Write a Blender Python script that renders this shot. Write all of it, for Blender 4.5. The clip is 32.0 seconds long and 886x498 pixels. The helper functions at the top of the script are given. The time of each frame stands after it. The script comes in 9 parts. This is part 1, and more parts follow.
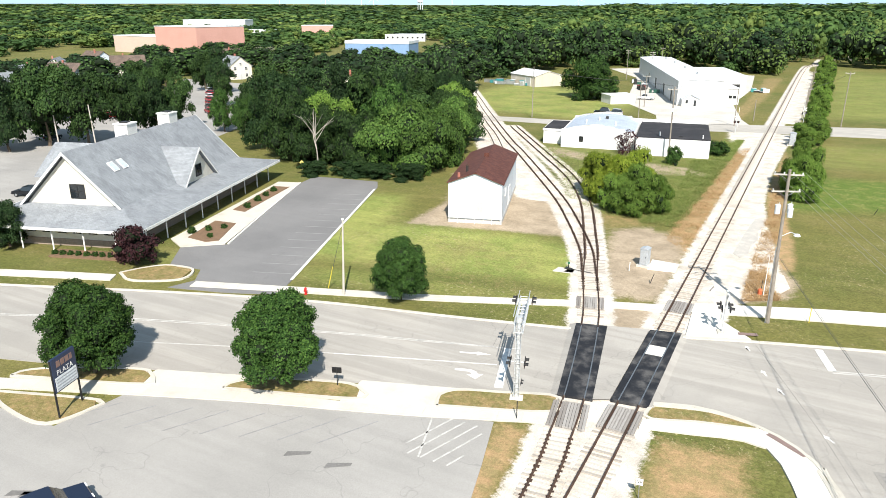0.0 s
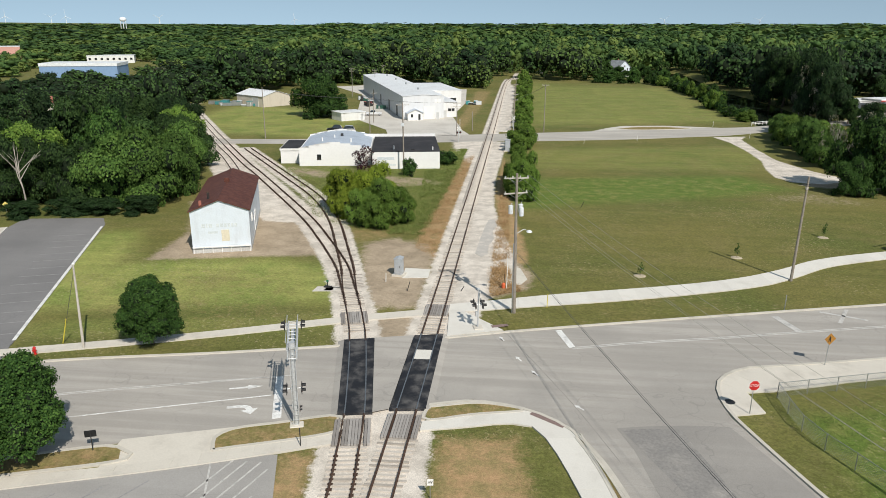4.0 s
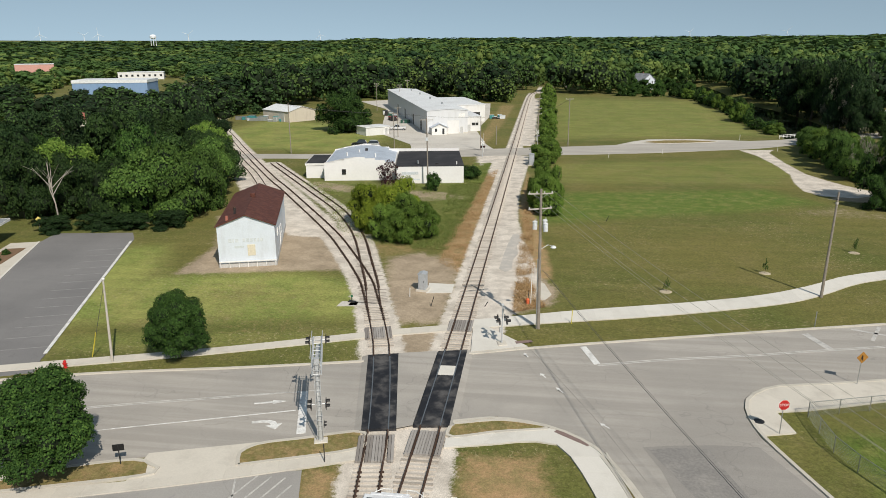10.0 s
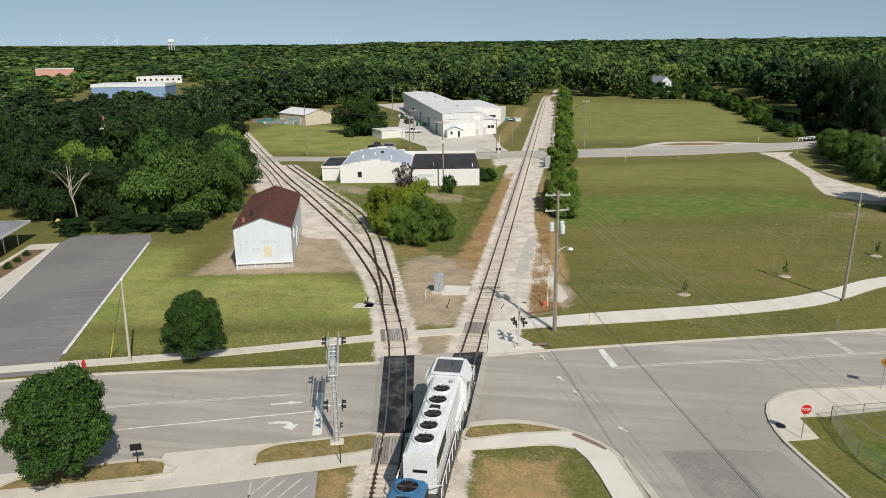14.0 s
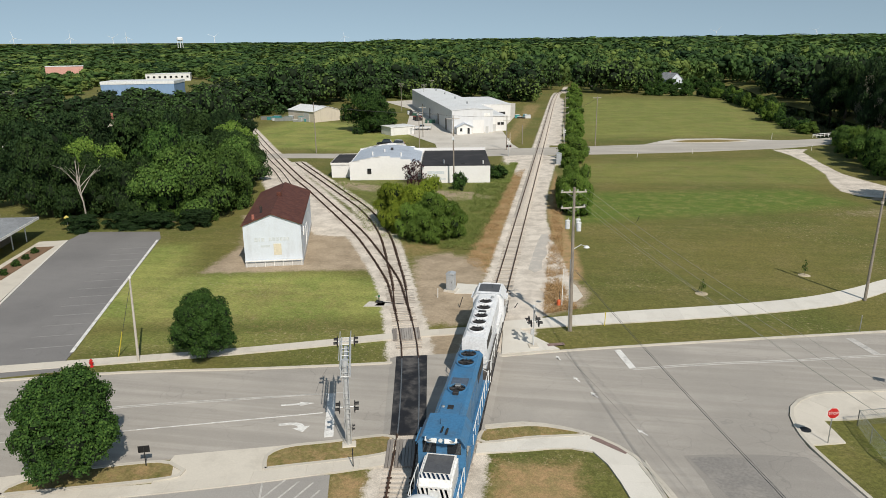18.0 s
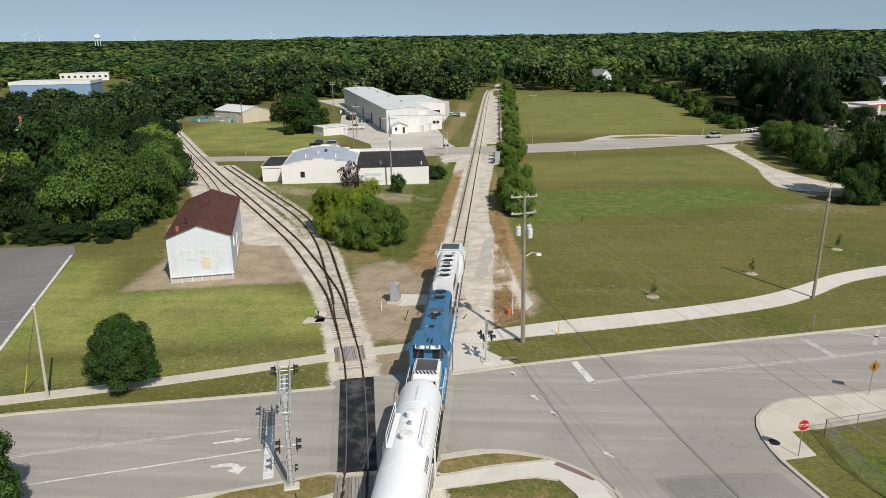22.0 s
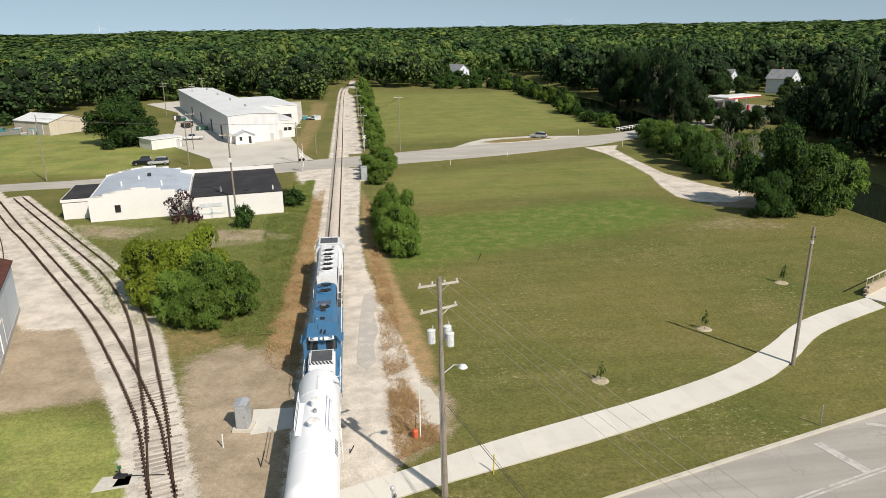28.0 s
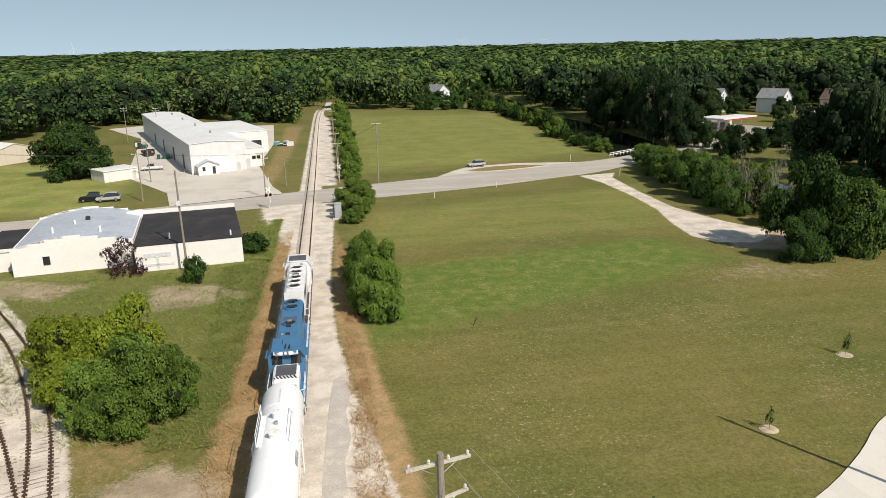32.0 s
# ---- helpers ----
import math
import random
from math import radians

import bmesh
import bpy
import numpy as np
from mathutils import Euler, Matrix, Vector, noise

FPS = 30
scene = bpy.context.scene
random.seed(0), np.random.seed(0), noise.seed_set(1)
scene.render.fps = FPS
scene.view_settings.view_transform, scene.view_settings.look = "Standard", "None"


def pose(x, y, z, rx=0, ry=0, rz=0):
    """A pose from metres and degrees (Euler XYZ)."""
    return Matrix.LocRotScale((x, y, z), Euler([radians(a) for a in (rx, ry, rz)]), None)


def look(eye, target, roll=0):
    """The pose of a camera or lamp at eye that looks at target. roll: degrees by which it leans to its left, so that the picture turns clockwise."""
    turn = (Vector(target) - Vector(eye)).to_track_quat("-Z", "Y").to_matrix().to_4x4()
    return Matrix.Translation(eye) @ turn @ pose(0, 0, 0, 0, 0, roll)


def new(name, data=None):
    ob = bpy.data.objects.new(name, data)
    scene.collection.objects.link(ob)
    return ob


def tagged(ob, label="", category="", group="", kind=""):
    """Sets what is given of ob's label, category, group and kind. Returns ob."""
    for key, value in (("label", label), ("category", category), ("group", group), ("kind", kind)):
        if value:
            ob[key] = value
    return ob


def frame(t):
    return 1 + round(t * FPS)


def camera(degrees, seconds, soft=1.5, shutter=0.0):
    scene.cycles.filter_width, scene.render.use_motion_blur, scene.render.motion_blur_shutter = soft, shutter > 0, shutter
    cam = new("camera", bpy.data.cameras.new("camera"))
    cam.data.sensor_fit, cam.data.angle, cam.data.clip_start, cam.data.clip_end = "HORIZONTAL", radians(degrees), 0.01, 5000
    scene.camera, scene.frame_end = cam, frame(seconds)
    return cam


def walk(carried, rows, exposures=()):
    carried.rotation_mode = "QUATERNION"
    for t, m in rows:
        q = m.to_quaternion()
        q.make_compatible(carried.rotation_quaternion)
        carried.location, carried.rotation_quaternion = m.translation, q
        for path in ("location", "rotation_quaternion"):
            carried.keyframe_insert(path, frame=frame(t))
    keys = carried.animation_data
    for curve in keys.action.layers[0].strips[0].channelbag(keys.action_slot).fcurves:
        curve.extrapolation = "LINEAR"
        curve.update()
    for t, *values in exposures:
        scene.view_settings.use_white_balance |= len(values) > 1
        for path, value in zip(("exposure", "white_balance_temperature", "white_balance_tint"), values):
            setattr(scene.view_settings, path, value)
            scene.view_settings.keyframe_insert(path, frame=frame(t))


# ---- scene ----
# ---------- camera ----------
cam = camera(64.1, 32.0, soft=0.78)
# seconds, x, y, z, heading to the left of +y, pitch, roll
PATH = [
    (0, 9.152, -53.042, 27.778, 27.651, -18.720, 0.097),
    (0.5, 8.355, -53.318, 27.680, 6.386, -18.619, 0.659),
    (1, 7.906, -53.394, 27.692, 5.147, -18.350, 0.684),
    (1.5, 7.803, -53.419, 27.735, 5.239, -18.128, 0.606),
    (2, 7.779, -53.425, 27.761, 5.414, -17.944, 0.507),
    (2.5, 7.797, -53.407, 27.830, 5.595, -17.763, 0.375),
    (3, 7.815, -53.430, 27.895, 5.764, -17.600, 0.318),
    (3.5, 7.794, -53.453, 27.931, 5.896, -17.436, 0.237),
    (5.5, 7.872, -53.534, 28.083, 6.565, -16.854, 0.003),
    (6, 7.869, -53.545, 28.110, 6.713, -16.764, -0.077),
    (6.5, 7.855, -53.581, 28.163, 6.866, -16.670, -0.099),
    (7, 7.857, -53.556, 28.210, 7.049, -16.595, -0.139),
    (7.5, 7.844, -53.556, 28.229, 7.227, -16.513, -0.184),
    (8, 7.816, -53.519, 28.253, 7.366, -16.423, -0.183),
    (8.5, 7.796, -53.504, 28.244, 7.541, -16.357, -0.208),
    (9, 7.797, -53.493, 28.242, 7.727, -16.297, -0.284),
    (9.5, 7.788, -53.483, 28.211, 7.897, -16.238, -0.274),
    (10, 7.778, -53.462, 28.206, 8.047, -16.203, -0.330),
    (10.5, 7.777, -53.463, 28.154, 8.208, -16.152, -0.375),
    (11, 7.771, -53.435, 28.115, 8.358, -16.097, -0.381),
    (11.5, 7.760, -53.449, 28.109, 8.512, -16.079, -0.446),
    (12, 7.708, -53.440, 28.090, 8.645, -16.043, -0.421),
    (12.5, 7.702, -53.402, 28.075, 8.828, -15.999, -0.478),
    (13, 7.717, -53.356, 28.055, 9.012, -15.964, -0.516),
    (13.5, 7.680, -53.340, 28.043, 9.177, -15.949, -0.520),
    (14, 7.622, -53.310, 27.995, 9.302, -15.931, -0.563),
    (14.5, 7.538, -53.269, 27.902, 9.417, -15.924, -0.514),
    (16.5, 7.167, -52.767, 27.640, 9.911, -15.982, -0.537),
    (17, 7.068, -52.553, 27.647, 10.054, -16.036, -0.616),
    (17.5, 6.963, -52.313, 27.601, 10.196, -16.051, -0.599),
    (18, 6.869, -52.074, 27.639, 9.947, -16.117, -0.646),
    (18.5, 6.737, -51.809, 27.673, 7.007, -16.222, -0.704),
    (19, 6.581, -51.534, 27.716, 6.668, -16.269, -0.694),
    (19.5, 6.480, -51.207, 27.708, 6.181, -16.292, -0.683),
    (20, 6.207, -50.840, 27.677, 5.779, -16.319, -0.707),
    (20.5, 6.024, -50.349, 27.632, 5.729, -16.285, -0.689),
    (21, 5.825, -49.655, 27.587, 5.812, -16.270, -0.698),
    (21.5, 5.599, -48.726, 27.542, 5.836, -16.265, -0.711),
    (22, 5.360, -47.601, 27.566, 4.525, -16.369, -0.745),
    (22.5, 5.113, -46.239, 27.563, 3.856, -16.493, -0.847),
    (23, 4.898, -44.651, 27.526, 2.669, -16.595, -0.867),
    (23.5, 4.699, -42.841, 27.495, 1.338, -16.743, -0.955),
    (24, 4.486, -40.942, 27.492, -0.040, -16.874, -0.999),
    (24.5, 4.212, -38.911, 27.494, -1.403, -16.985, -0.983),
    (25, 3.976, -36.780, 27.559, -2.676, -17.076, -0.881),
    (25.5, 3.794, -34.526, 27.579, -3.804, -17.142, -0.922),
    (27.5, 3.242, -25.271, 27.824, -6.892, -17.121, -0.954),
    (28, 3.297, -22.967, 27.868, -7.175, -17.002, -0.901),
    (28.5, 3.337, -20.710, 27.899, -7.428, -16.900, -0.977),
    (29, 3.426, -18.543, 27.919, -7.679, -16.748, -0.993),
    (29.5, 3.535, -16.480, 27.989, -7.903, -16.612, -1.032),
    (30, 3.726, -14.477, 28.043, -8.098, -16.431, -1.053),
    (30.5, 3.961, -12.536, 28.041, -8.299, -16.250, -1.086),
    (31, 4.210, -10.618, 28.053, -8.481, -16.009, -1.108),
    (31.5, 4.450, -8.765, 28.082, -8.670, -15.800, -1.142),
    (32, 4.680, -6.971, 28.104, -8.853, -15.599, -1.180),]


def eye_pose(x, y, z, yaw, pitch, roll):
    """A camera pose from a place, a heading, a pitch and a roll in degrees."""
    a, b = radians(yaw), radians(pitch)
    d = Vector((-math.sin(a) * math.cos(b), math.cos(a) * math.cos(b), math.sin(b)))
    return look((x, y, z), Vector((x, y, z)) + d, roll)


walk(cam, [(r[0], eye_pose(*r[1:])) for r in PATH],
     exposures=[(0, 0.86, 6350, 10), (0.5, 0.80, 6350, 10), (1.0, 0.59, 6350, 10), (2.0, 0.36, 6380, 10), (3.0, 0.17, 6400, 10), (4.5, 0.04, 6430, 10), (6.0, -0.04, 6450, 10), (8.0, -0.06, 6520, 10),
                (12.0, -0.06, 6650, 10.5), (20.0, -0.06, 6600, 10.5), (23.0, -0.10, 6600, 11), (25.5, 0.02, 6700, 11), (28.0, 0.14, 6800, 12), (32.0, 0.16, 6950, 13)])

# ---------- light ----------
SUN_EL, SUN_ROT = 44.0, 148.2
world = bpy.data.worlds.new("world")
scene.world = world
world.use_nodes = True
wn = world.node_tree
bg = wn.nodes["Background"]
sky = wn.nodes.new("ShaderNodeTexSky")
sky.sky_type = 'NISHITA'
sky.sun_disc = False
sky.sun_elevation, sky.sun_rotation = radians(SUN_EL), radians(SUN_ROT)
sky.altitude = 0
sky.air_density, sky.dust_density, sky.ozone_density = 1.0, 0.35, 1.6
haze = wn.nodes.new("ShaderNodeHueSaturation")
haze.inputs["Saturation"].default_value = 0.72
haze.inputs["Hue"].default_value = 0.475
wn.links.new(sky.outputs[0], haze.inputs["Color"])
# a hazy summer sky: nearly one tone down to the horizon
coord = wn.nodes.new("ShaderNodeTexCoord")
lift = wn.nodes.new("ShaderNodeVectorMath")
lift.operation = 'ADD'
lift.inputs[1].default_value = (0, 0, 0.22)
wn.links.new(coord.outputs["Generated"], lift.inputs[0])
wn.links.new(lift.outputs[0], sky.inputs[0])
wn.links.new(haze.outputs[0], bg.inputs[0])
bg.inputs[1].default_value = 0.112
sun_data = bpy.data.lights.new("sun", 'SUN')
sun_data.energy, sun_data.angle, sun_data.color = 4.25, radians(0.55), (1.0, 0.945, 0.85)
sun = new("sun", sun_data)
s_dir = Vector((math.sin(radians(SUN_ROT)) * math.cos(radians(SUN_EL)), math.cos(radians(SUN_ROT)) * math.cos(radians(SUN_EL)), math.sin(radians(SUN_EL))))
sun.matrix_world = look(s_dir * 200, (0, 0, 0))

# ---------- materials ----------


class Nodes:
    """A short way to write node materials."""

    def __init__(self, name, rough=0.8, metal=0.0, spec=0.3):
        self.m = bpy.data.materials.new(name)
        self.m.use_nodes = True
        self.t = self.m.node_tree
        self.p = self.t.nodes["Principled BSDF"]
        self.p.inputs["Roughness"].default_value = rough
        self.p.inputs["Metallic"].default_value = metal
        self.p.inputs["Specular IOR Level"].default_value = spec
        self.co = self.t.nodes.new("ShaderNodeNewGeometry").outputs["Position"]

    def put(self, socket, value):
        if isinstance(value, bpy.types.NodeSocket):
            self.t.links.new(value, socket)
        elif isinstance(value, (tuple, list)) and len(value) == 3 and socket.type == 'RGBA':
            socket.default_value = (*value, 1)
        else:
            socket.default_value = value

    def local(self):
        self.co = self.t.nodes.new("ShaderNodeTexCoord").outputs["Object"]
        return self

    def scaled(self, v):
        n = self.t.nodes.new("ShaderNodeVectorMath")
        n.operation = 'MULTIPLY'
        self.put(n.inputs[0], self.co)
        n.inputs[1].default_value = v
        return n.outputs[0]

    def noise(self, scale, detail=4, rough=0.55, co=None):
        n = self.t.nodes.new("ShaderNodeTexNoise")
        n.inputs["Scale"].default_value = scale
        n.inputs["Detail"].default_value = detail
        n.inputs["Roughness"].default_value = rough
        self.put(n.inputs["Vector"], co or self.co)
        return n.outputs["Fac"]

    def ramp(self, fac, a, b, lo=0.0, hi=1.0):
        n = self.t.nodes.new("ShaderNodeMapRange")
        n.interpolation_type = 'SMOOTHSTEP'
        self.put(n.inputs["Value"], fac)
        n.inputs["From Min"].default_value, n.inputs["From Max"].default_value = a, b
        n.inputs["To Min"].default_value, n.inputs["To Max"].default_value = lo, hi
        return n.outputs[0]

    def mix(self, fac, a, b, kind='MIX'):
        n = self.t.nodes.new("ShaderNodeMix")
        n.data_type, n.blend_type = 'RGBA', kind
        self.put(n.inputs[0], fac)
        self.put(n.inputs[6], a)
        self.put(n.inputs[7], b)
        return n.outputs[2]

    def math(self, op, a, b=0.0):
        n = self.t.nodes.new("ShaderNodeMath")
        n.operation = op
        self.put(n.inputs[0], a)
        self.put(n.inputs[1], b)
        return n.outputs[0]

    def random(self):
        return self.t.nodes.new("ShaderNodeObjectInfo").outputs["Random"]

    def island(self):
        return self.t.nodes.new("ShaderNodeNewGeometry").outputs["Random Per Island"]

    def attr(self, name):
        n = self.t.nodes.new("ShaderNodeAttribute")
        n.attribute_name = name
        return n

    def value(self, col, fac, lo, hi):
        """col, made darker or lighter by fac."""
        n = self.t.nodes.new("ShaderNodeHueSaturation")
        self.put(n.inputs["Color"], col)
        self.put(n.inputs["Value"], self.ramp(fac, 0.0, 1.0, lo, hi))
        return n.outputs[0]

    def bump(self, height, strength=0.3, dist=0.02):
        n = self.t.nodes.new("ShaderNodeBump")
        n.inputs["Strength"].default_value, n.inputs["Distance"].default_value = strength, dist
        self.put(n.inputs["Height"], height)
        self.put(self.p.inputs["Normal"], n.outputs[0])

    def done(self, col):
        self.put(self.p.inputs["Base Color"], col)
        return self.m


def stained(name, col, dark, rough=0.8, metal=0.0, big=0.3, small=6.0, amount=0.6, bump=0.15, local=False, grain=0.12, spec=0.3):
    """A plain surface with stains at a large scale and grain at a small one."""
    k = Nodes(name, rough, metal, spec)
    if local:
        k.local()
    a = k.ramp(k.noise(big, 5, 0.6), 0.42, 0.72, 0, amount)
    c = k.mix(a, col, dark)
    g = k.noise(small, 3, 0.6)
    c = k.value(c, g, 1 - grain * 2, 1 + grain * 2)
    if bump:
        k.bump(g, bump, 0.02)
    return k.done(c)


def asphalt(name, col, dark, tar=True, lanes=0.7):
    k = Nodes(name, 0.88, 0, 0.25)
    wide = k.ramp(k.noise(0.07, 5, 0.6), 0.35, 0.7)
    c = k.mix(wide, col, dark)
    # wheel lanes and streaks, long in the road's direction
    n = k.t.nodes.new("ShaderNodeMapping")
    n.inputs["Rotation"].default_value = (0, 0, radians(-15))
    n.inputs["Scale"].default_value = (0.03, 0.75, 1)
    k.put(n.inputs["Vector"], k.co)
    streak = k.ramp(k.noise(1.0, 4, 0.55, n.outputs[0]), 0.36, 0.62, 0, lanes)
    c = k.mix(streak, c, tuple(v * 0.72 for v in col))
    if tar:
        v = k.t.nodes.new("ShaderNodeTexVoronoi")
        v.feature = 'DISTANCE_TO_EDGE'
        v.inputs["Scale"].default_value = 0.11
        w = k.t.nodes.new("ShaderNodeVectorMath")
        w.operation = 'ADD'
        k.put(w.inputs[0], k.co)
        nz = k.t.nodes.new("ShaderNodeTexNoise")
        nz.inputs["Scale"].default_value = 0.35
        k.put(nz.inputs["Vector"], k.co)
        s = k.t.nodes.new("ShaderNodeVectorMath")
        s.operation = 'SCALE'
        s.inputs["Scale"].default_value = 5.0
        k.put(s.inputs[0], nz.outputs["Color"])
        k.put(w.inputs[1], s.outputs[0])
        k.put(v.inputs["Vector"], w.outputs[0])
        crack = k.ramp(v.outputs["Distance"], 0.0, 0.006, 0.2, 0)
        c = k.mix(crack, c, (0.09, 0.09, 0.088))
    g = k.noise(14, 2, 0.7)
    c = k.value(c, g, 0.86, 1.14)
    k.bump(g, 0.25, 0.01)
    return k.done(c)


def concrete(name, col, dark):
    k = Nodes(name, 0.85, 0, 0.25)
    c = k.mix(k.ramp(k.noise(0.4, 5, 0.65), 0.45, 0.75, 0, 0.7), col, dark)
    c = k.value(c, k.random(), 0.965, 1.03)
    g = k.noise(9, 3, 0.7)
    c = k.value(c, g, 0.9, 1.1)
    k.bump(g, 0.2, 0.01)
    return k.done(c)


def leaves(name, dark, mid, light):
    k = Nodes(name, 0.7, 0, 0.12)
    k.local()
    r = k.island()
    c = k.mix(k.ramp(r, 0.0, 0.6), dark, mid)
    c = k.mix(k.ramp(r, 0.55, 1.0, 0, 0.85), c, light)
    c = k.mix(k.ramp(k.noise(0.5, 3), 0.35, 0.7, 0, 0.45), c, dark)
    c = k.value(c, k.random(), 0.78, 1.22)
    k.put(k.p.inputs["Base Color"], c)
    tr = k.t.nodes.new("ShaderNodeBsdfTranslucent")
    k.put(tr.inputs["Color"], k.mix(0.3, c, light))
    mx = k.t.nodes.new("ShaderNodeMixShader")
    mx.inputs[0].default_value = 0.13
    k.t.links.new(k.p.outputs[0], mx.inputs[1])
    k.t.links.new(tr.outputs[0], mx.inputs[2])
    k.t.links.new(mx.outputs[0], k.t.nodes["Material Output"].inputs[0])
    return k.m


def ground_material():
    """Grass, straw, bare soil and gravel, laid out by the sheet's own cover map."""
    k = Nodes("ground_cover", 0.95, 0, 0.15)
    cov = k.attr("cover")
    sep = k.t.nodes.new("ShaderNodeSeparateColor")
    k.put(sep.inputs[0], cov.outputs["Color"])
    rag = k.math('SUBTRACT', k.noise(0.9, 5, 0.7), 0.5)
    fine = k.math('SUBTRACT', k.noise(5.0, 3, 0.7), 0.5)

    def edge(v, w=0.16):
        e = k.math('ADD', v, k.math('MULTIPLY', rag, 0.75))
        e = k.math('ADD', e, k.math('MULTIPLY', fine, 0.5))
        return k.ramp(e, 0.5 - w, 0.5 + w)
    # grass
    grass = k.mix(k.ramp(k.noise(0.035, 5, 0.6), 0.35, 0.68), (0.158, 0.145, 0.044), (0.105, 0.120, 0.031))
    lawn = k.attr("lawn").outputs["Color"]
    sunny = k.mix(k.ramp(k.noise(0.12, 5, 0.65), 0.38, 0.66), (0.278, 0.288, 0.084), (0.178, 0.224, 0.054))
    grass = k.mix(k.ramp(lawn, 0.1, 0.9), grass, sunny)
    grass = k.mix(k.ramp(k.noise(0.16, 5, 0.7), 0.44, 0.68, 0, 0.5), grass, (0.192, 0.163, 0.063))
    grass = k.mix(k.ramp(k.noise(0.6, 4, 0.7), 0.62, 0.8, 0, 0.4), grass, (0.072, 0.100, 0.026))
    grass = k.mix(k.ramp(k.noise(0.33, 7, 0.8), 0.60, 0.72, 0, 0.6), grass, (0.36, 0.30, 0.17))
    # mown lanes
    mow = k.t.nodes.new("ShaderNodeMapping")
    mow.inputs["Rotation"].default_value = (0, 0, radians(20))
    mow.inputs["Scale"].default_value = (0.02, 0.55, 1)
    k.put(mow.inputs["Vector"], k.co)
    grass = k.value(grass, k.noise(1.0, 2, 0.5, mow.outputs[0]), 0.88, 1.12)
    lush = k.mix(k.ramp(k.noise(0.5, 4), 0.4, 0.7), (0.098, 0.152, 0.027), (0.180, 0.200, 0.055))
    c = k.mix(k.ramp(cov.outputs["Alpha"], 0.1, 0.9, 0, 0.9), grass, lush)
    tuft = k.noise(3.2, 4, 0.75)
    c = k.value(c, k.ramp(tuft, 0.2, 0.8), 0.74, 1.26)
    # clover and dry specks in loose drifts
    drift = k.ramp(k.noise(0.075, 4, 0.6), 0.44, 0.62, 0.15, 1)
    speck = k.math('MULTIPLY', k.ramp(k.noise(2.3, 3, 0.85), 0.57, 0.65), drift)
    c = k.mix(k.math('MULTIPLY', speck, 0.72), c, (0.40, 0.34, 0.20))
    c = k.value(c, k.noise(0.85, 4, 0.65), 0.80, 1.20)
    straw = k.mix(k.ramp(k.noise(0.7, 4, 0.7), 0.35, 0.65), (0.41, 0.265, 0.140), (0.28, 0.215, 0.100))
    straw = k.value(straw, tuft, 0.7, 1.3)
    c = k.mix(edge(sep.outputs["Blue"], 0.3), c, straw)
    soil = k.mix(k.ramp(k.noise(0.3, 5, 0.65), 0.35, 0.7), (0.42, 0.335, 0.24), (0.29, 0.23, 0.16))
    soil = k.value(soil, k.noise(2.5, 4, 0.7), 0.75, 1.25)
    c = k.mix(edge(sep.outputs["Green"], 0.2), c, soil)
    stone = k.mix(k.ramp(k.noise(0.35, 5, 0.65), 0.35, 0.7), (0.69, 0.625, 0.545), (0.46, 0.41, 0.35))
    stone = k.value(stone, k.ramp(k.noise(7.0, 3, 0.8), 0.2, 0.8), 0.92, 1.06)
    c = k.mix(edge(sep.outputs["Red"], 0.14), c, stone)
    c = k.value(c, k.ramp(k.noise(11.0, 3, 0.8), 0.25, 0.75), 0.84, 1.16)
    k.bump(tuft, 0.3, 0.08)
    return k.done(c)


GROUND = ground_material()
ROAD = asphalt("road_asphalt", (0.432, 0.400, 0.358), (0.328, 0.306, 0.277))
ROAD_OLD = asphalt("old_pale_asphalt", (0.50, 0.465, 0.415), (0.41, 0.38, 0.335))
LOT = asphalt("lot_asphalt", (0.225, 0.217, 0.212), (0.178, 0.172, 0.170), lanes=0.12)
PLAZA = asphalt("plaza_asphalt", (0.375, 0.355, 0.33), (0.30, 0.285, 0.265), lanes=0.25)
DARKPATCH = stained("fresh_asphalt", (0.016, 0.017, 0.021), (0.13, 0.123, 0.118), 0.75, big=0.7, small=9, amount=0.85)
FADEPATCH = stained("worn_asphalt", (0.235, 0.222, 0.207), (0.32, 0.298, 0.27), 0.9, big=0.35, small=5, amount=0.95)
RELAID = asphalt("relaid_asphalt", (0.335, 0.312, 0.283), (0.27, 0.253, 0.232), lanes=0.3)
LANEPATCH = stained("crumbled_asphalt", (0.45, 0.42, 0.38), (0.57, 0.52, 0.46), 0.9, big=0.8, small=6, amount=0.9)
CONC = concrete("sidewalk_concrete", (0.60, 0.555, 0.48), (0.46, 0.42, 0.36))
CONC_NEW = concrete("new_concrete", (0.66, 0.63, 0.57), (0.56, 0.53, 0.47))
KERB = concrete("kerb_concrete", (0.55, 0.51, 0.44), (0.40, 0.37, 0.32))
DIRTROAD = stained("packed_gravel_road", (0.56, 0.525, 0.47), (0.45, 0.415, 0.365), 0.95, big=0.15, small=3, amount=0.8, bump=0.3)
WHITE_LINE = stained("road_paint", (0.74, 0.73, 0.70), (0.42, 0.40, 0.38), 0.7, big=1.2, small=8, amount=0.8, bump=0)
FAINT_LINE = stained("faint_bay_paint", (0.30, 0.29, 0.285), (0.225, 0.217, 0.212), 0.85, big=1.0, small=7, amount=0.9, bump=0)
OLD_LINE = stained("worn_road_paint", (0.52, 0.50, 0.47), (0.34, 0.33, 0.31), 0.8, big=1.4, small=7, amount=0.9, bump=0)
RUST = stained("rusty_rail", (0.095, 0.058, 0.042), (0.055, 0.038, 0.030), 0.75, 0.35, big=0.8, small=12)
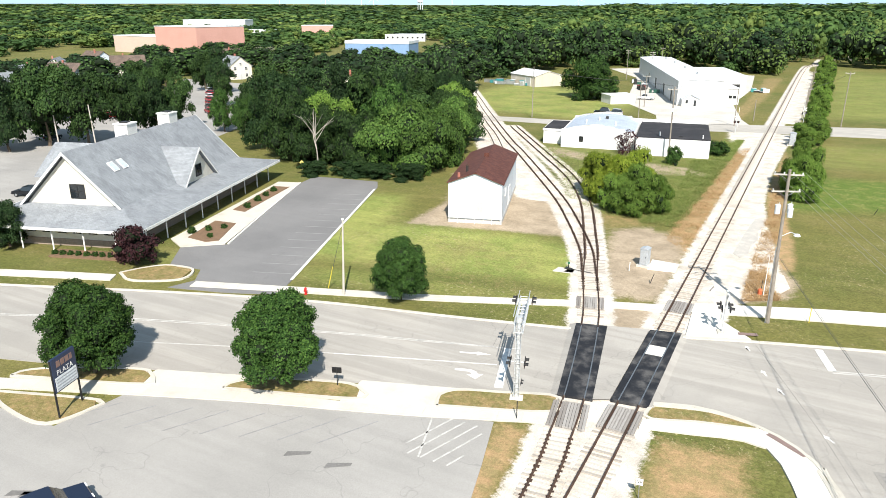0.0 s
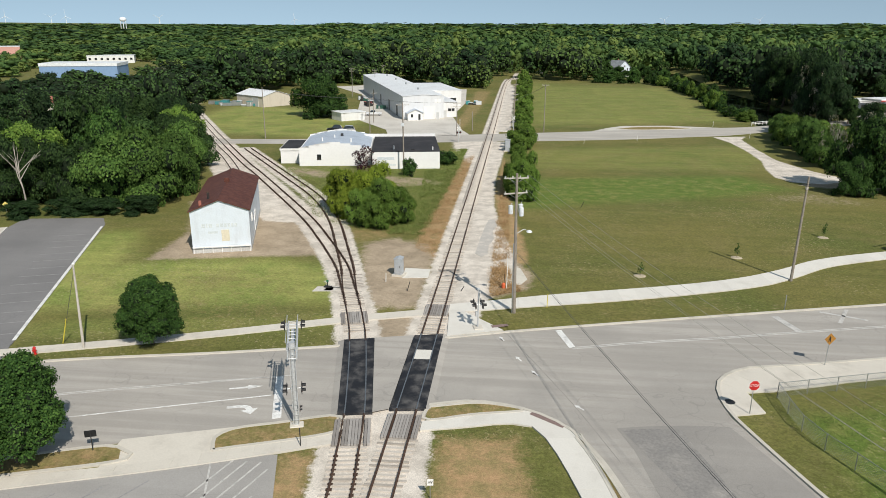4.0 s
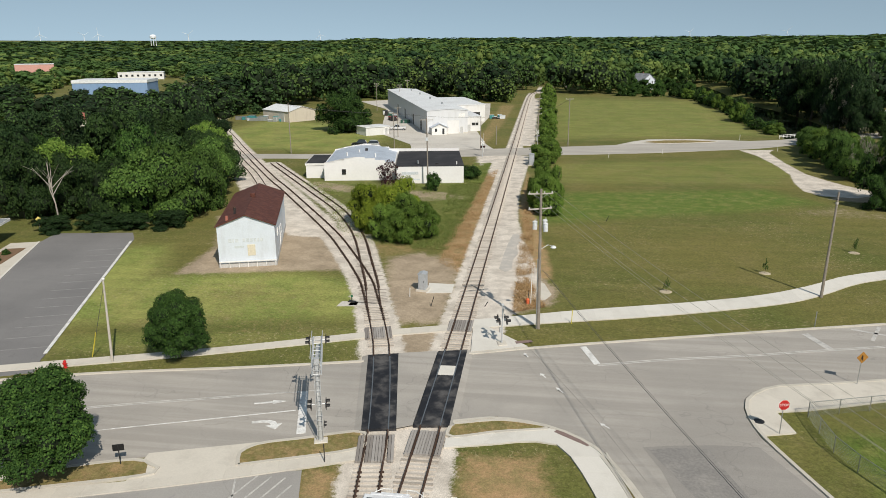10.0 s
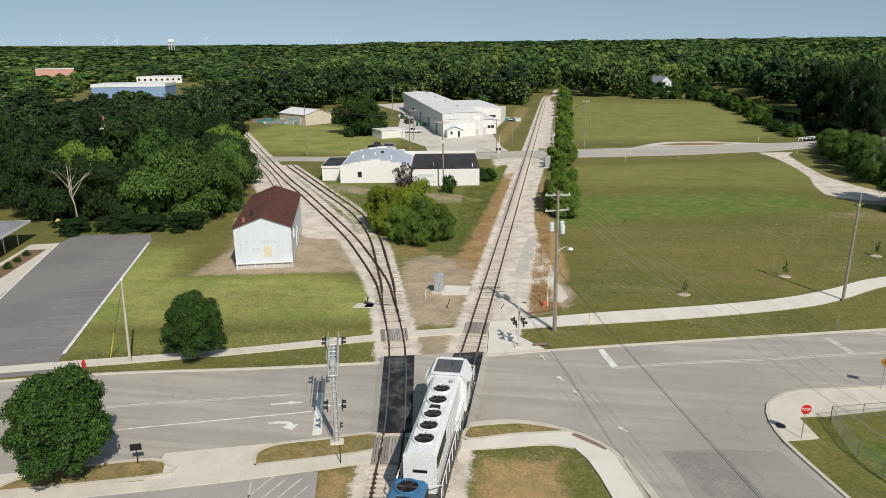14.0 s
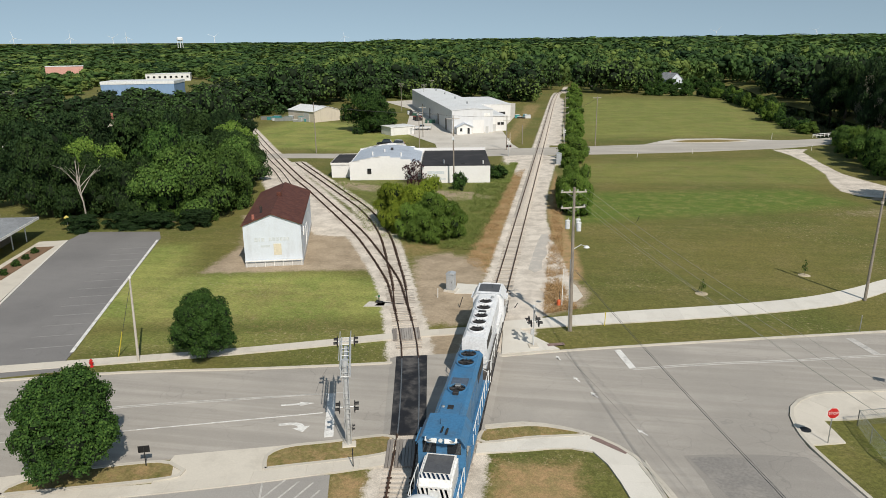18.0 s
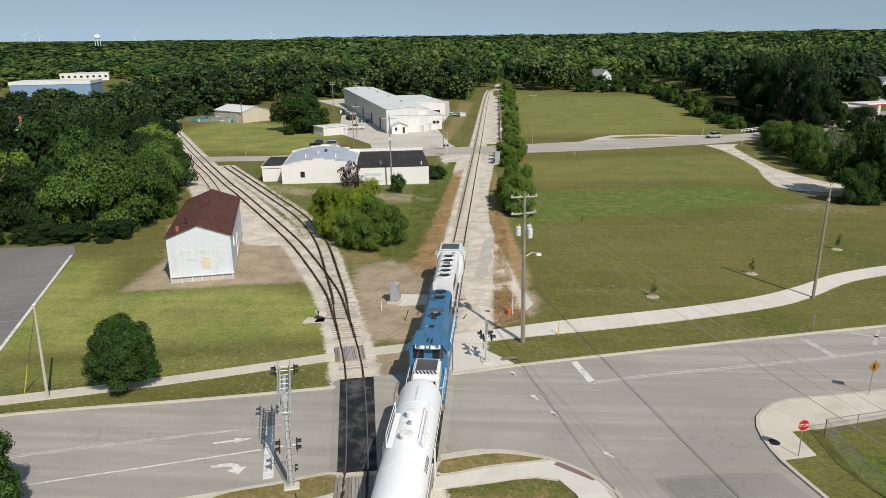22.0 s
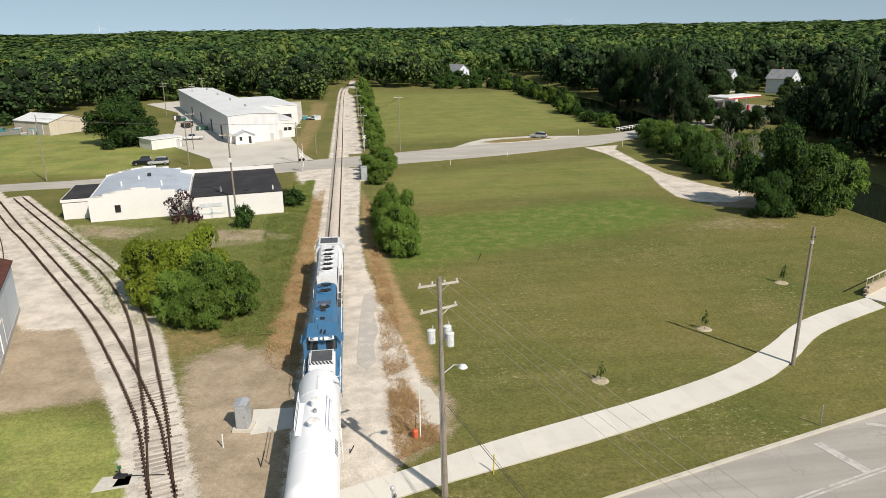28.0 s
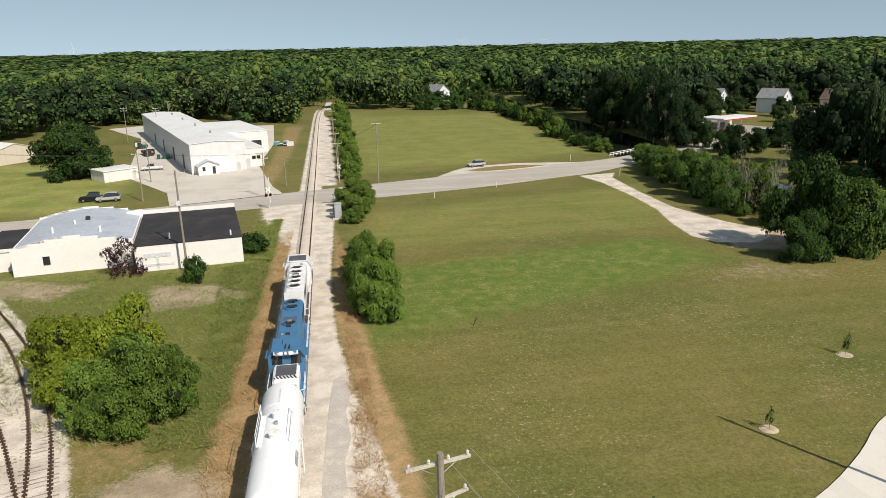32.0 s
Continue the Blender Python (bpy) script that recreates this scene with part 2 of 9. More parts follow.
SHINE = stained("polished_rail", (0.50, 0.48, 0.46), (0.33, 0.30, 0.28), 0.32, 0.9, big=0.6, small=12, amount=0.5)
BARK = stained("bark", (0.115, 0.088, 0.062), (0.06, 0.046, 0.034), 0.95, big=2, small=14, bump=0.6, local=True)
DEADWOOD = stained("dead_wood", (0.40, 0.36, 0.31), (0.26, 0.23, 0.19), 0.9, big=2, small=12, local=True)
LEAF = leaves("maple_leaves", (0.020, 0.048, 0.011), (0.042, 0.092, 0.018), (0.084, 0.152, 0.031))
LEAF_DARK = leaves("dark_leaves", (0.011, 0.026, 0.009), (0.023, 0.048, 0.015), (0.042, 0.074, 0.023))
LEAF_LIME = leaves("lime_leaves", (0.095, 0.140, 0.014), (0.175, 0.228, 0.022), (0.260, 0.300, 0.040))
LEAF_MID = leaves("elm_leaves", (0.068, 0.126, 0.020), (0.126, 0.210, 0.034), (0.200, 0.280, 0.054))
LEAF_ELM = leaves("edge_leaves", (0.042, 0.084, 0.018), (0.076, 0.142, 0.028), (0.126, 0.202, 0.043))
LEAF_GREY = leaves("willow_leaves", (0.088, 0.106, 0.056), (0.150, 0.169, 0.094), (0.224, 0.237, 0.138))
LEAF_RED = leaves("purple_leaves", (0.022, 0.010, 0.012), (0.046, 0.017, 0.021), (0.077, 0.033, 0.033))
LEAF_OAK = leaves("oak_leaves", (0.018, 0.039, 0.011), (0.035, 0.069, 0.018), (0.062, 0.108, 0.028))
LEAF_BARE = leaves("sparse_leaves", (0.150, 0.142, 0.100), (0.235, 0.222, 0.160), (0.31, 0.295, 0.22))
# Near-black colour paints the shade seen in gaps between leaf clumps.
SHADE_CORE = stained("crown_shade", (0.008, 0.016, 0.005), (0.016, 0.030, 0.008), 0.95, big=1.0, small=3, bump=0)
# ---------- building helpers ----------


def part(name, bm, material, parent=None, label=""):
    """Link a bmesh as one mesh object under a thing or a part."""
    me = bpy.data.meshes.new(name)
    bm.normal_update()
    bm.to_mesh(me)
    bm.free()
    return part_mesh(name, me, material, parent, label)


def part_mesh(name, me, material, parent=None, label=""):
    if material and not me.materials:
        me.materials.append(material)
    ob = new(name, me)
    if parent:
        ob.parent = parent
    if label:
        ob["label"] = label
    return ob


def thing(name, label, category, m=None, group="", kind=""):
    ob = new(name)
    ob.empty_display_size = 0.3
    if m is not None:
        ob.matrix_world = m
    return tagged(ob, label, category, group, kind)


def box(bm, x0, x1, y0, y1, z0, z1, bevel=0.0):
    vs = [bm.verts.new(p) for p in ((x0, y0, z0), (x1, y0, z0), (x1, y1, z0), (x0, y1, z0), (x0, y0, z1), (x1, y0, z1), (x1, y1, z1), (x0, y1, z1))]
    fs = [bm.faces.new([vs[i] for i in f]) for f in ((3, 2, 1, 0), (4, 5, 6, 7), (0, 1, 5, 4), (1, 2, 6, 5), (2, 3, 7, 6), (3, 0, 4, 7))]
    if bevel:
        es = list({e for f in fs for e in f.edges})
        bmesh.ops.bevel(bm, geom=es, offset=bevel, segments=1, affect='EDGES')
    return bm


def bx(x0, x1, y0, y1, z0, z1, bevel=0.0):
    return box(bmesh.new(), x0, x1, y0, y1, z0, z1, bevel)


def rod(bm, a, b, r0, r1=None, seg=8, caps=True):
    a, b = Vector(a), Vector(b)
    r1 = r0 if r1 is None else r1
    q = (b - a).to_track_quat('Z', 'Y')
    rings = []
    for p, r in ((a, r0), (b, r1)):
        rings.append([bm.verts.new(p + q @ Vector((r * math.cos(2 * math.pi * i / seg), r * math.sin(2 * math.pi * i / seg), 0))) for i in range(seg)])
    for i in range(seg):
        bm.faces.new((rings[0][i], rings[0][(i + 1) % seg], rings[1][(i + 1) % seg], rings[1][i]))
    if caps:
        bm.faces.new(rings[0][::-1])
        bm.faces.new(rings[1])
    return bm


def rd(a, b, r0, r1=None, seg=8):
    return rod(bmesh.new(), a, b, r0, r1, seg)


def tube(bm, pts, r, seg=6):
    for a, b in zip(pts, pts[1:]):
        rod(bm, a, b, r, r, seg)
    return bm


def lathe(bm, profile, centre=(0, 0, 0), seg=16, axis='z'):
    """Turn a profile of (radius, height) round an axis."""
    rings = []
    for r, h in profile:
        ring = []
        for i in range(seg):
            a = 2 * math.pi * i / seg
            c, s = r * math.cos(a), r * math.sin(a)
            p = (c, s, h) if axis == 'z' else (c, h, s) if axis == 'y' else (h, c, s)
            ring.append(bm.verts.new(Vector(centre) + Vector(p)))
        rings.append(ring)
    flip = axis == 'y'
    for r0, r1 in zip(rings, rings[1:]):
        for i in range(seg):
            f = (r0[i], r0[(i + 1) % seg], r1[(i + 1) % seg], r1[i])
            bm.faces.new(f[::-1] if flip else f)
    a, b = rings[0], rings[-1]
    bm.faces.new(a if flip else a[::-1])
    bm.faces.new(b[::-1] if flip else b)
    return bm


def prism(bm, outline, z0, z1):
    """A flat outline (x, y), counter-clockwise, raised from z0 to z1."""
    lo = [bm.verts.new((x, y, z0)) for x, y in outline]
    hi = [bm.verts.new((x, y, z1)) for x, y in outline]
    n = len(outline)
    top = bm.faces.new(hi)
    bot = bm.faces.new(lo[::-1])
    for i in range(n):
        bm.faces.new((lo[i], lo[(i + 1) % n], hi[(i + 1) % n], hi[i]))
    if n > 4:
        bmesh.ops.triangulate(bm, faces=[top, bot])
    return bm


def section(bm, outline, y0, y1, axis='y'):
    """An outline in x and z, drawn out from y0 to y1 (or an outline in y and z drawn out in x)."""
    def at(p, d):
        return (p[0], d, p[1]) if axis == 'y' else (d, p[0], p[1])
    a = [bm.verts.new(at(p, y0)) for p in outline]
    b = [bm.verts.new(at(p, y1)) for p in outline]
    n = len(outline)
    ends = [bm.faces.new(a), bm.faces.new(b[::-1])]
    for i in range(n):
        bm.faces.new((a[(i + 1) % n], a[i], b[i], b[(i + 1) % n]))
    if n > 4:
        bmesh.ops.triangulate(bm, faces=ends)
    bmesh.ops.recalc_face_normals(bm, faces=bm.faces)
    return bm


def ccw(poly):
    s = sum(a[0] * b[1] - b[0] * a[1] for a, b in zip(poly, poly[1:] + poly[:1]))
    return poly if s > 0 else poly[::-1]


def resample(pts, step):
    """A smooth line (Catmull-Rom) through pts, stepped evenly."""
    p = [np.array(q, float) for q in pts]
    p = [2 * p[0] - p[1]] + p + [2 * p[-1] - p[-2]]
    fine = []
    for i in range(1, len(p) - 2):
        for u in np.linspace(0, 1, 40, endpoint=False):
            fine.append(0.5 * (2 * p[i] + (p[i + 1] - p[i - 1]) * u + (2 * p[i - 1] - 5 * p[i] + 4 * p[i + 1] - p[i + 2]) * u**2
                               + (3 * p[i] - p[i - 1] - 3 * p[i + 1] + p[i + 2]) * u**3))
    fine.append(p[-2])
    fine = np.array(fine)
    d = np.concatenate([[0], np.cumsum(np.linalg.norm(np.diff(fine, axis=0), axis=1))])
    n = max(2, int(round(d[-1] / step)) + 1)
    s = np.linspace(0, d[-1], n)
    return np.stack([np.interp(s, d, fine[:, k]) for k in range(fine.shape[1])], 1)


def beside(line, off):
    """The line moved to its right by off."""
    t = np.gradient(line, axis=0)
    t /= np.linalg.norm(t, axis=1)[:, None]
    return line + off * np.stack([t[:, 1], -t[:, 0]], 1)


def ribbon(bm, left, right, z0, z1):
    """A slab between two lines of the same number of points."""
    vs = [[bm.verts.new((*p, z)) for p in line] for line in (left, right) for z in (z0, z1)]
    l0, l1, r0, r1 = vs
    for i in range(len(left) - 1):
        bm.faces.new((l1[i], r1[i], r1[i + 1], l1[i + 1]))
        bm.faces.new((l0[i], l1[i], l1[i + 1], l0[i + 1]))
        bm.faces.new((r1[i], r0[i], r0[i + 1], r1[i + 1]))
    bm.faces.new((l0[0], r0[0], r1[0], l1[0]))
    bm.faces.new((l1[-1], r1[-1], r0[-1], l0[-1]))
    bmesh.ops.recalc_face_normals(bm, faces=bm.faces)
    return bm


def slab(name, outline, z0, z1, material, label, category="ground"):
    ob = part(name, prism(bmesh.new(), ccw(outline), z0, z1), material)
    return tagged(ob, label, category, kind="structure")


def kerb(pts, width=0.28, z=0.15, step=1.5):
    line = resample(pts, step)
    ob = part("kerb", ribbon(bmesh.new(), beside(line, -width / 2), beside(line, width / 2), -0.05, z), KERB)
    return tagged(ob, "pale worn concrete kerb along the roadway", "kerb", kind="structure")


def dist_line(P, line):
    """Distance of points P from a line of points."""
    best = np.full(len(P), 1e9)
    for a, b in zip(line[:-1], line[1:]):
        d = b - a
        u = np.clip(((P - a) @ d) / max(d @ d, 1e-9), 0, 1)
        best = np.minimum(best, np.linalg.norm(P - a - u[:, None] * d, axis=1))
    return best


def dist_poly(P, poly):
    """Signed distance of points P from an outline, negative inside."""
    q = np.array(poly + poly[:1], float)
    d = dist_line(P, q)
    inside = np.zeros(len(P), bool)
    for a, b in zip(q[:-1], q[1:]):
        hit = (a[1] > P[:, 1]) != (b[1] > P[:, 1])
        x = a[0] + (P[:, 1] - a[1]) * (b[0] - a[0]) / (b[1] - a[1] if b[1] != a[1] else 1e-9)
        inside ^= hit & (P[:, 0] < x)
    return np.where(inside, -d, d)


# ---------- lines of the plan ----------
main_line = resample([(0, -90), (0, 0), (0, 150), (0, 330), (3, 380), (14, 440), (40, 520)], 1.0)
siding_line = resample([(-1.2, -60), (-1.6, -34), (-2.1, -24), (-2.65, -16), (-3.35, -10.85), (-3.95, -6.25), (-5.9, 3.4), (-7.4, 9.6), (-9.75, 17.2), (-11.05, 21),
                        (-13.05, 26.8), (-15.6, 32.5), (-18.4, 38.3), (-22.7, 46.8), (-27.8, 55.7), (-35.2, 68), (-44.3, 83), (-52, 95.3), (-76, 136.3), (-88, 157.5), (-125, 222)], 1.0)
branch_line = resample([(-9.75, 17.2), (-10.85, 21), (-12.45, 26.8), (-14.8, 34), (-18.9, 46.3), (-22.8, 55.7), (-28.0, 65.8), (-36, 78.5), (-46, 94.2), (-58, 113)], 1.0)
FAR_KERB = [(-160, -50), (-110, -30.5), (-64.8, -13), (-48.6, -6.6), (-32.8, -1.2), (-18.4, 2.1), (-8.1, 4.7), (1.6, 7.5), (7.6, 9.6), (17.9, 12.7), (29.5, 16.1), (46, 20.8), (90, 33), (160, 52)]
NEAR_KERB = [(-160, -65), (-110, -45), (-64.8, -28), (-45.3, -22.2), (-27.5, -15.4), (-22.8, -13.6), (-16.8, -11.7), (-8.6, -8.7), (-5.1, -7.3), (1.5, -4.9), (5, -3.9)]
NORTH_A = [(-200, 100), (-110, 111), (-64, 119.6), (-43.7, 121.5), (-10.5, 128.7), (-3.5, 130.5), (11.3, 133.2), (25.9, 136.6), (39.7, 140.5), (55.7, 146.5), (66, 150.5), (80, 160), (95, 170), (130, 188), (220, 225)]
NORTH_B = [(-200, 108), (-110, 119), (-67, 127), (-51, 128.8), (-27, 135.5), (-5.6, 143), (13.7, 149.2), (28, 153.7), (39.5, 158.5), (55, 163.5), (66, 166), (76.4, 169.5), (90, 177.5), (126, 197), (216, 236)]

spur_line = resample([(-80, 137), (-71.8, 123.2), (-65.3, 112), (-58, 100), (-50.6, 86.5), (-45.5, 76.2), (-41.5, 67)], 1.0)

# ---------- ground ----------


def grid_axis(lo, hi, step, far):
    near = np.arange(lo, hi + 0.01, step)
    out = [hi + step * 2 * 1.35**i for i in range(40)]
    out = [v for v in out if v < far]
    neg = [lo - step * 2 * 1.35**i for i in range(40)]
    neg = [v for v in neg if v > -far]
    return np.array(neg[::-1] + list(near) + out)


def soft(d, w):
    """1 well inside, 0 well outside, one half on the edge."""
    return np.clip(0.5 - d / (2 * w), 0, 1)


def ground():
    xs, ys = grid_axis(-95, 95, 0.6, 4800), grid_axis(-62, 200, 0.6, 4800)
    X, Y = np.meshgrid(xs, ys)
    P = np.stack([X.ravel(), Y.ravel()], 1)
    n = len(P)
    x, y = P.T
    dm = np.abs(x)
    dm = np.where(y > 330, dist_line(P, main_line[410:]), dm)
    ds = np.full(n, 1e9)
    near = (y > -62) & (y < 225) & (x < 20) & (x > -135)
    ds[near] = dist_line(P[near], siding_line[::4])
    db = np.full(n, 1e9)
    db[near] = dist_line(P[near], branch_line[::4])
    red = soft(dm - 2.3, 1.0)
    red = np.maximum(red, soft(ds - 2.2, 1.0))
    red = np.maximum(red, soft(db - 1.9, 0.9))
    # gravel lane beside the main track, and the bare ground round the siding
    for poly, w in (([(0, 8), (4.5, 8), (4.6, 17), (7.3, 23), (8.3, 28), (7.7, 34), (6.9, 40), (5.6, 48), (4.9, 55), (4.1, 62), (3.8, 72), (3.7, 84), (4.1, 100), (4.6, 118), (4.6, 131), (0, 131)], 0.9),
                    ([(-48, 72), (-30, 47), (-23, 47), (-36, 72), (-60, 112), (-72, 126), (-77, 126)], 1.5),
                    ([(-4.0, -22), (3.0, -22), (2.2, -7), (-4.4, -8)], 0.9),
                    ([(-8, 120), (-3, 100), (0, 100), (0, 132), (-9, 130)], 2.0),
                    ([(60.5, 147), (62.4, 138), (62.8, 124), (62.0, 110), (59.6, 99), (58.8, 91), (60.5, 87), (66, 85.5), (70, 88), (71.8, 92.5), (69, 98), (67, 105), (65.6, 112), (65.9, 126), (67.0, 143), (70, 149)], 0.8),
                    ([(1.0, 150), (5.5, 150), (5.2, 330), (1, 330)], 1.5)):
        red = np.maximum(red, soft(dist_poly(P, poly), w))
    green = np.zeros(n)
    for poly, w in (([(-38.5, 27.2), (-31, 28.6), (-25.5, 30), (-16, 31.5), (-17, 36.5), (-22, 44), (-30, 56), (-40, 64), (-47, 58), (-43, 50), (-39, 40)], 1.6),
                    ([(-8.4, 14), (-1.2, 14.5), (-1.4, 31), (-4, 38), (-9, 41), (-13, 37.5), (-11.5, 27)], 2.2),
                    ([(-7.4, 5.5), (-0.8, 7), (-0.8, 13), (-8.6, 11)], 0.8),
                    ([(-18, 73), (-6, 76), (-7, 82), (-19, 84)], 2.2),
                    ([(-43, 84), (-30, 80), (-26, 86), (-40, 91)], 2.5),
                    ([(3.8, 17), (9.5, 22), (10.2, 27), (7, 34), (5, 34)], 1.5),
                    ([(61, 84), (70, 79), (78, 80), (73, 93), (66, 92)], 1.8),
                    ([(44, 70), (66, 66), (70, 71), (60, 80)], 3.4)):
        green = np.maximum(green, soft(dist_poly(P, poly), w) * (0.95 if w < 2 else 0.8 if w < 3 else 0.42))
    blue = np.zeros(n)
    for poly, w, s in (([(-5.4, 34), (-1.9, 30), (-1.9, 112), (-4.2, 108), (-4.5, 80), (-4.9, 62), (-5.6, 44)], 1.1, 0.95),
                       ([(6.8, 30), (9.6, 31), (9.0, 42), (7.8, 52), (7.0, 66), (6.2, 90), (4.6, 108), (3.8, 70), (5.4, 50)], 0.9, 0.95),
                       ([(-13, 152), (-8, 152), (-6, 200), (-5, 300), (-14, 296), (-12, 236)], 1.5, 0.5),
                       ([(2.8, -22), (10.4, -22), (8.8, -8.6), (2.6, -9.0)], 1.4, 0.72),
                       ([(-8.6, -22), (-4.2, -22), (-4.8, -11.5), (-7.6, -12.4)], 1.2, 0.72),
                       ([(-20, 34), (-8, 40), (-8, 60), (-14, 66), (-26, 56)], 2.5, 0.45),
                       ([(-27, 2), (-12, 8), (-13, 26), (-20, 30), (-34, 28), (-46, 20), (-41, 8)], 6.0, 0.28)):
        blue = np.maximum(blue, soft(dist_poly(P, poly), w) * s)
    lush = np.zeros(n)
    for poly, w, s in (([(6, 58), (20, 64), (44, 72), (58, 80), (52, 92), (30, 88), (7, 84)], 4.0, 0.95),
                       ([(29.5, -3.5), (60, 5), (60, -40), (33, -40)], 2.0, 0.9),
                       ([(-20, 55), (-9, 44), (-5.2, 46), (-4.8, 100), (-12, 96), (-40, 96), (-44, 92), (-30, 76)], 2.2, 0.45),
                       ([(8, 170), (70, 190), (80, 330), (9, 355)], 10.0, 0.3)):
        lush = np.maximum(lush, soft(dist_poly(P, poly), w) * s)
    me = bpy.data.meshes.new("ground")
    nx, ny = len(xs), len(ys)
    idx = np.arange(n).reshape(ny, nx)
    quads = np.stack([idx[:-1, :-1], idx[:-1, 1:], idx[1:, 1:], idx[1:, :-1]], -1).reshape(-1, 4)
    # the river bed
    z = np.zeros(n)
    rd_ = dist_line(P, np.array(RIVER, float))
    z -= 2.6 * np.clip((RIVER_HALF + 3 - rd_) / 5.0, 0, 1)
    rng = np.random.default_rng(3)
    z += np.where(red > 0.3, rng.normal(0, 0.008, n), rng.normal(0, 0.005, n)) - 0.02
    z += 0.0128 * np.clip(np.hypot(x - 8, y + 50) - 650, 0, None)
    co = np.stack([x, y, z], 1)
    me.vertices.add(n)
    me.vertices.foreach_set("co", co.ravel())
    me.loops.add(quads.size)
    me.loops.foreach_set("vertex_index", quads.ravel())
    me.polygons.add(len(quads))
    me.polygons.foreach_set("loop_start", np.arange(0, quads.size, 4))
    me.update()
    at = me.color_attributes.new("cover", 'FLOAT_COLOR', 'POINT')
    at.data.foreach_set("color", np.stack([red, green, blue, lush], 1).astype(np.float32).ravel())
    lawn = np.zeros(n)
    for poly, w, s in (([(-48, 8), (-8, 16), (-12, 26), (-22, 30), (-40, 27), (-46, 40), (-58, 38)], 3.0, 0.9), ([(-60, -2), (-5, 9), (-5, 14), (-60, 4)], 1.5, 0.45),
                       ([(-100, 140), (-40, 130), (-40, 190), (-100, 215)], 6.0, 0.75), ([(8, 160), (80, 180), (85, 335), (8, 350)], 8.0, 0.55), ([(8, 92), (58, 96), (66, 110), (70, 135), (8, 122)], 5.0, 0.45)):
        lawn = np.maximum(lawn, soft(dist_poly(P, poly), w) * s)
    at = me.color_attributes.new("lawn", 'FLOAT_COLOR', 'POINT')
    at.data.foreach_set("color", np.stack([lawn, lawn, lawn, lawn], 1).astype(np.float32).ravel())
    me.polygons.foreach_set("use_smooth", np.ones(len(quads), bool))
    return tagged(part_mesh("ground", me, GROUND), "flat mown grass with bare soil, straw and gravel", "ground", kind="structure")


RIVER = [(112, -200), (104, -60), (98, 20), (93, 60), (93, 110), (93, 150), (92, 178), (98, 215), (100, 260), (96, 330), (110, 460)]
RIVER_HALF = 9.0
ground()
# ---------- water ----------
wk = Nodes("river_water", 0.08, 0, 0.5)
wk.bump(wk.noise(1.2, 3), 0.12, 0.05)
WATER = wk.done((0.016, 0.022, 0.014))
line = resample(RIVER, 8.0)
tagged(part("water", ribbon(bmesh.new(), beside(line, -11), beside(line, 11), -1.6, -1.2), WATER), "dark still river water between wooded banks", "river", kind="structure")

# ---------- roads ----------
RZ = 0.03


def road(name, a, b, n, z, material, label):
    """A roadway between two kerb lines."""
    la, lb = resample(a, 1.0), resample(b, 1.0)
    ia, ib = np.linspace(0, len(la) - 1, n), np.linspace(0, len(lb) - 1, n)
    la = np.stack([np.interp(ia, np.arange(len(la)), la[:, k]) for k in (0, 1)], 1)
    lb = np.stack([np.interp(ib, np.arange(len(lb)), lb[:, k]) for k in (0, 1)], 1)
    return tagged(part(name, ribbon(bmesh.new(), la, lb, -0.1, z), material), label, "road", kind="structure")


road("road", FAR_KERB, NEAR_KERB[:-1] + [(5, -3.6), (24, 2.0), (31.3, 5.1), (40.1, 7.6), (90, 21.5), (160, 41)], 160, RZ, ROAD, "wide pale grey asphalt street crossing the railway")
road("road_north", NORTH_B, NORTH_A, 110, RZ, ROAD_OLD, "pale asphalt street beyond the field")
# the side street, joining with flared corners
slab("road_side", [(5, -3.9), (8.9, -4.7), (11.9, -6.7), (13.6, -9.4), (15.2, -14), (17.5, -24), (20, -40), (24, -70), (42, -70), (34, -36), (29.3, -19), (27.1, -12.6), (25.7, -8.2), (24.5, -4.2), (24.3, -2.0),
                   (24.4, 0), (25.0, 1.9), (26.3, 3.4), (28.2, 4.6), (31.3, 5.3), (24, 8), (5, 2)], -0.1, RZ + 0.006, ROAD, "pale asphalt side street meeting the main street", "road")
slab("road_patch", [(15.7, -6.7), (18.0, -6.2), (20.7, -5.8), (24.0, -5.6), (25.6, -9.4), (27.0, -13), (29.0, -19.4), (33.6, -36), (41, -69), (26, -69), (21.4, -40), (19.0, -24), (17.2, -13.4), (16.6, -9.6)], -0.05, RZ + 0.012, RELAID, "darker relaid asphalt across the side street", "road patch")
slab("road_patch_worn", [(16.0, -6.9), (18.3, -6.5), (20.4, -6.4), (20.9, -9.0), (21.7, -12), (24.6, -24), (21.2, -24), (19.0, -14), (17.4, -10.2)], -0.05, RZ + 0.016, FADEPATCH, "darker worn asphalt repair in the side street", "road patch")
kerb(FAR_KERB[:7] + [(-7.9, 4.8)])
kerb([(1.5, 7.6), (7.6, 9.75), (17.9, 12.9), (29.5, 16.3), (46, 21), (90, 33.2), (160, 52.2)])
kerb([(1.5, -5.0), (5, -4.0), (8.9, -4.75), (11.8, -6.75), (13.5, -9.5), (15.1, -14), (17.4, -24), (20, -40), (24, -68)])
kerb([(34.3, -36), (29.5, -19), (27.3, -12.6), (25.9, -8.2), (24.75, -4.2), (24.5, -2.0), (24.6, 0), (25.2, 1.8), (26.4, 3.2), (28.3, 4.4), (31.3, 5.1), (40.1, 7.4), (90, 21.2), (160, 40.8)])

# raised grass islands and verges between street and walk
VERGE = 0.10


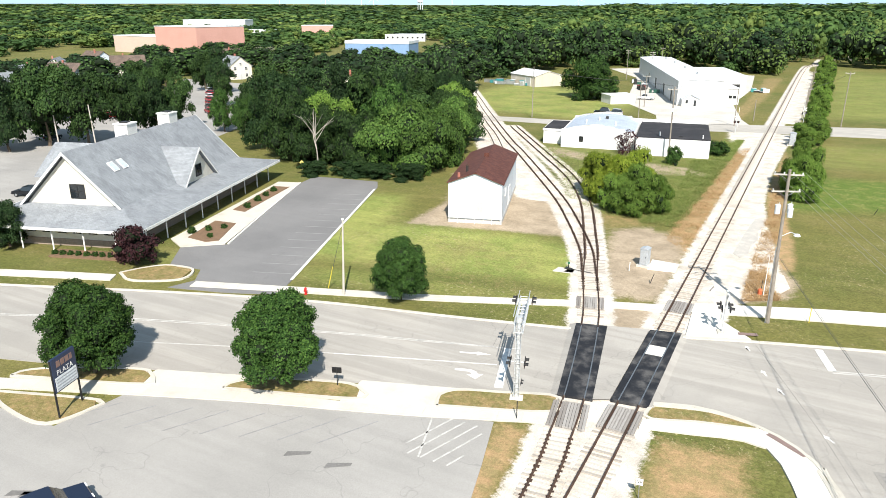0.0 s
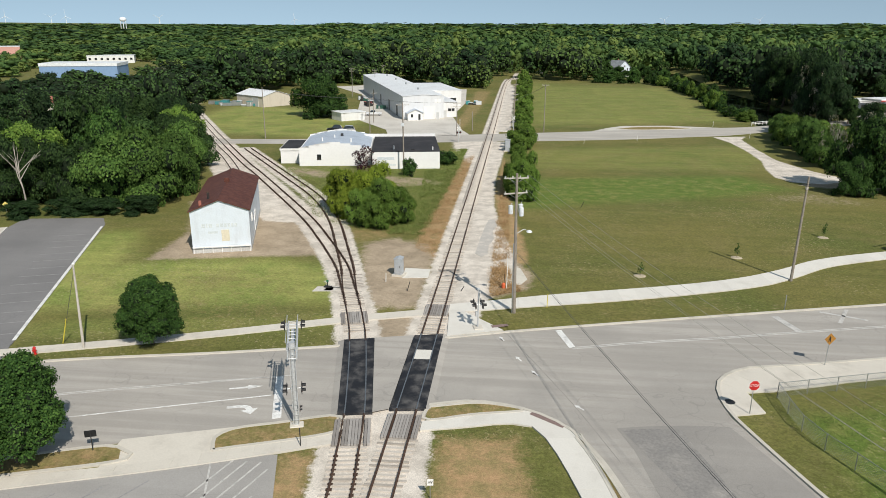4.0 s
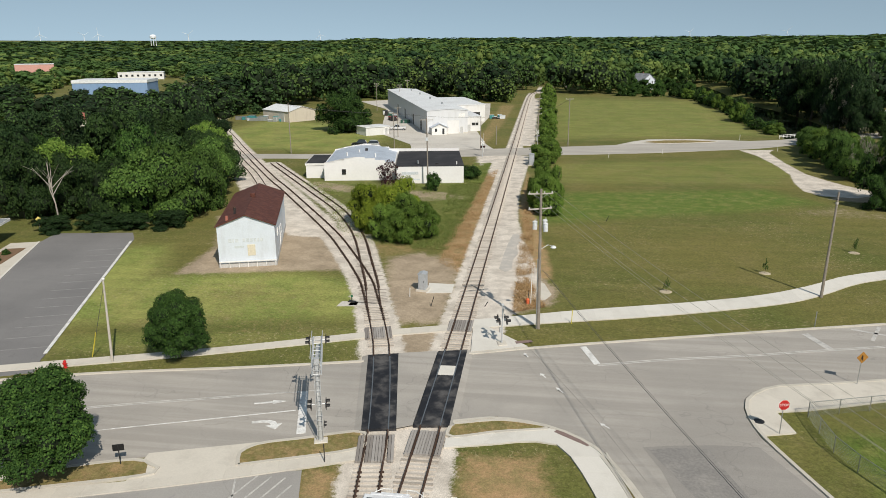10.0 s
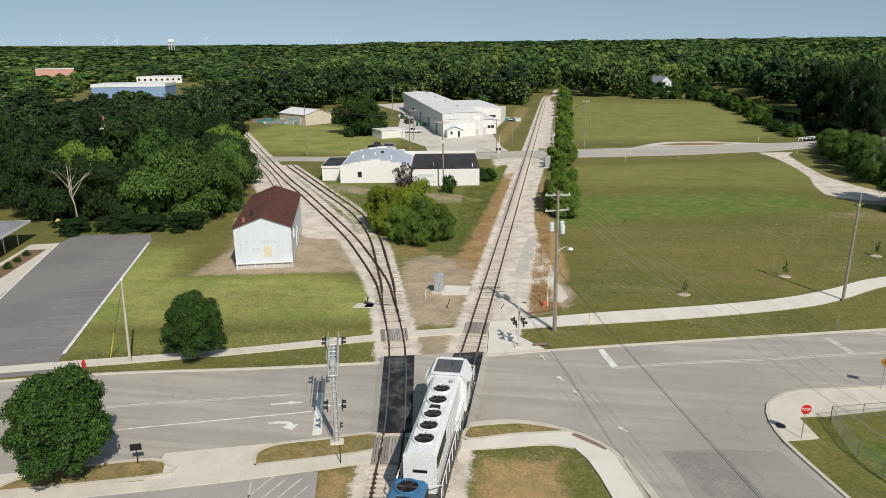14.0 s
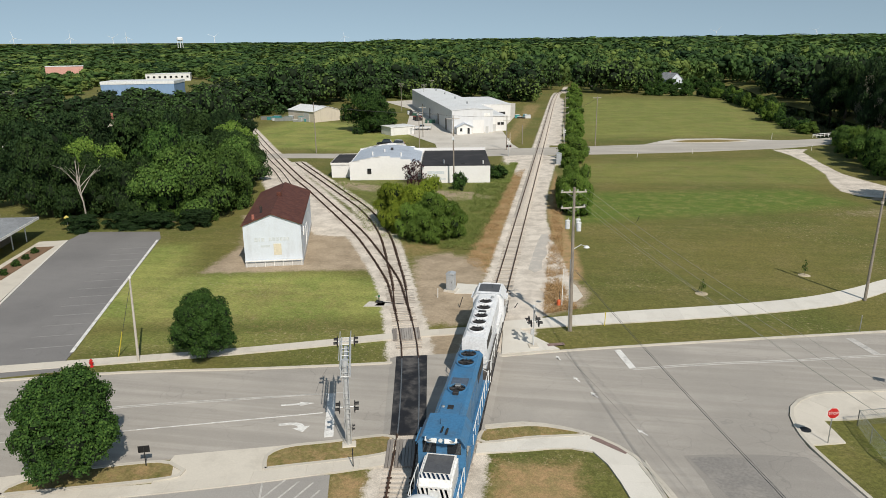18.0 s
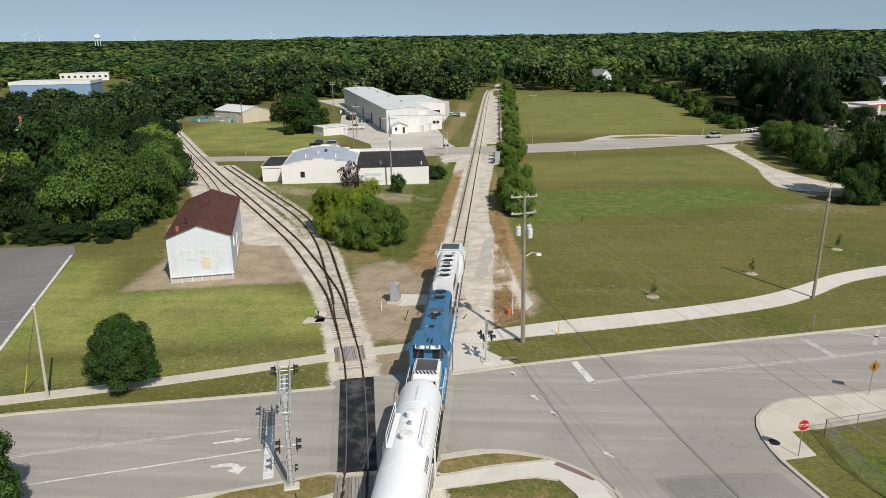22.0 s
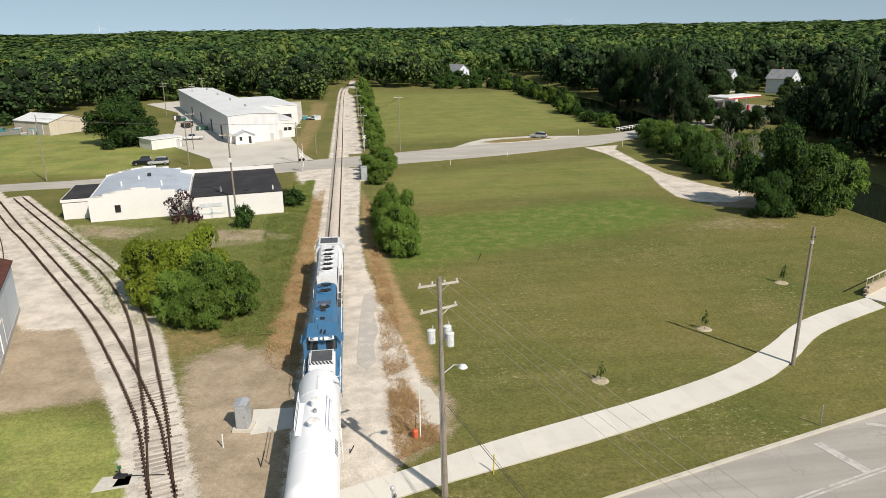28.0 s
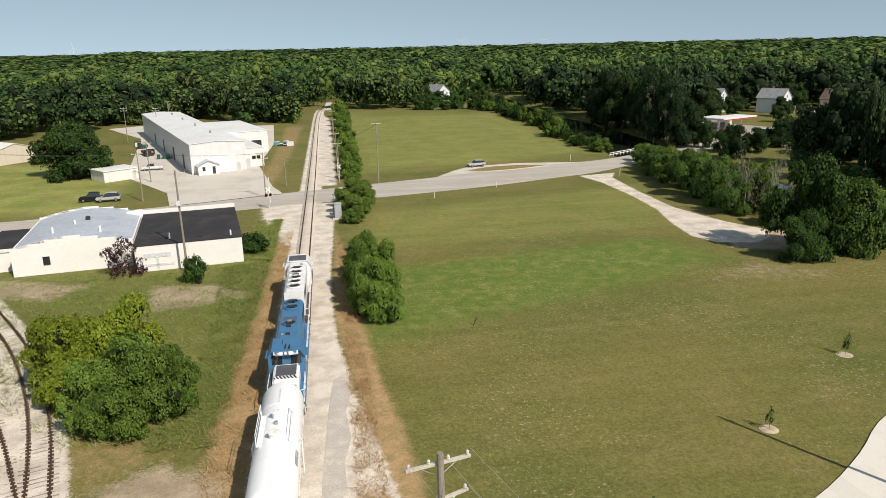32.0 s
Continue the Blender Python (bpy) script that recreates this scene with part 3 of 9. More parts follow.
def verge(outline, label="kerbed grass verge beside the street"):
    """A raised grass bed with a concrete kerb round it."""
    loop = outline + outline[:1]
    k = np.array(loop, float)
    ob = part("verge", prism(bmesh.new(), ccw(outline), -0.05, VERGE), GROUND)
    me = ob.data
    at = me.color_attributes.new("cover", 'FLOAT_COLOR', 'POINT')
    at.data.foreach_set("color", np.tile([0, 0, 0.48, 0], len(me.vertices)).astype(np.float32))
    tagged(ob, label, "verge", kind="structure")
    kl = resample(loop, 0.8)
    tagged(part("kerb", ribbon(bmesh.new(), beside(kl, -0.14), beside(kl, 0.14), -0.05, 0.14), KERB), "pale worn concrete kerb round a grass island", "kerb", kind="structure")


verge([(-44.6, -24.6), (-44.2, -23.3), (-41, -21.2), (-36.2, -19.0), (-34.8, -19.3), (-34.3, -20.7)])
verge([(-28.3, -18.2), (-28.1, -17.0), (-26.0, -15.3), (-20.6, -13.2), (-18.9, -13.3), (-18.3, -14.7)])
verge([(-12.5, -12.75), (-13.0, -11.2), (-12.0, -9.9), (-9.0, -8.75), (-5.1, -7.35), (-4.75, -9.6)])
verge([(1.6, -5.3), (5, -4.3), (7.2, -4.4), (9.0, -5.0), (5.2, -6.0), (1.6, -7.2)])
verge([(12.9, -7.9), (13.7, -10.4), (14.9, -14.2), (17.2, -24), (16.4, -24), (14.4, -14.2), (13.4, -10.4), (12.6, -8.2)])

# walks: each slab of the pavement is a piece of its own
WALKS = []


def pavement(left, right, step, material, z=0.11, label="pale concrete pavement in square slabs", lay=True):
    la, ra = resample(left, 0.25), resample(right, 0.25)
    n = max(2, int(round(np.linalg.norm(np.diff(la, axis=0), axis=1).sum() / step)))
    ia, ib = np.linspace(0, len(la) - 1, n + 1), np.linspace(0, len(ra) - 1, n + 1)
    la = np.stack([np.interp(ia, np.arange(len(la)), la[:, k]) for k in (0, 1)], 1)
    ra = np.stack([np.interp(ib, np.arange(len(ra)), ra[:, k]) for k in (0, 1)], 1)
    bed = tagged(part("pavement", ribbon(bmesh.new(), la, ra, -0.05, z - 0.02), KERB), label, "pavement", kind="structure")
    WALKS.append((bed, la, ra, z, material))
    return bed


pavement([(-110, -26.5), (-68, -9.6), (-56.5, -5.2)], [(-110, -28.2), (-67.3, -11.2), (-55.6, -6.7)], 1.8, CONC)
pavement([(-47.2, -2.6), (-36.4, 1.2), (-22.9, 5.9), (-9.3, 11.5)], [(-46.7, -4.0), (-35.8, -0.1), (-22.4, 4.6), (-8.9, 10.1)], 1.7, CONC)
pavement([(-6.9, 12.5), (-1.3, 14.4)], [(-6.6, 11.0), (-1.2, 12.8)], 1.7, CONC)
pavement([(1.2, 16.2), (5.1, 17.6), (12.7, 20.5), (25.6, 24.7), (34, 28.2), (40.3, 32.2), (44.8, 35.8), (50, 38.6), (57, 41.5)],
         [(1.2, 13.8), (5.1, 15.0), (8.8, 16.2), (18.6, 19.1), (28.1, 22.4), (36, 25.8), (41, 29.3), (45.6, 33.2), (50, 35.7), (57, 38.8)], 1.9, CONC_NEW, label="new white concrete footpath winding beside the field")
pavement([(2.0, 15.3), (7.0, 10.0)], [(1.3, 14.2), (1.7, 8.0)], 2.2, CONC_NEW, 0.114, "new white concrete landing at the crossing")
pavement([(-110, -51.5), (-64, -33.5), (-45.2, -25.3), (-28, -18.4), (-17.1, -14.9), (-12.1, -12.8), (-4.8, -9.7)],
         [(-110, -53), (-64, -35), (-44.5, -26.6), (-27.4, -19.7), (-17.4, -16.2), (-11.7, -14.1), (-4.5, -11.1)], 1.8, CONC)
pavement([(1.4, -7.4), (5.1, -6.2), (9.3, -4.9), (11.9, -6.8)], [(1.4, -8.7), (5.2, -7.7), (7.6, -7.0), (9.4, -7.2)], 1.8, CONC_NEW)
pavement([(9.4, -7.0), (10.7, -9.2), (12.3, -14.5), (14.6, -24), (17, -36)], [(12.0, -6.6), (13.1, -9.4), (14.4, -14.3), (16.4, -24), (19, -36)], 2.0, CONC_NEW)
pavement([(25.0, 1.4), (27.5, 4.3), (31.3, 5.0), (40.1, 7.3), (90, 21), (150, 38)], [(26.8, -0.2), (29.1, 0.3), (33, 1.6), (41.5, 4.3), (91, 17.8), (151, 34.8)], 2.4, CONC)
slab("pavement_corner", [(24.8, -4.0), (24.5, -1.8), (24.7, 0.6), (25.1, 1.4), (26.8, -0.2), (27.3, -3.3)], -0.05, 0.105, CONC, "pale concrete corner landing under the stop sign", "pavement")
# drive aprons
slab("drive_apron", [(-34.9, -22.6), (-35.2, -18.4), (-27.7, -15.6), (-27.9, -19.4)], -0.1, RZ + 0.02, CONC, "pale concrete drive apron", "pavement")
slab("drive_apron_east", [(-19.2, -16.0), (-19.5, -12.1), (-12.0, -9.6), (-11.7, -13.6)], -0.1, RZ + 0.02, CONC, "pale concrete drive apron", "pavement")

# car parks
slab("car_park_plaza", [(-7.9, -12.7), (-12, -13.7), (-17.5, -15.7), (-27.4, -19.2), (-34.2, -22.1), (-35.0, -27.6), (-41, -27.9), (-46, -27.4), (-64, -35.2), (-90, -45), (-90, -75), (-5.0, -75), (-5.0, -24), (-6.6, -17.5)], -0.1, 0.035, PLAZA,
     "pale sealed car park with painted bays", "car park")
slab("car_park_station", [(-38.1, 1.7), (-47.3, -2.8), (-49.6, 0.4), (-53.9, -0.1), (-57.6, 4.9), (-53.3, 8.6), (-59.5, 23), (-66.1, 38.9), (-67, 44), (-55.2, 45.8), (-52.9, 42.2)], -0.1, 0.04, LOT,
     "grey asphalt car park beside the old station", "car park")
slab("station_drive", [(-36.8, -1.2), (-38.4, 2.2), (-47.5, -2.2), (-48.6, -5.2), (-42, -3.4)], -0.1, 0.045, LOT, "grey asphalt entrance to the station car park", "car park")
slab("car_park_back", [(-92, 2), (-104, 45), (-120, 88), (-190, 88), (-190, -10), (-120, -10)], -0.1, 0.04, PLAZA, "pale car park behind the station", "car park")
slab("yard", [(-30.5, 150), (-46, 176), (-50, 200), (-62, 262), (-85, 305), (-70, 318), (-45, 300), (-18, 297), (-14, 240), (-13.5, 230), (-14.5, 186), (-8.5, 152), (-5.6, 142.5), (-27, 135)], -0.1, 0.03, DIRTROAD,
     "pale gravel and asphalt yard round the warehouse", "yard")
slab("lay_by", [(26.5, 151), (34, 162), (39, 167.3), (52, 169.5), (63, 167.5), (70, 166), (58, 162.5), (48, 157.5)], -0.1, 0.024, DIRTROAD, "pale gravel lay-by loop beside the street", "road")
verge([(36.5, 161.0), (44, 165.2), (51, 166), (58.5, 163.8), (50, 160.2), (41, 158.6)], "grass island in the lay-by loop")

slab("lane_patch", [(2.7, 34.5), (3.6, 33.2), (4.4, 34.6), (4.3, 38.2), (4.9, 41.5), (4.6, 45.8), (5.2, 49.2), (4.5, 52.6), (3.7, 51.8), (3.3, 47.2), (3.0, 42.0)], -0.05, 0.006, LANEPATCH, "crumbled remnant of grey asphalt on the gravel lane", "road patch")
# ---------- trees ----------


def quads_mesh(name, cent, ax_u, ax_v, extra=None):
    """Leaf cards: one folded quad round each centre, and other verts and faces joined to them."""
    n = len(cent)
    v = np.stack([cent - ax_u, cent - 0.25 * ax_u - ax_v, cent + ax_u, cent - 0.25 * ax_u + ax_v], 1).reshape(-1, 3)
    f = np.arange(4 * n).reshape(-1, 4)
    return v, f


def lump(rng, lobes, n, leaf, up=0.25):
    """Centres and axes for n leaf clumps on the skins of a bunch of lobes (x, y, z, rx, rz)."""
    L = np.array(lobes, float)
    w = L[:, 3]**2
    per = 9 if n > 1000 else 3
    n = n // per
    k = rng.choice(len(L), n, p=w / w.sum())
    d = rng.normal(size=(n, 3))
    d /= np.linalg.norm(d, axis=1)[:, None]
    d[:, 2] = np.where(d[:, 2] < -0.55, -d[:, 2], d[:, 2])
    rad = rng.uniform(0.74, 1.18, n)
    c = L[k, :3] + d * np.stack([L[k, 3], L[k, 3], L[k, 4]], 1) * rad[:, None]
    # drop those well inside another lobe
    keep = np.ones(n, bool)
    for j in range(len(L)):
        q = (c - L[j, :3]) / np.array([L[j, 3], L[j, 3], L[j, 4]])
        keep &= ~(((q**2).sum(1) < 0.62) & (k != j))
    c, d = np.repeat(c[keep], per, 0), np.repeat(d[keep], per, 0)
    m = len(c)
    # each spray of leaves spreads across the skin more than out of it
    o = rng.normal(0, leaf * (1.7 if per > 3 else 1.0), (m, 3))
    o -= 0.55 * d * (o * d).sum(1)[:, None]
    c = c + o
    c[:, 2] -= 0.1 * (np.linalg.norm(o, axis=1))
    nrm = d + rng.normal(0, 0.48, (m, 3)) + np.array([0, 0, up])
    nrm /= np.linalg.norm(nrm, axis=1)[:, None]
    t = rng.normal(size=(m, 3))
    u = np.cross(nrm, t)
    u /= np.linalg.norm(u, axis=1)[:, None]
    vv = np.cross(nrm, u)
    s = leaf * rng.uniform(0.6, 1.35, m)[:, None]
    return c, u * s, vv * s * 0.8


def mesh_arrays(name, v, faces_list):
    me = bpy.data.meshes.new(name)
    me.vertices.add(len(v))
    me.vertices.foreach_set("co", np.asarray(v, np.float32).ravel())
    loops = np.concatenate([f.ravel() for f in faces_list])
    sizes = np.concatenate([np.full(len(f), f.shape[1]) for f in faces_list])
    me.loops.add(len(loops))
    me.loops.foreach_set("vertex_index", loops.astype(np.int32))
    me.polygons.add(len(sizes))
    me.polygons.foreach_set("loop_start", np.concatenate([[0], np.cumsum(sizes)[:-1]]).astype(np.int32))
    return me


ico_bm = bmesh.new()
bmesh.ops.create_icosphere(ico_bm, subdivisions=2, radius=1)
ICO_V = np.array([v.co[:] for v in ico_bm.verts])
ICO_F = np.array([[v.index for v in f.verts] for f in ico_bm.faces])
ico_bm.free()
ico_bm = bmesh.new()
bmesh.ops.create_icosphere(ico_bm, subdivisions=1, radius=1)
ICO1_V = np.array([v.co[:] for v in ico_bm.verts])
ICO1_F = np.array([[v.index for v in f.verts] for f in ico_bm.faces])
ico_bm.free()


def crown_mesh(name, seed, lobes, n, leaf, leaf_mat, core=0.80):
    """Leaf clumps over solid cores coloured near black for the shade between leaves."""
    rng = np.random.default_rng(seed)
    c, u, w = lump(rng, lobes, n, leaf)
    v, f = quads_mesh(name, c, u, w)
    faces = [f]
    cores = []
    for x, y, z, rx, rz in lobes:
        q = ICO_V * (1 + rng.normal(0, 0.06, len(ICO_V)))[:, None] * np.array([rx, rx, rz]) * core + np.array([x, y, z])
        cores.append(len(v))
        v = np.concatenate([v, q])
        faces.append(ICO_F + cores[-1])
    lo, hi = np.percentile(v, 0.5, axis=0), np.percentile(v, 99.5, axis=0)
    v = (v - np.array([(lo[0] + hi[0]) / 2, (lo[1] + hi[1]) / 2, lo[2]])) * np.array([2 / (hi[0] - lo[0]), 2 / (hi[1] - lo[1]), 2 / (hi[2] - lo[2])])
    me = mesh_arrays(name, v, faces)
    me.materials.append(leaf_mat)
    me.materials.append(SHADE_CORE)
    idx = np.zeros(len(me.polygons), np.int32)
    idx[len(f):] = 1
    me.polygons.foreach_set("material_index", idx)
    me.update(calc_edges=True)
    return me


def lobes_round(seed, n, spread, r, flat=0.9, z0=0.0):
    """Lobes of a rough crown about one metre across its half, centred at z0: uneven boughs round a smaller heart."""
    rng = np.random.default_rng(seed)
    out = [(0, 0, z0, 0.50, 0.52 * flat)]
    for i in range(n + 8):
        a, h = 2 * math.pi * (i * 0.381966 + 0.1 * rng.random()), rng.uniform(-0.7, 0.95)
        rr = spread * math.sqrt(max(0.05, 1 - h * h)) * rng.uniform(0.6, 1.45)
        q = r * rng.uniform(0.45, 1.4)
        out.append((rr * math.cos(a), rr * math.sin(a), z0 + h * spread * flat * rng.uniform(0.85, 1.25), q, q * rng.uniform(0.5, 0.85) * flat))
    return out


def trunk_bm(h, r, seed, spread=0.5, bare=False):
    """A tapered, slightly crooked trunk with limbs that enter the crown."""
    rng = random.Random(seed)
    bm = bmesh.new()
    p = Vector((0, 0, -0.1))
    pts = [p]
    for i in range(4):
        p = p + Vector((rng.uniform(-.06, .06) * h, rng.uniform(-.06, .06) * h, h * 0.25))
        pts.append(p)
    for i, (a, b) in enumerate(zip(pts, pts[1:])):
        rod(bm, a, b, r * (1 - 0.2 * i) * (1.25 if i == 0 else 1), r * (1 - 0.2 * (i + 1)), 7)
    for i in range(6 if bare else 5):
        a = rng.uniform(0, 6.28)
        s = pts[2].lerp(pts[4], rng.random())
        e = s + Vector((math.cos(a) * spread * h, math.sin(a) * spread * h, rng.uniform(0.25, 0.55) * h))
        rod(bm, s, e, r * 0.45, r * 0.12, 5)
        if bare:
            for j in range(3):
                a2 = a + rng.uniform(-0.9, 0.9)
                m = s.lerp(e, rng.uniform(0.4, 0.9))
                rod(bm, m, m + Vector((math.cos(a2) * 0.2 * h, math.sin(a2) * 0.2 * h, rng.uniform(0.1, 0.3) * h)), r * 0.16, r * 0.05, 4)
    return bm


def lobes_dome(seed, n):
    """A dense rounded crown: one large heart closely set with small boughs."""
    rng = np.random.default_rng(seed)
    out = [(0, 0, 0.92, 0.62, 0.70)]
    for i in range(n):
        h = 1 - 1.75 * (i + 0.5) / n
        a = 2.39996 * i + rng.uniform(-0.3, 0.3)
        q = rng.uniform(0.13, 0.31)
        rr = 0.70 * math.sqrt(max(0.0, 1 - h * h)) * rng.uniform(0.78, 1.22)
        out.append((rr * math.cos(a), rr * math.sin(a), 0.92 + 0.80 * h * rng.uniform(0.86, 1.2), q, q * 0.72))
    return out


CROWN = {}


def crown_of(kind):
    """The shared crown meshes, about two metres across, from the ground level at z = 0 up."""
    if kind not in CROWN:
        if kind == "street":
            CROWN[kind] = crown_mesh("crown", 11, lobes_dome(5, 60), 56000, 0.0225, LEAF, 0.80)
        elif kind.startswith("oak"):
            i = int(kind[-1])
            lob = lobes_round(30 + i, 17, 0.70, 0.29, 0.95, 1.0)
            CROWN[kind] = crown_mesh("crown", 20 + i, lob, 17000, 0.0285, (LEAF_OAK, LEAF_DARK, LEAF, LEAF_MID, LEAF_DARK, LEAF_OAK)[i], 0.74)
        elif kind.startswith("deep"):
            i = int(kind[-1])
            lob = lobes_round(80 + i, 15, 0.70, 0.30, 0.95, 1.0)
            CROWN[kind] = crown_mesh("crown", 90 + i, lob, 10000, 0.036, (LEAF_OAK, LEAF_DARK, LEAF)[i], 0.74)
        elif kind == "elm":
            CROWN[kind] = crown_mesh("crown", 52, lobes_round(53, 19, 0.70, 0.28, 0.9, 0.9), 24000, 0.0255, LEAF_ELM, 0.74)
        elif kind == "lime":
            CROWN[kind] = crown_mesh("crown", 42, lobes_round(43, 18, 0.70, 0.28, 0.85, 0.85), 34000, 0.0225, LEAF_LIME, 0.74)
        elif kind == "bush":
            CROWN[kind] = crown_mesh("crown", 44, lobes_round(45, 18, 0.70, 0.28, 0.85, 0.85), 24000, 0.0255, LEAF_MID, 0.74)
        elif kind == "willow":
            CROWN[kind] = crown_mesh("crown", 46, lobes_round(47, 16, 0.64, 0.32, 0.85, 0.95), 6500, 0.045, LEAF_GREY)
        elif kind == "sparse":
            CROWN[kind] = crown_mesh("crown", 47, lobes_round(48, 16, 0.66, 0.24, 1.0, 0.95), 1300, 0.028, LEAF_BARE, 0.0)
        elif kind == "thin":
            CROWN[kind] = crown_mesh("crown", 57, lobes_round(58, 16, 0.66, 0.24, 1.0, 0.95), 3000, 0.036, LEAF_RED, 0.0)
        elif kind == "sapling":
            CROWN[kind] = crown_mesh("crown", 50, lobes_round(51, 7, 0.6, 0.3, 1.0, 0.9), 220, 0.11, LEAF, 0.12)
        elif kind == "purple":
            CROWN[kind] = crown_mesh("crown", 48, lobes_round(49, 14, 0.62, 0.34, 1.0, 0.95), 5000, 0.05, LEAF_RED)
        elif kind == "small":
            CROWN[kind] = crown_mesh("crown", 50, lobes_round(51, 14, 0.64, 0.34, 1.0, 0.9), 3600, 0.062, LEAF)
    return CROWN[kind]


TRUNKS = {}


def tree(kind, x, y, width, height, label, foot=0.12, category="tree", group="", turn=None, name="tree"):
    """A tree of that crown width and total height; its crown begins at foot of its height."""
    rng = random.Random(hash((round(x * 10), round(y * 10))) % 99991)
    t = thing(name, label, category, pose(x, y, 0, 0, 0, rng.uniform(0, 360) if turn is None else turn), group)
    key = (kind, round(foot, 1))
    if key not in TRUNKS:
        bare = kind in ("sparse", "thin")
        bm = trunk_bm(1.15, 0.035 if bare else 0.065, 7 + len(TRUNKS), 0.42, bare)
        me = bpy.data.meshes.new("trunk")
        bm.to_mesh(me)
        bm.free()
        me.materials.append(DEADWOOD if bare else BARK)
        TRUNKS[key] = me
    a = part_mesh("trunk", TRUNKS[key], None, t)
    a.scale = (width / 2 * 0.9, width / 2 * 0.9, height * (0.56 if kind in ("sparse", "thin") else 0.45))
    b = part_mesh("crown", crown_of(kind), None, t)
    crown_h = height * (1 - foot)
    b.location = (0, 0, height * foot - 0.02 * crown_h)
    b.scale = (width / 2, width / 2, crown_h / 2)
    return t


# street trees and shrubs round the crossing
tree("street", -24.9, -15.5, 6.2, 7.8, "round dense green maple in a kerbed verge", 0.20)
tree("street", -39.2, -21.1, 6.2, 7.6, "broad dense green maple in a kerbed verge", 0.18, turn=130)
tree("street", -25.3, 3.5, 5.0, 6.3, "young round green maple on the grass beside the pavement", 0.18, turn=60)
tree("purple", -57.5, -1.6, 5.2, 4.6, "dark purple-leaved ornamental tree at the station corner", 0.08)
tree("oak1", -76.5, -4.5, 6.0, 5.6, "dark green tree before the station", 0.1)
for x, y, w, h, k, a in ((-18.6, 54.6, 7.6, 7.0, "lime", 20), (-15.4, 55.6, 7.6, 7.7, "lime", 140), (-18.2, 51.4, 5.4, 5.2, "lime", 250), (-13.2, 51.0, 7.0, 6.6, "bush", 75), (-10.4, 48.8, 6.2, 6.2, "bush", 10), (-12.4, 46.2, 6.4, 5.2, "bush", 200), (-15.2, 48.0, 5.2, 5.0, "bush", 300)):
    tree(k, x, y, w, h, "yellow-green bushy tree in long grass between the tracks" if k == "lime" else "dark green bushy tree in long grass between the tracks", 0.0, group="bushes between the tracks", turn=a)
tree("small", -13.5, 84.0, 3.0, 3.6, "small dark conical shrub before the white building", 0.0, "shrub")
tree("thin", -23.6, 90.0, 5.4, 4.8, "half-bare dark shrub against the white wall", 0.0, "shrub")
tree("small", -7.0, 97.0, 4.5, 3.0, "rough green bush at the building's corner", 0.0, "shrub")
for x, y, w, h, a in ((9.2, 65.6, 4.6, 4.6, 0), (8.2, 68.2, 5.2, 6.8, 80), (9.2, 71.4, 5.4, 7.4, 150), (7.9, 74.4, 5.0, 7.6, 210), (9.0, 77.4, 4.8, 6.2, 250), (8.2, 80.6, 4.4, 5.6, 290), (8.0, 84.0, 3.6, 4.2, 30)):
    tree("bush", x, y, w, h, "tall green tree beside the gravel lane", 0.02, group="row along the track", turn=a)
for x, y, w, h in ((8.4, 120, 7.4, 7.4), (9.0, 127, 7.4, 8.2), (7.8, 113, 4.2, 3.6), (8.2, 89, 4.6, 4.4), (8.6, 94, 4.2, 3.6), (9, 158, 5.5, 6), (9.3, 170, 6, 7), (9.0, 183, 5.5, 6.5), (9.5, 197, 6.5, 7.5), (9.2, 212, 6, 7), (9.6, 228, 6.5, 8), (9.3, 246, 7, 8), (9.8, 264, 7, 9), (9.6, 284, 8, 9), (10, 306, 8, 10), (10, 328, 8, 11)):
    tree("bush", x, y, w * 0.95, h * 0.74, "leafy green tree in the row beside the railway", 0.03, group="row along the track")
for x, y, w, h in ((-60.0, 179, 17, 13.4), (-54.0, 178, 12, 11.5)):
    tree("oak2", x, y, w, h, "broad dark green tree on mown grass by the yard", 0.04)
for x, y, w, h, k in ((69.0, 79.5, 10.5, 13.6, "oak2"), (76.5, 78.0, 9.0, 10.6, "elm"), (81.5, 80.5, 7.5, 8.2, "oak3"), (66.5, 76.5, 6.0, 7.0, "oak2")):
    tree(k, x, y, w, h, "big green riverside tree at the end of the field", 0.03)
for x, y, w, h in ((72.5, 103, 6, 6.5), (74.5, 111, 7, 8.2), (73.5, 119, 7, 8.5), (75.5, 127, 7, 8), (76.5, 135, 7.5, 7.6), (78.0, 143, 7, 6.8), (79.5, 150, 6.5, 6), (81.5, 157, 6, 5.2), (83, 164, 5, 4.4), (80.5, 114, 7, 7.5), (82, 124, 7.5, 7), (83, 134, 7.5, 6.5), (84.5, 145, 7, 5.6), (78.5, 104, 7, 9), (75, 94, 6, 6), (80, 92, 7, 7)):
    tree(("oak3", "oak2", "elm")[int(x * 2 + y) % 3], x, y, w, h, "dense bushy tree along the river bank", 0.0, group="river bank trees")
for x, y, w, h in ((73.5, 101.5, 5.5, 11.5), (77.0, 98.5, 5, 12.5)):
    tree("sparse", x, y, w, h, "half-bare thin tree on the river bank", 0.2)
rng = random.Random(5)
for i in range(26):
    y = 184 + 6.2 * i
    tree("small" if i % 3 else "bush", 79 + rng.uniform(-1.0, 2.5) + (5.0 if 232 < y < 330 else 0), y, rng.uniform(3.5, 7.5), rng.uniform(2.2, 4.0) if y < 215 else rng.uniform(4, 8), "low bank shrub at the field's edge", 0.0, "shrub", group="field edge shrubs")
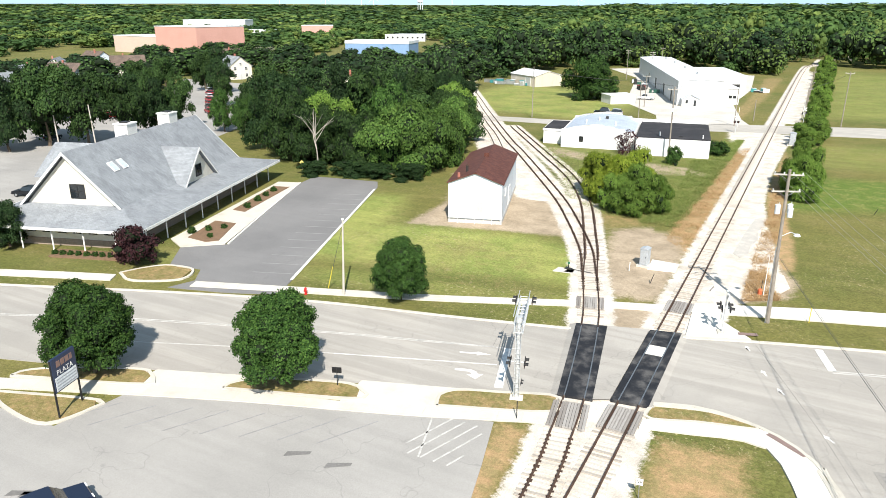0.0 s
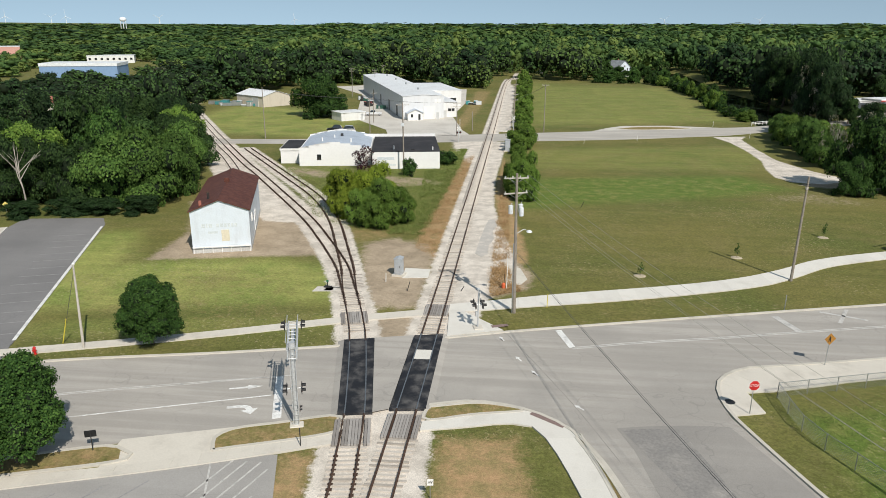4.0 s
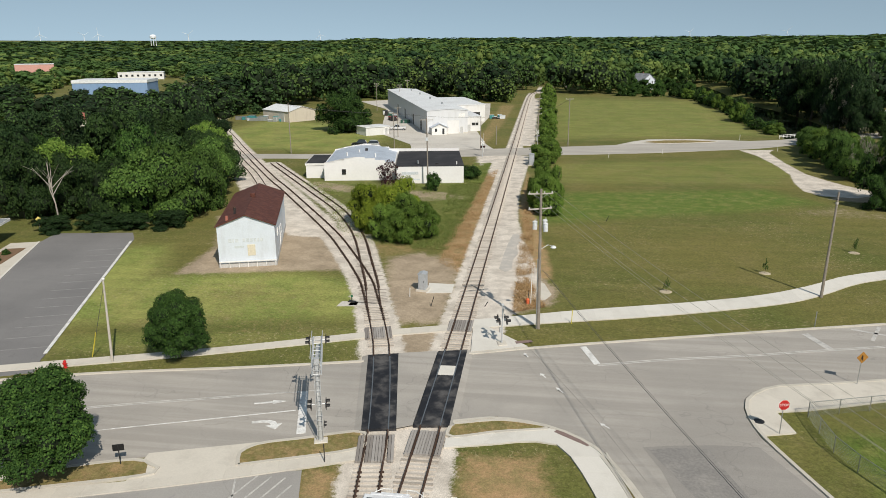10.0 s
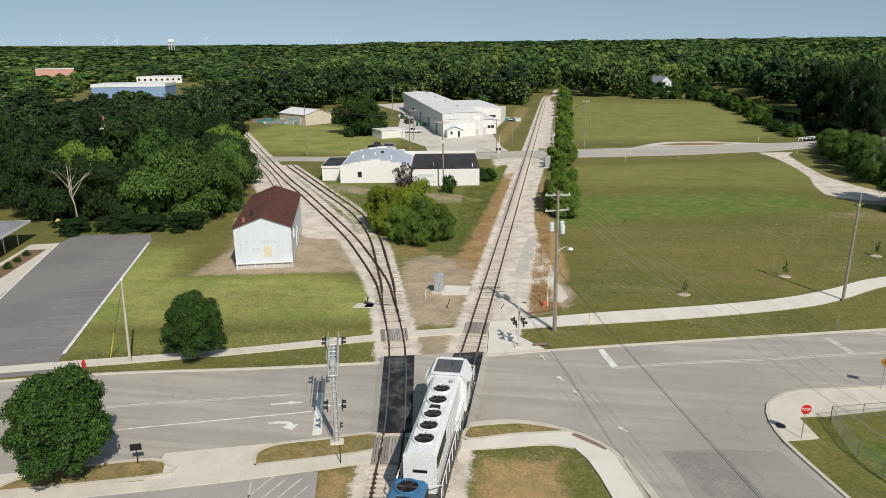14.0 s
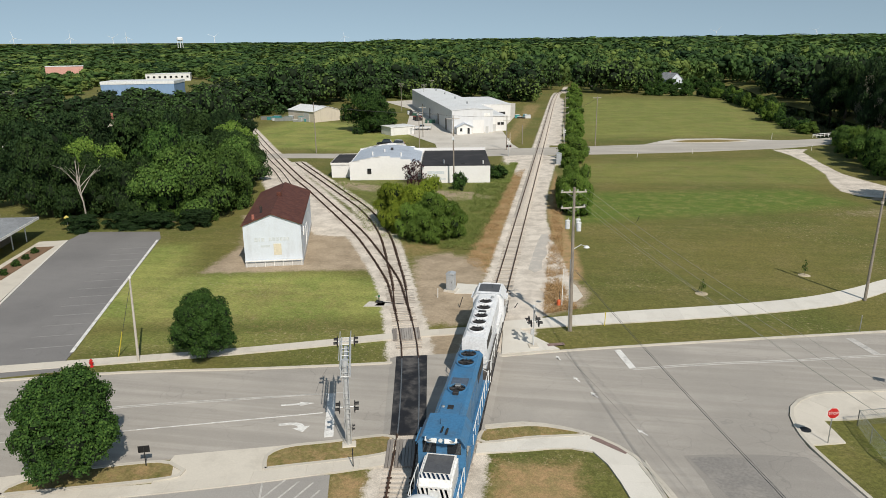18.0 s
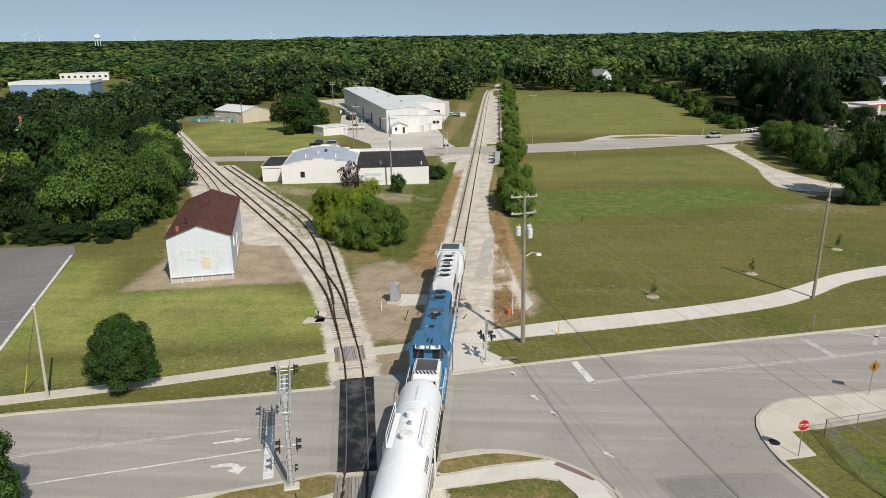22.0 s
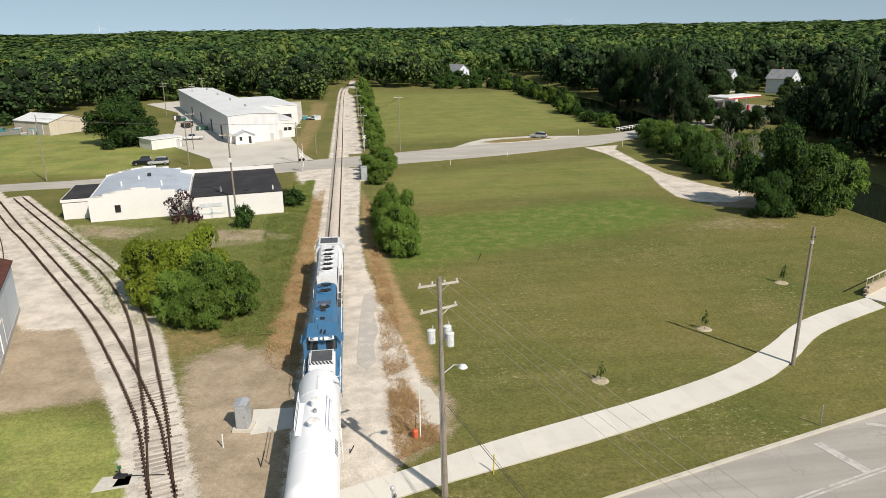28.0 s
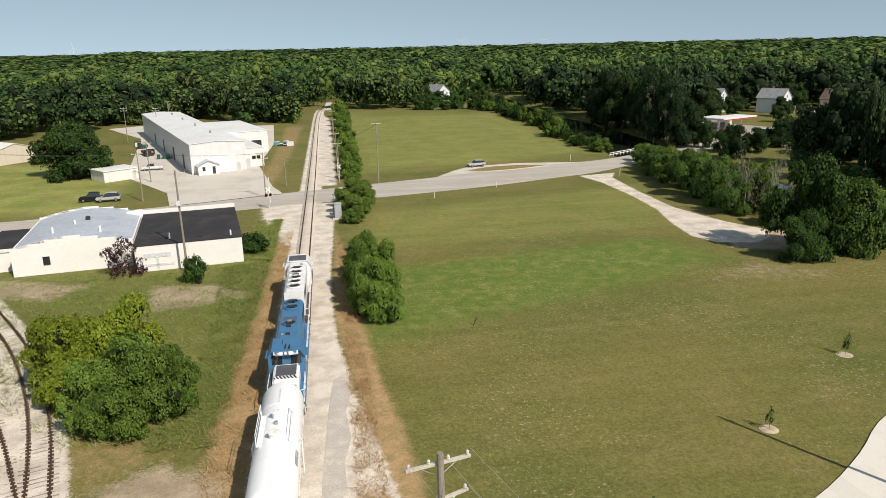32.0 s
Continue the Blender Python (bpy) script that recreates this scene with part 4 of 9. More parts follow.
for x, y, w, h in ((68, 398, 8, 7), (75, 396, 8, 6.5), (62, 402, 8, 7.5), (82, 398, 9, 8), (88, 380, 10, 12), (56, 390, 10, 12), (56, 352, 7, 5), (62, 349, 6, 4.5), (69, 350, 7, 7.5), (77, 348, 6, 8), (84, 341, 7, 8), (60, 366, 8, 6), (72, 365, 8, 5.5), (86, 360, 8, 7), (50, 354, 7, 7)):
    tree("oak2", x, y, w, h, "low bushy tree at the far end of the field", 0.0, group="field edge shrubs")
MULCH = stained("pale_mulch", (0.46, 0.39, 0.28), (0.30, 0.25, 0.17), 0.95, big=1.5, small=6, amount=0.9)
r_ = random.Random(77)
for x, y, h in ((106, 196, 20), (108, 206, 22), (111, 217, 19), (115, 228, 21), (110, 240, 20), (120, 240, 18), (106, 186, 15), (109, 252, 21)):
    tree(r_.choice(("oak0", "oak4", "oak2")), x, y, h * 0.72, h, "tall dark tree on the far river bank", 0.05, group="far bank trees")
for x, y, w, h in ((166, 262, 9, 9), (186, 258, 8, 8), (207, 248, 9, 8), (152, 252, 10, 11), (216, 236, 9, 10), (172, 240, 6, 6), (232, 240, 9, 11), (185, 292, 10, 13), (208, 282, 10, 12), (166, 278, 9, 12), (222, 272, 9, 12), (196, 236, 6, 5)):
    tree("deep" + str(int(x) % 2), x, y, w, h, "dark leafy tree among the houses beyond the river", 0.06, group="trees among far houses")
for x, y, w, h in ((112, 172, 8, 7.5), (118, 169, 7, 6.5), (107, 161, 8, 8.5), (125, 180, 6, 5.5), (131, 178, 8, 7.5), (138, 186, 7, 8), (110, 182, 7, 8)):
    tree("deep" + str(int(x) % 2), x, y, w, h, "dense low tree on the far river bank", 0.0, group="far bank trees")
for x, y, h in ((104, 190, 15), (103.5, 200, 17), (105, 209, 15)):
    tree("sparse", x, y, h * 0.45, h, "half-dead pale tree on the far river bank", 0.12, group="far bank trees")
for x, y, h in ((-136, 33, 15), (-135, 41, 17), (-129, 46, 15), (-127, 54, 14), (-126, 62, 13), (-128, 70, 12), (-115, 72, 10), (-108, 72, 9), (-176, 133, 16), (-186, 136, 14), (-141, 30, 13), (-143, 46, 15), (-120, 86, 10), (-150, 75, 12), (-160, 90, 12), (-200, 131, 12), (-150, 108, 9), (-190, 112, 12), (-132, 108, 11), (-140, 118, 12)):
    tree(r_.choice(("deep0", "deep1", "deep2", "deep0")), x, y, h * r_.uniform(0.62, 0.8), h, "leafy town tree beside the car park", 0.16, group="town trees")
# saplings staked in the field
for x, y, h in ((22.8, 28.1, 1.9), (36.2, 36.6, 2.2), (51.1, 47.5, 2.5)):
    t = tree("sapling", x, y, 0.75, h * 0.9, "thin young sapling in mown grass", 0.25, "sapling", group="saplings", name="sapling")
    ring = bmesh.new()
    bmesh.ops.create_cone(ring, cap_ends=True, segments=12, radius1=0.75, radius2=0.5, depth=0.09, matrix=pose(0.05, -0.05, 0.02))
    part("mulch", ring, MULCH, t, "pale ring of mulch")

# the wood west of the siding: its front trees one by one
WOOD = [(-70, 41), (-63, 47.5), (-53.5, 46.5), (-48.5, 55), (-51.5, 71), (-58, 84), (-80, 134), (-92, 112), (-104, 90), (-98, 62), (-84, 46)]
rng = np.random.default_rng(8)
front = []
edge = resample([(-78, 54.5), (-67, 52.5), (-58, 51), (-53.5, 54), (-53.5, 63), (-57, 75), (-62.5, 87), (-69, 100), (-76, 114), (-82, 127)], 7.0)
for i, p in enumerate(edge):
    front.append((p[0] + rng.normal(0, 0.8), p[1] + rng.normal(0, 0.8), rng.uniform(9, 12.5), rng.uniform(9.5, 14.5)))
inner = []
for i in range(900):
    q = np.array([rng.uniform(-135, -50), rng.uniform(42, 175)])
    if dist_poly(q[None], WOOD + [])[0] > -4:
        continue
    if all((q[0] - a)**2 + (q[1] - b)**2 > 7.6**2 for a, b, _, _ in front + inner):
        inner.append((q[0], q[1], rng.uniform(9, 14), rng.uniform(11, 16.5) - 0.07 * max(0, q[1] - 75)))
for i, (x, y, w, h) in enumerate(front + inner):
    near = i < len(front) or y < 66
    k = "elm" if (52 < y < 80 and x > -60 and i < len(front)) else ("oak0", "oak1", "oak5", "oak2", "oak4", "oak0", "oak1", "oak3")[i * 5 % 8] if near else ("deep0", "deep1", "deep1", "deep0", "deep2")[i * 2 % 5]
    tree(k, x, y, w, h, "fresh green tree on the sunny edge of the wood" if k == "elm" else "tall dark green tree of the roadside wood", 0.03 if i < len(front) else 0.12, group="roadside wood")
# Small shrubs, in the darkest leaf colour to stand for shadow under trees.
for x, y, w, h in ((-68.5, 45.2, 4.5, 4.0), (-62.5, 47.6, 5, 4.4), (-57, 48.8, 5, 4.2), (-51.8, 50.2, 5, 4.6)):
    tree("oak1", x, y, w * 1.2, h * 0.6, "low leafy undergrowth at the wood's edge", 0.0, "shrub", group="undergrowth")
t = thing("dead_tree", "bare grey dead tree at the wood's edge", "tree", pose(-68.9, 47.4, 0))
part("trunk", trunk_bm(8.4, 0.17, 12, 0.30, True), DEADWOOD, t)
t = thing("dead_tree", "bare pale dead tree on the river bank", "tree", pose(80, 96, 0))
part("trunk", trunk_bm(6.4, 0.16, 15, 0.26, True), DEADWOOD, t)

# ---------- far woods ----------
CLEAR = [
    [(-56, 80), (-81, 134), (-104, 192), (-118, 216), (-104, 262), (-86, 306), (-60, 322), (-6, 300), (-6, 352), (11, 362), (84, 330), (85, 235), (79, 188), (84, 150), (70, 100), (60, 70), (62, 60), (100, 40), (100, -100), (-100, -100), (-100, 40), (-60, 50), (-50, 60)],
    WOOD,
    [(116, 166), (126, 168), (160, 196), (206, 216), (232, 256), (205, 284), (172, 290), (128, 236), (114, 200)],
    [(52, 342), (78, 338), (84, 405), (80, 425), (64, 425), (56, 405)],
    [(-300, 345), (-228, 372), (-172, 280), (-236, 255)],
    [(-95, 45), (-112, 82), (-150, 100), (-172, 92), (-172, -40), (-100, -40)],
    [(-300, 190), (-340, 250), (-330, 345), (-470, 345), (-470, 250), (-300, 100)],
    [(-215, 330), (-260, 345), (-330, 420), (-350, 520), (-300, 530), (-225, 400)],
    [(-120, 70), (-125, 105), (-180, 168), (-235, 172), (-185, 110), (-140, 70)],
    [(-245, 290), (-195, 300), (-205, 345), (-265, 335)], [(-225, 225), (-205, 295), (-240, 290)], [(-330, 262), (-290, 250), (-305, 230), (-260, 200), (-350, 262)],
    [(55, 30), (104, 20), (104, 182), (80, 190), (60, 100)], [(84, 180), (88, 235), (106, 235), (106, 200), (100, 180)], [(98, 152), (106, 142), (140, 176), (150, 235), (114, 204)],
]


def wood_leaves():
    """Foliage of the far woods: each tree has its own tone between blue-green, leaf green and yellow-green; shaded
    stretches are toned darker.
    """
    k = Nodes("wood_leaves", 0.7, 0, 0.12)
    tone = k.attr("tone").outputs["Fac"]
    c = k.mix(k.ramp(tone, 0.0, 0.5), (0.021, 0.046, 0.018), (0.058, 0.108, 0.029))
    c = k.mix(k.ramp(tone, 0.5, 0.95), c, (0.136, 0.184, 0.045))
    c = k.mix(k.ramp(tone, 0.96, 0.99), c, (0.150, 0.155, 0.105))
    c = k.value(c, k.island(), 0.80, 1.20)
    k.put(k.p.inputs["Base Color"], c)
    tr = k.t.nodes.new("ShaderNodeBsdfTranslucent")
    k.put(tr.inputs["Color"], c)
    mx = k.t.nodes.new("ShaderNodeMixShader")
    mx.inputs[0].default_value = 0.12
    k.t.links.new(k.p.outputs[0], mx.inputs[1])
    k.t.links.new(tr.outputs[0], mx.inputs[2])
    k.t.links.new(mx.outputs[0], k.t.nodes["Material Output"].inputs[0])
    return k.m


def far_crown(seed, boughs, n, leaf, heart, iv, jf):
    """A crown of billowing boughs: clumps of leaves that face out from each bough, over a solid heart, painted as shade
    in the nearer trees. Half a width is 1, its height 2.
    """
    rng = np.random.default_rng(seed)
    L = []
    for i in range(boughs):
        h = -0.75 + 1.6 * (i + rng.random()) / boughs
        a = 2.39996 * i + rng.uniform(-0.5, 0.5)
        rr = 0.62 * math.sqrt(max(0.04, 1 - (h * 0.95)**2)) * rng.uniform(0.6, 1.2)
        q = rng.uniform(0.26, 0.46) * (1.0 if h < 0.5 else 0.85)
        L.append((rr * math.cos(a), rr * math.sin(a), 1.0 + 0.78 * h, q, q * rng.uniform(0.75, 1.0)))
    L.append((0, 0, 0.95, 0.55, 0.68))
    L = np.array(L)
    k = rng.choice(len(L), n, p=L[:, 3]**2 / (L[:, 3]**2).sum())
    d = rng.normal(size=(n, 3))
    d[:, 2] += 0.25
    d /= np.linalg.norm(d, axis=1)[:, None]
    r = np.stack([L[k, 3], L[k, 3], L[k, 4]], 1)
    c = L[k, :3] + d * r * rng.uniform(0.86, 1.16, n)[:, None]
    keep = np.ones(n, bool)
    for j in range(len(L)):
        q = (c - L[j, :3]) / np.array([L[j, 3], L[j, 3], L[j, 4]])
        keep &= ~(((q**2).sum(1) < 0.66) & (k != j))
    c, d = c[keep], d[keep]
    m = len(c)
    nrm = d + rng.normal(0, 0.34, (m, 3)) + np.array([0, 0, 0.12])
    nrm /= np.linalg.norm(nrm, axis=1)[:, None]
    u = np.cross(nrm, rng.normal(size=(m, 3)))
    u /= np.linalg.norm(u, axis=1)[:, None]
    sz = leaf * rng.uniform(0.55, 1.4, m)[:, None]
    v, f = quads_mesh("", c, u * sz, np.cross(nrm, u) * sz * 0.8)
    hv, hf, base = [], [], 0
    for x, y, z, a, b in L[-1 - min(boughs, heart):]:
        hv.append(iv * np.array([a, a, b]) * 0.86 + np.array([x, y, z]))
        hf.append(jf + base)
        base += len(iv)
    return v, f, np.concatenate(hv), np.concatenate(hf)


# distance up to which a kind of crown serves, its boughs, clumps, clump size and solid boughs
WOOD_TIERS = ((290, 15, 1500, 0.050, 15), (470, 12, 560, 0.084, 9), (900, 10, 190, 0.135, 4), (9e9, 6, 36, 0.27, 0))
RISE = 0.0128


def far_woods():
    rng = np.random.default_rng(21)
    kinds = []
    for i, (far, boughs, n, leaf, heart) in enumerate(WOOD_TIERS):
        kinds.append([far_crown(100 + 10 * i + j, boughs, n, leaf, heart, ICO1_V, ICO1_F) for j in range(5)])
    spots = []
    # a jittered lattice that widens with distance
    r = 70.0
    while r < 3700:
        s = 9.0 + 0.0105 * r + 0.017 * max(0.0, r - 800)
        m = int(radians(122) * r / s)
        a = np.linspace(radians(-66), radians(56), m) + rng.normal(0, 0.38 * s / r, m)
        rr = r + rng.normal(0, 0.40 * s, m)
        spots.append(np.stack([8 + rr * np.sin(a), -50 + rr * np.cos(a), np.full(m, s)], 1))
        r += s * 0.88
    S = np.concatenate(spots)
    keep = np.ones(len(S), bool)
    edge = np.full(len(S), 1e9)
    for poly in CLEAR:
        dp = dist_poly(S[:, :2], poly)
        keep &= dp > 3.0
        edge = np.minimum(edge, dp)
    keep &= dist_line(S[:, :2], main_line[::10]) > 7
    keep &= dist_line(S[:, :2], np.array(RIVER, float)) > np.where(S[:, 1] > 232, 10.5, 12)
    keep &= dist_line(S[:, :2], resample(NORTH_A, 10)) > 9
    # thin the trees over the town to the west
    town = (S[:, 0] < -130) & (S[:, 1] < 560 - 0.2 * S[:, 0]) & (S[:, 1] > -100)
    keep &= ~(town & (rng.random(len(S)) < 0.42))
    S, edge = S[keep], edge[keep]
    groups = [[] for _ in WOOD_TIERS]
    for (x, y, s), rim in zip(S, edge):
        d = math.hypot(x - 8, y + 50)
        tier = [d < row[0] for row in WOOD_TIERS].index(True)
        w = s * rng.uniform(0.44, 0.82)
        west = x < -115 - 0.25 * (y - 200)
        h = rng.uniform(6.5, 12.0) if west else rng.uniform(12.5, 19)
        if not west and rng.random() < 0.10:
            h *= 1.22
        if d > 330 and not west:
            h *= 1.06
        # lower growth along the clearings
        if rim < 13 and not west and rng.random() < 0.62:
            h *= rng.uniform(0.42, 0.8)
            w *= rng.uniform(0.5, 0.8)
        if x > 100 and y < 330:
            h = rng.uniform(15, 25)
        if 85 < y < 190 and x > 104 and math.hypot(x - 140, y - 190) < 42:
            h = rng.uniform(7, 11)
        tone = float(np.clip(rng.normal(0.50, 0.27) + 0.12 * math.sin(x * 0.021 + 1.3) * math.cos(y * 0.017), 0.0, 0.93))
        # Deep shade of the east and west woods is put into darker tones.
        if x > 90 and y < 340:
            tone *= 0.55
        if x < -55 and y < 270:
            tone *= 0.6
        if rng.random() < 0.015 and tier < 2:
            tone = 1.0
        if rng.random() < 0.25:
            w *= 0.8
        groups[tier].append((x, y, w, h, int(rng.integers(5)), rng.uniform(0, 6.28), tone))
        if rim < 11 and d < 650:
            for _ in range(3):
                groups[2].append((x + rng.normal(0, 0.3 * s), y + rng.normal(0, 0.3 * s), rng.uniform(1.8, 3.6), rng.uniform(2.5, 6.0), int(rng.integers(5)), rng.uniform(0, 6.28), tone * rng.uniform(0.6, 1.2)))
    mat_ = wood_leaves()
    for tier, rows in enumerate(groups):
        V, F4, F3, T, base = [], [], [], [], 0
        for x, y, w, h, kind, a, tone in rows:
            v, f, q, jf = kinds[tier][kind]
            c, s = math.cos(a), math.sin(a)
            R = np.array([[c, -s, 0], [s, c, 0], [0, 0, 1]])
            sc, off = np.array([w, w, h / 2]), np.array([x, y, -0.3 + RISE * max(0.0, math.hypot(x - 8, y + 50) - 650)])
            V.append((v @ R.T) * sc + off)
            V.append((q @ R.T) * sc + off)
            F4.append(f + base)
            F3.append(jf + base + len(v))
            base += len(v) + len(q)
            T.append(np.full(len(v) + len(q), tone))
        F4, F3 = np.concatenate(F4), np.concatenate(F3)
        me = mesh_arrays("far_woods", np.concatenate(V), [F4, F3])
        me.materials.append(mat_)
        # The two nearer tiers colour their solid boughs near black, as inner shade.
        me.materials.append(SHADE_CORE if tier < 2 else mat_)
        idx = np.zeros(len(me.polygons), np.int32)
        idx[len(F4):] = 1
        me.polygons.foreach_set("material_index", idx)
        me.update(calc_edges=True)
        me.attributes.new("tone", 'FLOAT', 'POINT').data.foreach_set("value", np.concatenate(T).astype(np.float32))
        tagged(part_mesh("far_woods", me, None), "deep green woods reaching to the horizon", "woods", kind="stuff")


far_woods()
# ---------- railway ----------
k = Nodes("weathered_tie", 0.9)
g = k.noise(9, 4, 0.7)
TIE = k.done(k.value(k.mix(k.ramp(k.random(), 0, 1), (0.54, 0.49, 0.43), (0.36, 0.32, 0.275)), g, 0.7, 1.25))
k = Nodes("crossing_timber", 0.9)
g = k.noise(7, 4, 0.7, k.scaled((6, 0.4, 1)))
TIMBER = k.done(k.value(k.mix(k.ramp(k.random(), 0, 1), (0.36, 0.335, 0.31), (0.24, 0.215, 0.195)), g, 0.65, 1.3))
RAILS = thing("railway", "rusty steel rails on weathered timber ties and pale ballast", "railway", kind="structure")


def rail(line, material, z=0.06, run=None):
    """A rail with foot, web and head along a line."""
    prof = [(-0.07, 0), (0.07, 0), (0.07, 0.02), (0.015, 0.05), (0.015, 0.11), (0.037, 0.13), (0.037, 0.165), (-0.037, 0.165), (-0.037, 0.13), (-0.015, 0.11), (-0.015, 0.05), (-0.07, 0.02)]
    bm = bmesh.new()
    t = np.gradient(line, axis=0)
    t /= np.linalg.norm(t, axis=1)[:, None]
    rings = [[bm.verts.new((p[0] + d[1] * a, p[1] - d[0] * a, z + h)) for a, h in prof] for p, d in zip(line, t)]
    for r0, r1 in zip(rings, rings[1:]):
        for i in range(len(prof)):
            j = (i + 1) % len(prof)
            bm.faces.new((r0[i], r0[j], r1[j], r1[i]))
    bmesh.ops.recalc_face_normals(bm, faces=bm.faces)
    return part("rail", bm, material, RAILS)


def thin(line, step):
    return line[::step] if (len(line) - 1) % step == 0 else np.concatenate([line[::step], line[-1:]])


G = 0.7175 + 0.035
for off in (-G, G):
    rail(thin(beside(main_line, off), 3), RUST)
    rail(thin(beside(siding_line, off), 3), RUST)
    rail(thin(beside(branch_line, off), 3), RUST)
    rail(thin(beside(spur_line, off), 3), RUST)
# polished strips on the running surface across the street
for line, a, b in ((siding_line, -8.0, 6.5), (main_line, -6.5, 8.2)):
    seg = line[(line[:, 1] > a) & (line[:, 1] < b)]
    for off in (-G, G):
        ln = beside(seg, off)
        part("rail_head", ribbon(bmesh.new(), beside(ln, -0.045), beside(ln, 0.045), 0.05, 0.232), SHINE, RAILS, "bright worn rail head")

# guard timbers, switch stand and points
TIE_ME = bpy.data.meshes.new("tie")
tb = bx(-1.3, 1.3, -0.115, 0.115, -0.08, 0.055, 0.015)
tb.to_mesh(TIE_ME)
tb.free()
TIE_ME.materials.append(TIE)


def sleepers(line, y0, y1, step=0.53, wide=1.0, seed=0, singly=True, sink=0.02):
    """Ties across a line: pieces of their own, or one joined part."""
    rng = random.Random(seed)
    d = np.concatenate([[0], np.cumsum(np.linalg.norm(np.diff(line, axis=0), axis=1))])
    s = np.arange(0, d[-1], step)
    c = np.stack([np.interp(s, d, line[:, k]) for k in (0, 1)], 1)
    t = np.gradient(c, axis=0)
    joined = bmesh.new()
    for p, q in zip(c, t):
        if not y0 <= p[1] < y1 or -7.6 < p[1] < 8.2:
            continue
        a = math.degrees(math.atan2(q[1], q[0])) - 90 + rng.gauss(0, 1.2)
        m = pose(p[0] + rng.gauss(0, 0.05), p[1], rng.gauss(-sink * min(1.0, max(0.0, (p[1] - 12) / 14)), 0.010), 0, 0, a)
        if singly:
            o = new("tie", TIE_ME)
            o.parent = RAILS
            o.matrix_basis = m @ Matrix.Diagonal((wide * rng.uniform(0.95, 1.04), 1, 1, 1))
        else:
            b0 = len(joined.verts)
            box(joined, -1.3 * wide, 1.3 * wide, -0.115, 0.115, -0.08, 0.05)
            
            for v in list(joined.verts)[b0:]:
                v.co = m @ v.co
    if singly:
        joined.free()
    else:
        tagged(part("ties", joined, TIE, RAILS, "far weathered timber ties"), kind="stuff")


sleepers(main_line, -34, 62, seed=1)
sleepers(siding_line, -34, 34, seed=2, sink=0.072)
sleepers(branch_line, 20, 34, 0.53, 1.25, seed=3, singly=False, sink=0.072)


def far_ties(line, y0, y1, seed, top=0.035):
    """Far ties in one mesh."""
    rng = np.random.default_rng(seed)
    d = np.concatenate([[0], np.cumsum(np.linalg.norm(np.diff(line, axis=0), axis=1))])
    s = np.arange(0, d[-1], 0.56)
    c = np.stack([np.interp(s, d, line[:, k]) for k in (0, 1)], 1)
    t = np.gradient(c, axis=0)
    t /= np.linalg.norm(t, axis=1)[:, None]
    ok = (c[:, 1] >= y0) & (c[:, 1] < y1)
    c, t = c[ok], t[ok]
    nrm = np.stack([t[:, 1], -t[:, 0]], 1)
    V = []
    for a, b in ((-1.3, -0.11), (1.3, -0.11), (1.3, 0.11), (-1.3, 0.11)):
        V.append(np.concatenate([c + nrm * a + t * b, (top + rng.normal(0, 0.012, (len(c), 1)))], 1))
    lo = [np.concatenate([q[:, :2], np.full((len(c), 1), -0.05)], 1) for q in V]
    n = len(c)
    V = np.concatenate(V + lo)
    i = np.arange(n)
    F = [np.stack([i, i + n, i + 2 * n, i + 3 * n], 1)]
    for p, q in ((0, 1), (1, 2), (2, 3), (3, 0)):
        F.append(np.stack([i + (p + 4) * n, i + (q + 4) * n, i + q * n, i + p * n], 1))
    me = mesh_arrays("ties", V, F)
    me.update(calc_edges=True)
    tagged(part_mesh("ties", me, TIE, RAILS, "far weathered timber ties"), kind="stuff")


def tie_plates(line, y0, y1, seed):
    """Dark spiked plates along both rails, joined."""
    rng = np.random.default_rng(seed)
    d = np.concatenate([[0], np.cumsum(np.linalg.norm(np.diff(line, axis=0), axis=1))])
    s = np.arange(0, d[-1], 0.53)
    c = np.stack([np.interp(s, d, line[:, k]) for k in (0, 1)], 1)
    t = np.gradient(c, axis=0)
    t /= np.linalg.norm(t, axis=1)[:, None]
    ok = (c[:, 1] >= y0) & (c[:, 1] < y1) & ((c[:, 1] > 15) | (c[:, 1] < -12))
    c, t = c[ok], t[ok]
    bm = bmesh.new()
    for p, q in zip(c, t):
        n = (q[1], -q[0])
        for off in (-G, G):
            w, l = 0.17 * rng.uniform(0.8, 1.2), 0.09 * rng.uniform(0.8, 1.3)
            e = [(p[0] + n[0] * (off + a) + q[0] * b, p[1] + n[1] * (off + a) + q[1] * b) for a, b in ((-w, -l), (w, -l), (w, l), (-w, l))]
            prism(bm, ccw(e), 0.0, 0.085)
    tagged(part("tie_plates", bm, RUST, RAILS, "rusty tie plates and spikes along the rails"), kind="stuff")


tie_plates(siding_line, -34, 118, 1)
tie_plates(branch_line, 24, 112, 2)
far_ties(main_line, 62, 480, 4)
far_ties(siding_line, 34, 200, 5, -0.03)
far_ties(branch_line, 34, 114, 6, -0.022)
far_ties(spur_line, 66, 137, 7, -0.022)

# crossing surfaces
for outline, mat_, lab in (([(-7.75, 5.9), (-5.0, 6.6), (-2.5, -6.7), (-5.1, -7.2)], DARKPATCH, "black fresh asphalt strip across the siding"),
                           ([(-1.35, 7.6), (1.35, 8.2), (1.45, -5.7), (-1.3, -6.1)], DARKPATCH, "black fresh asphalt strip across the main track")):
    slab("crossing_patch", outline, -0.05, 0.215, mat_, lab, "road patch")
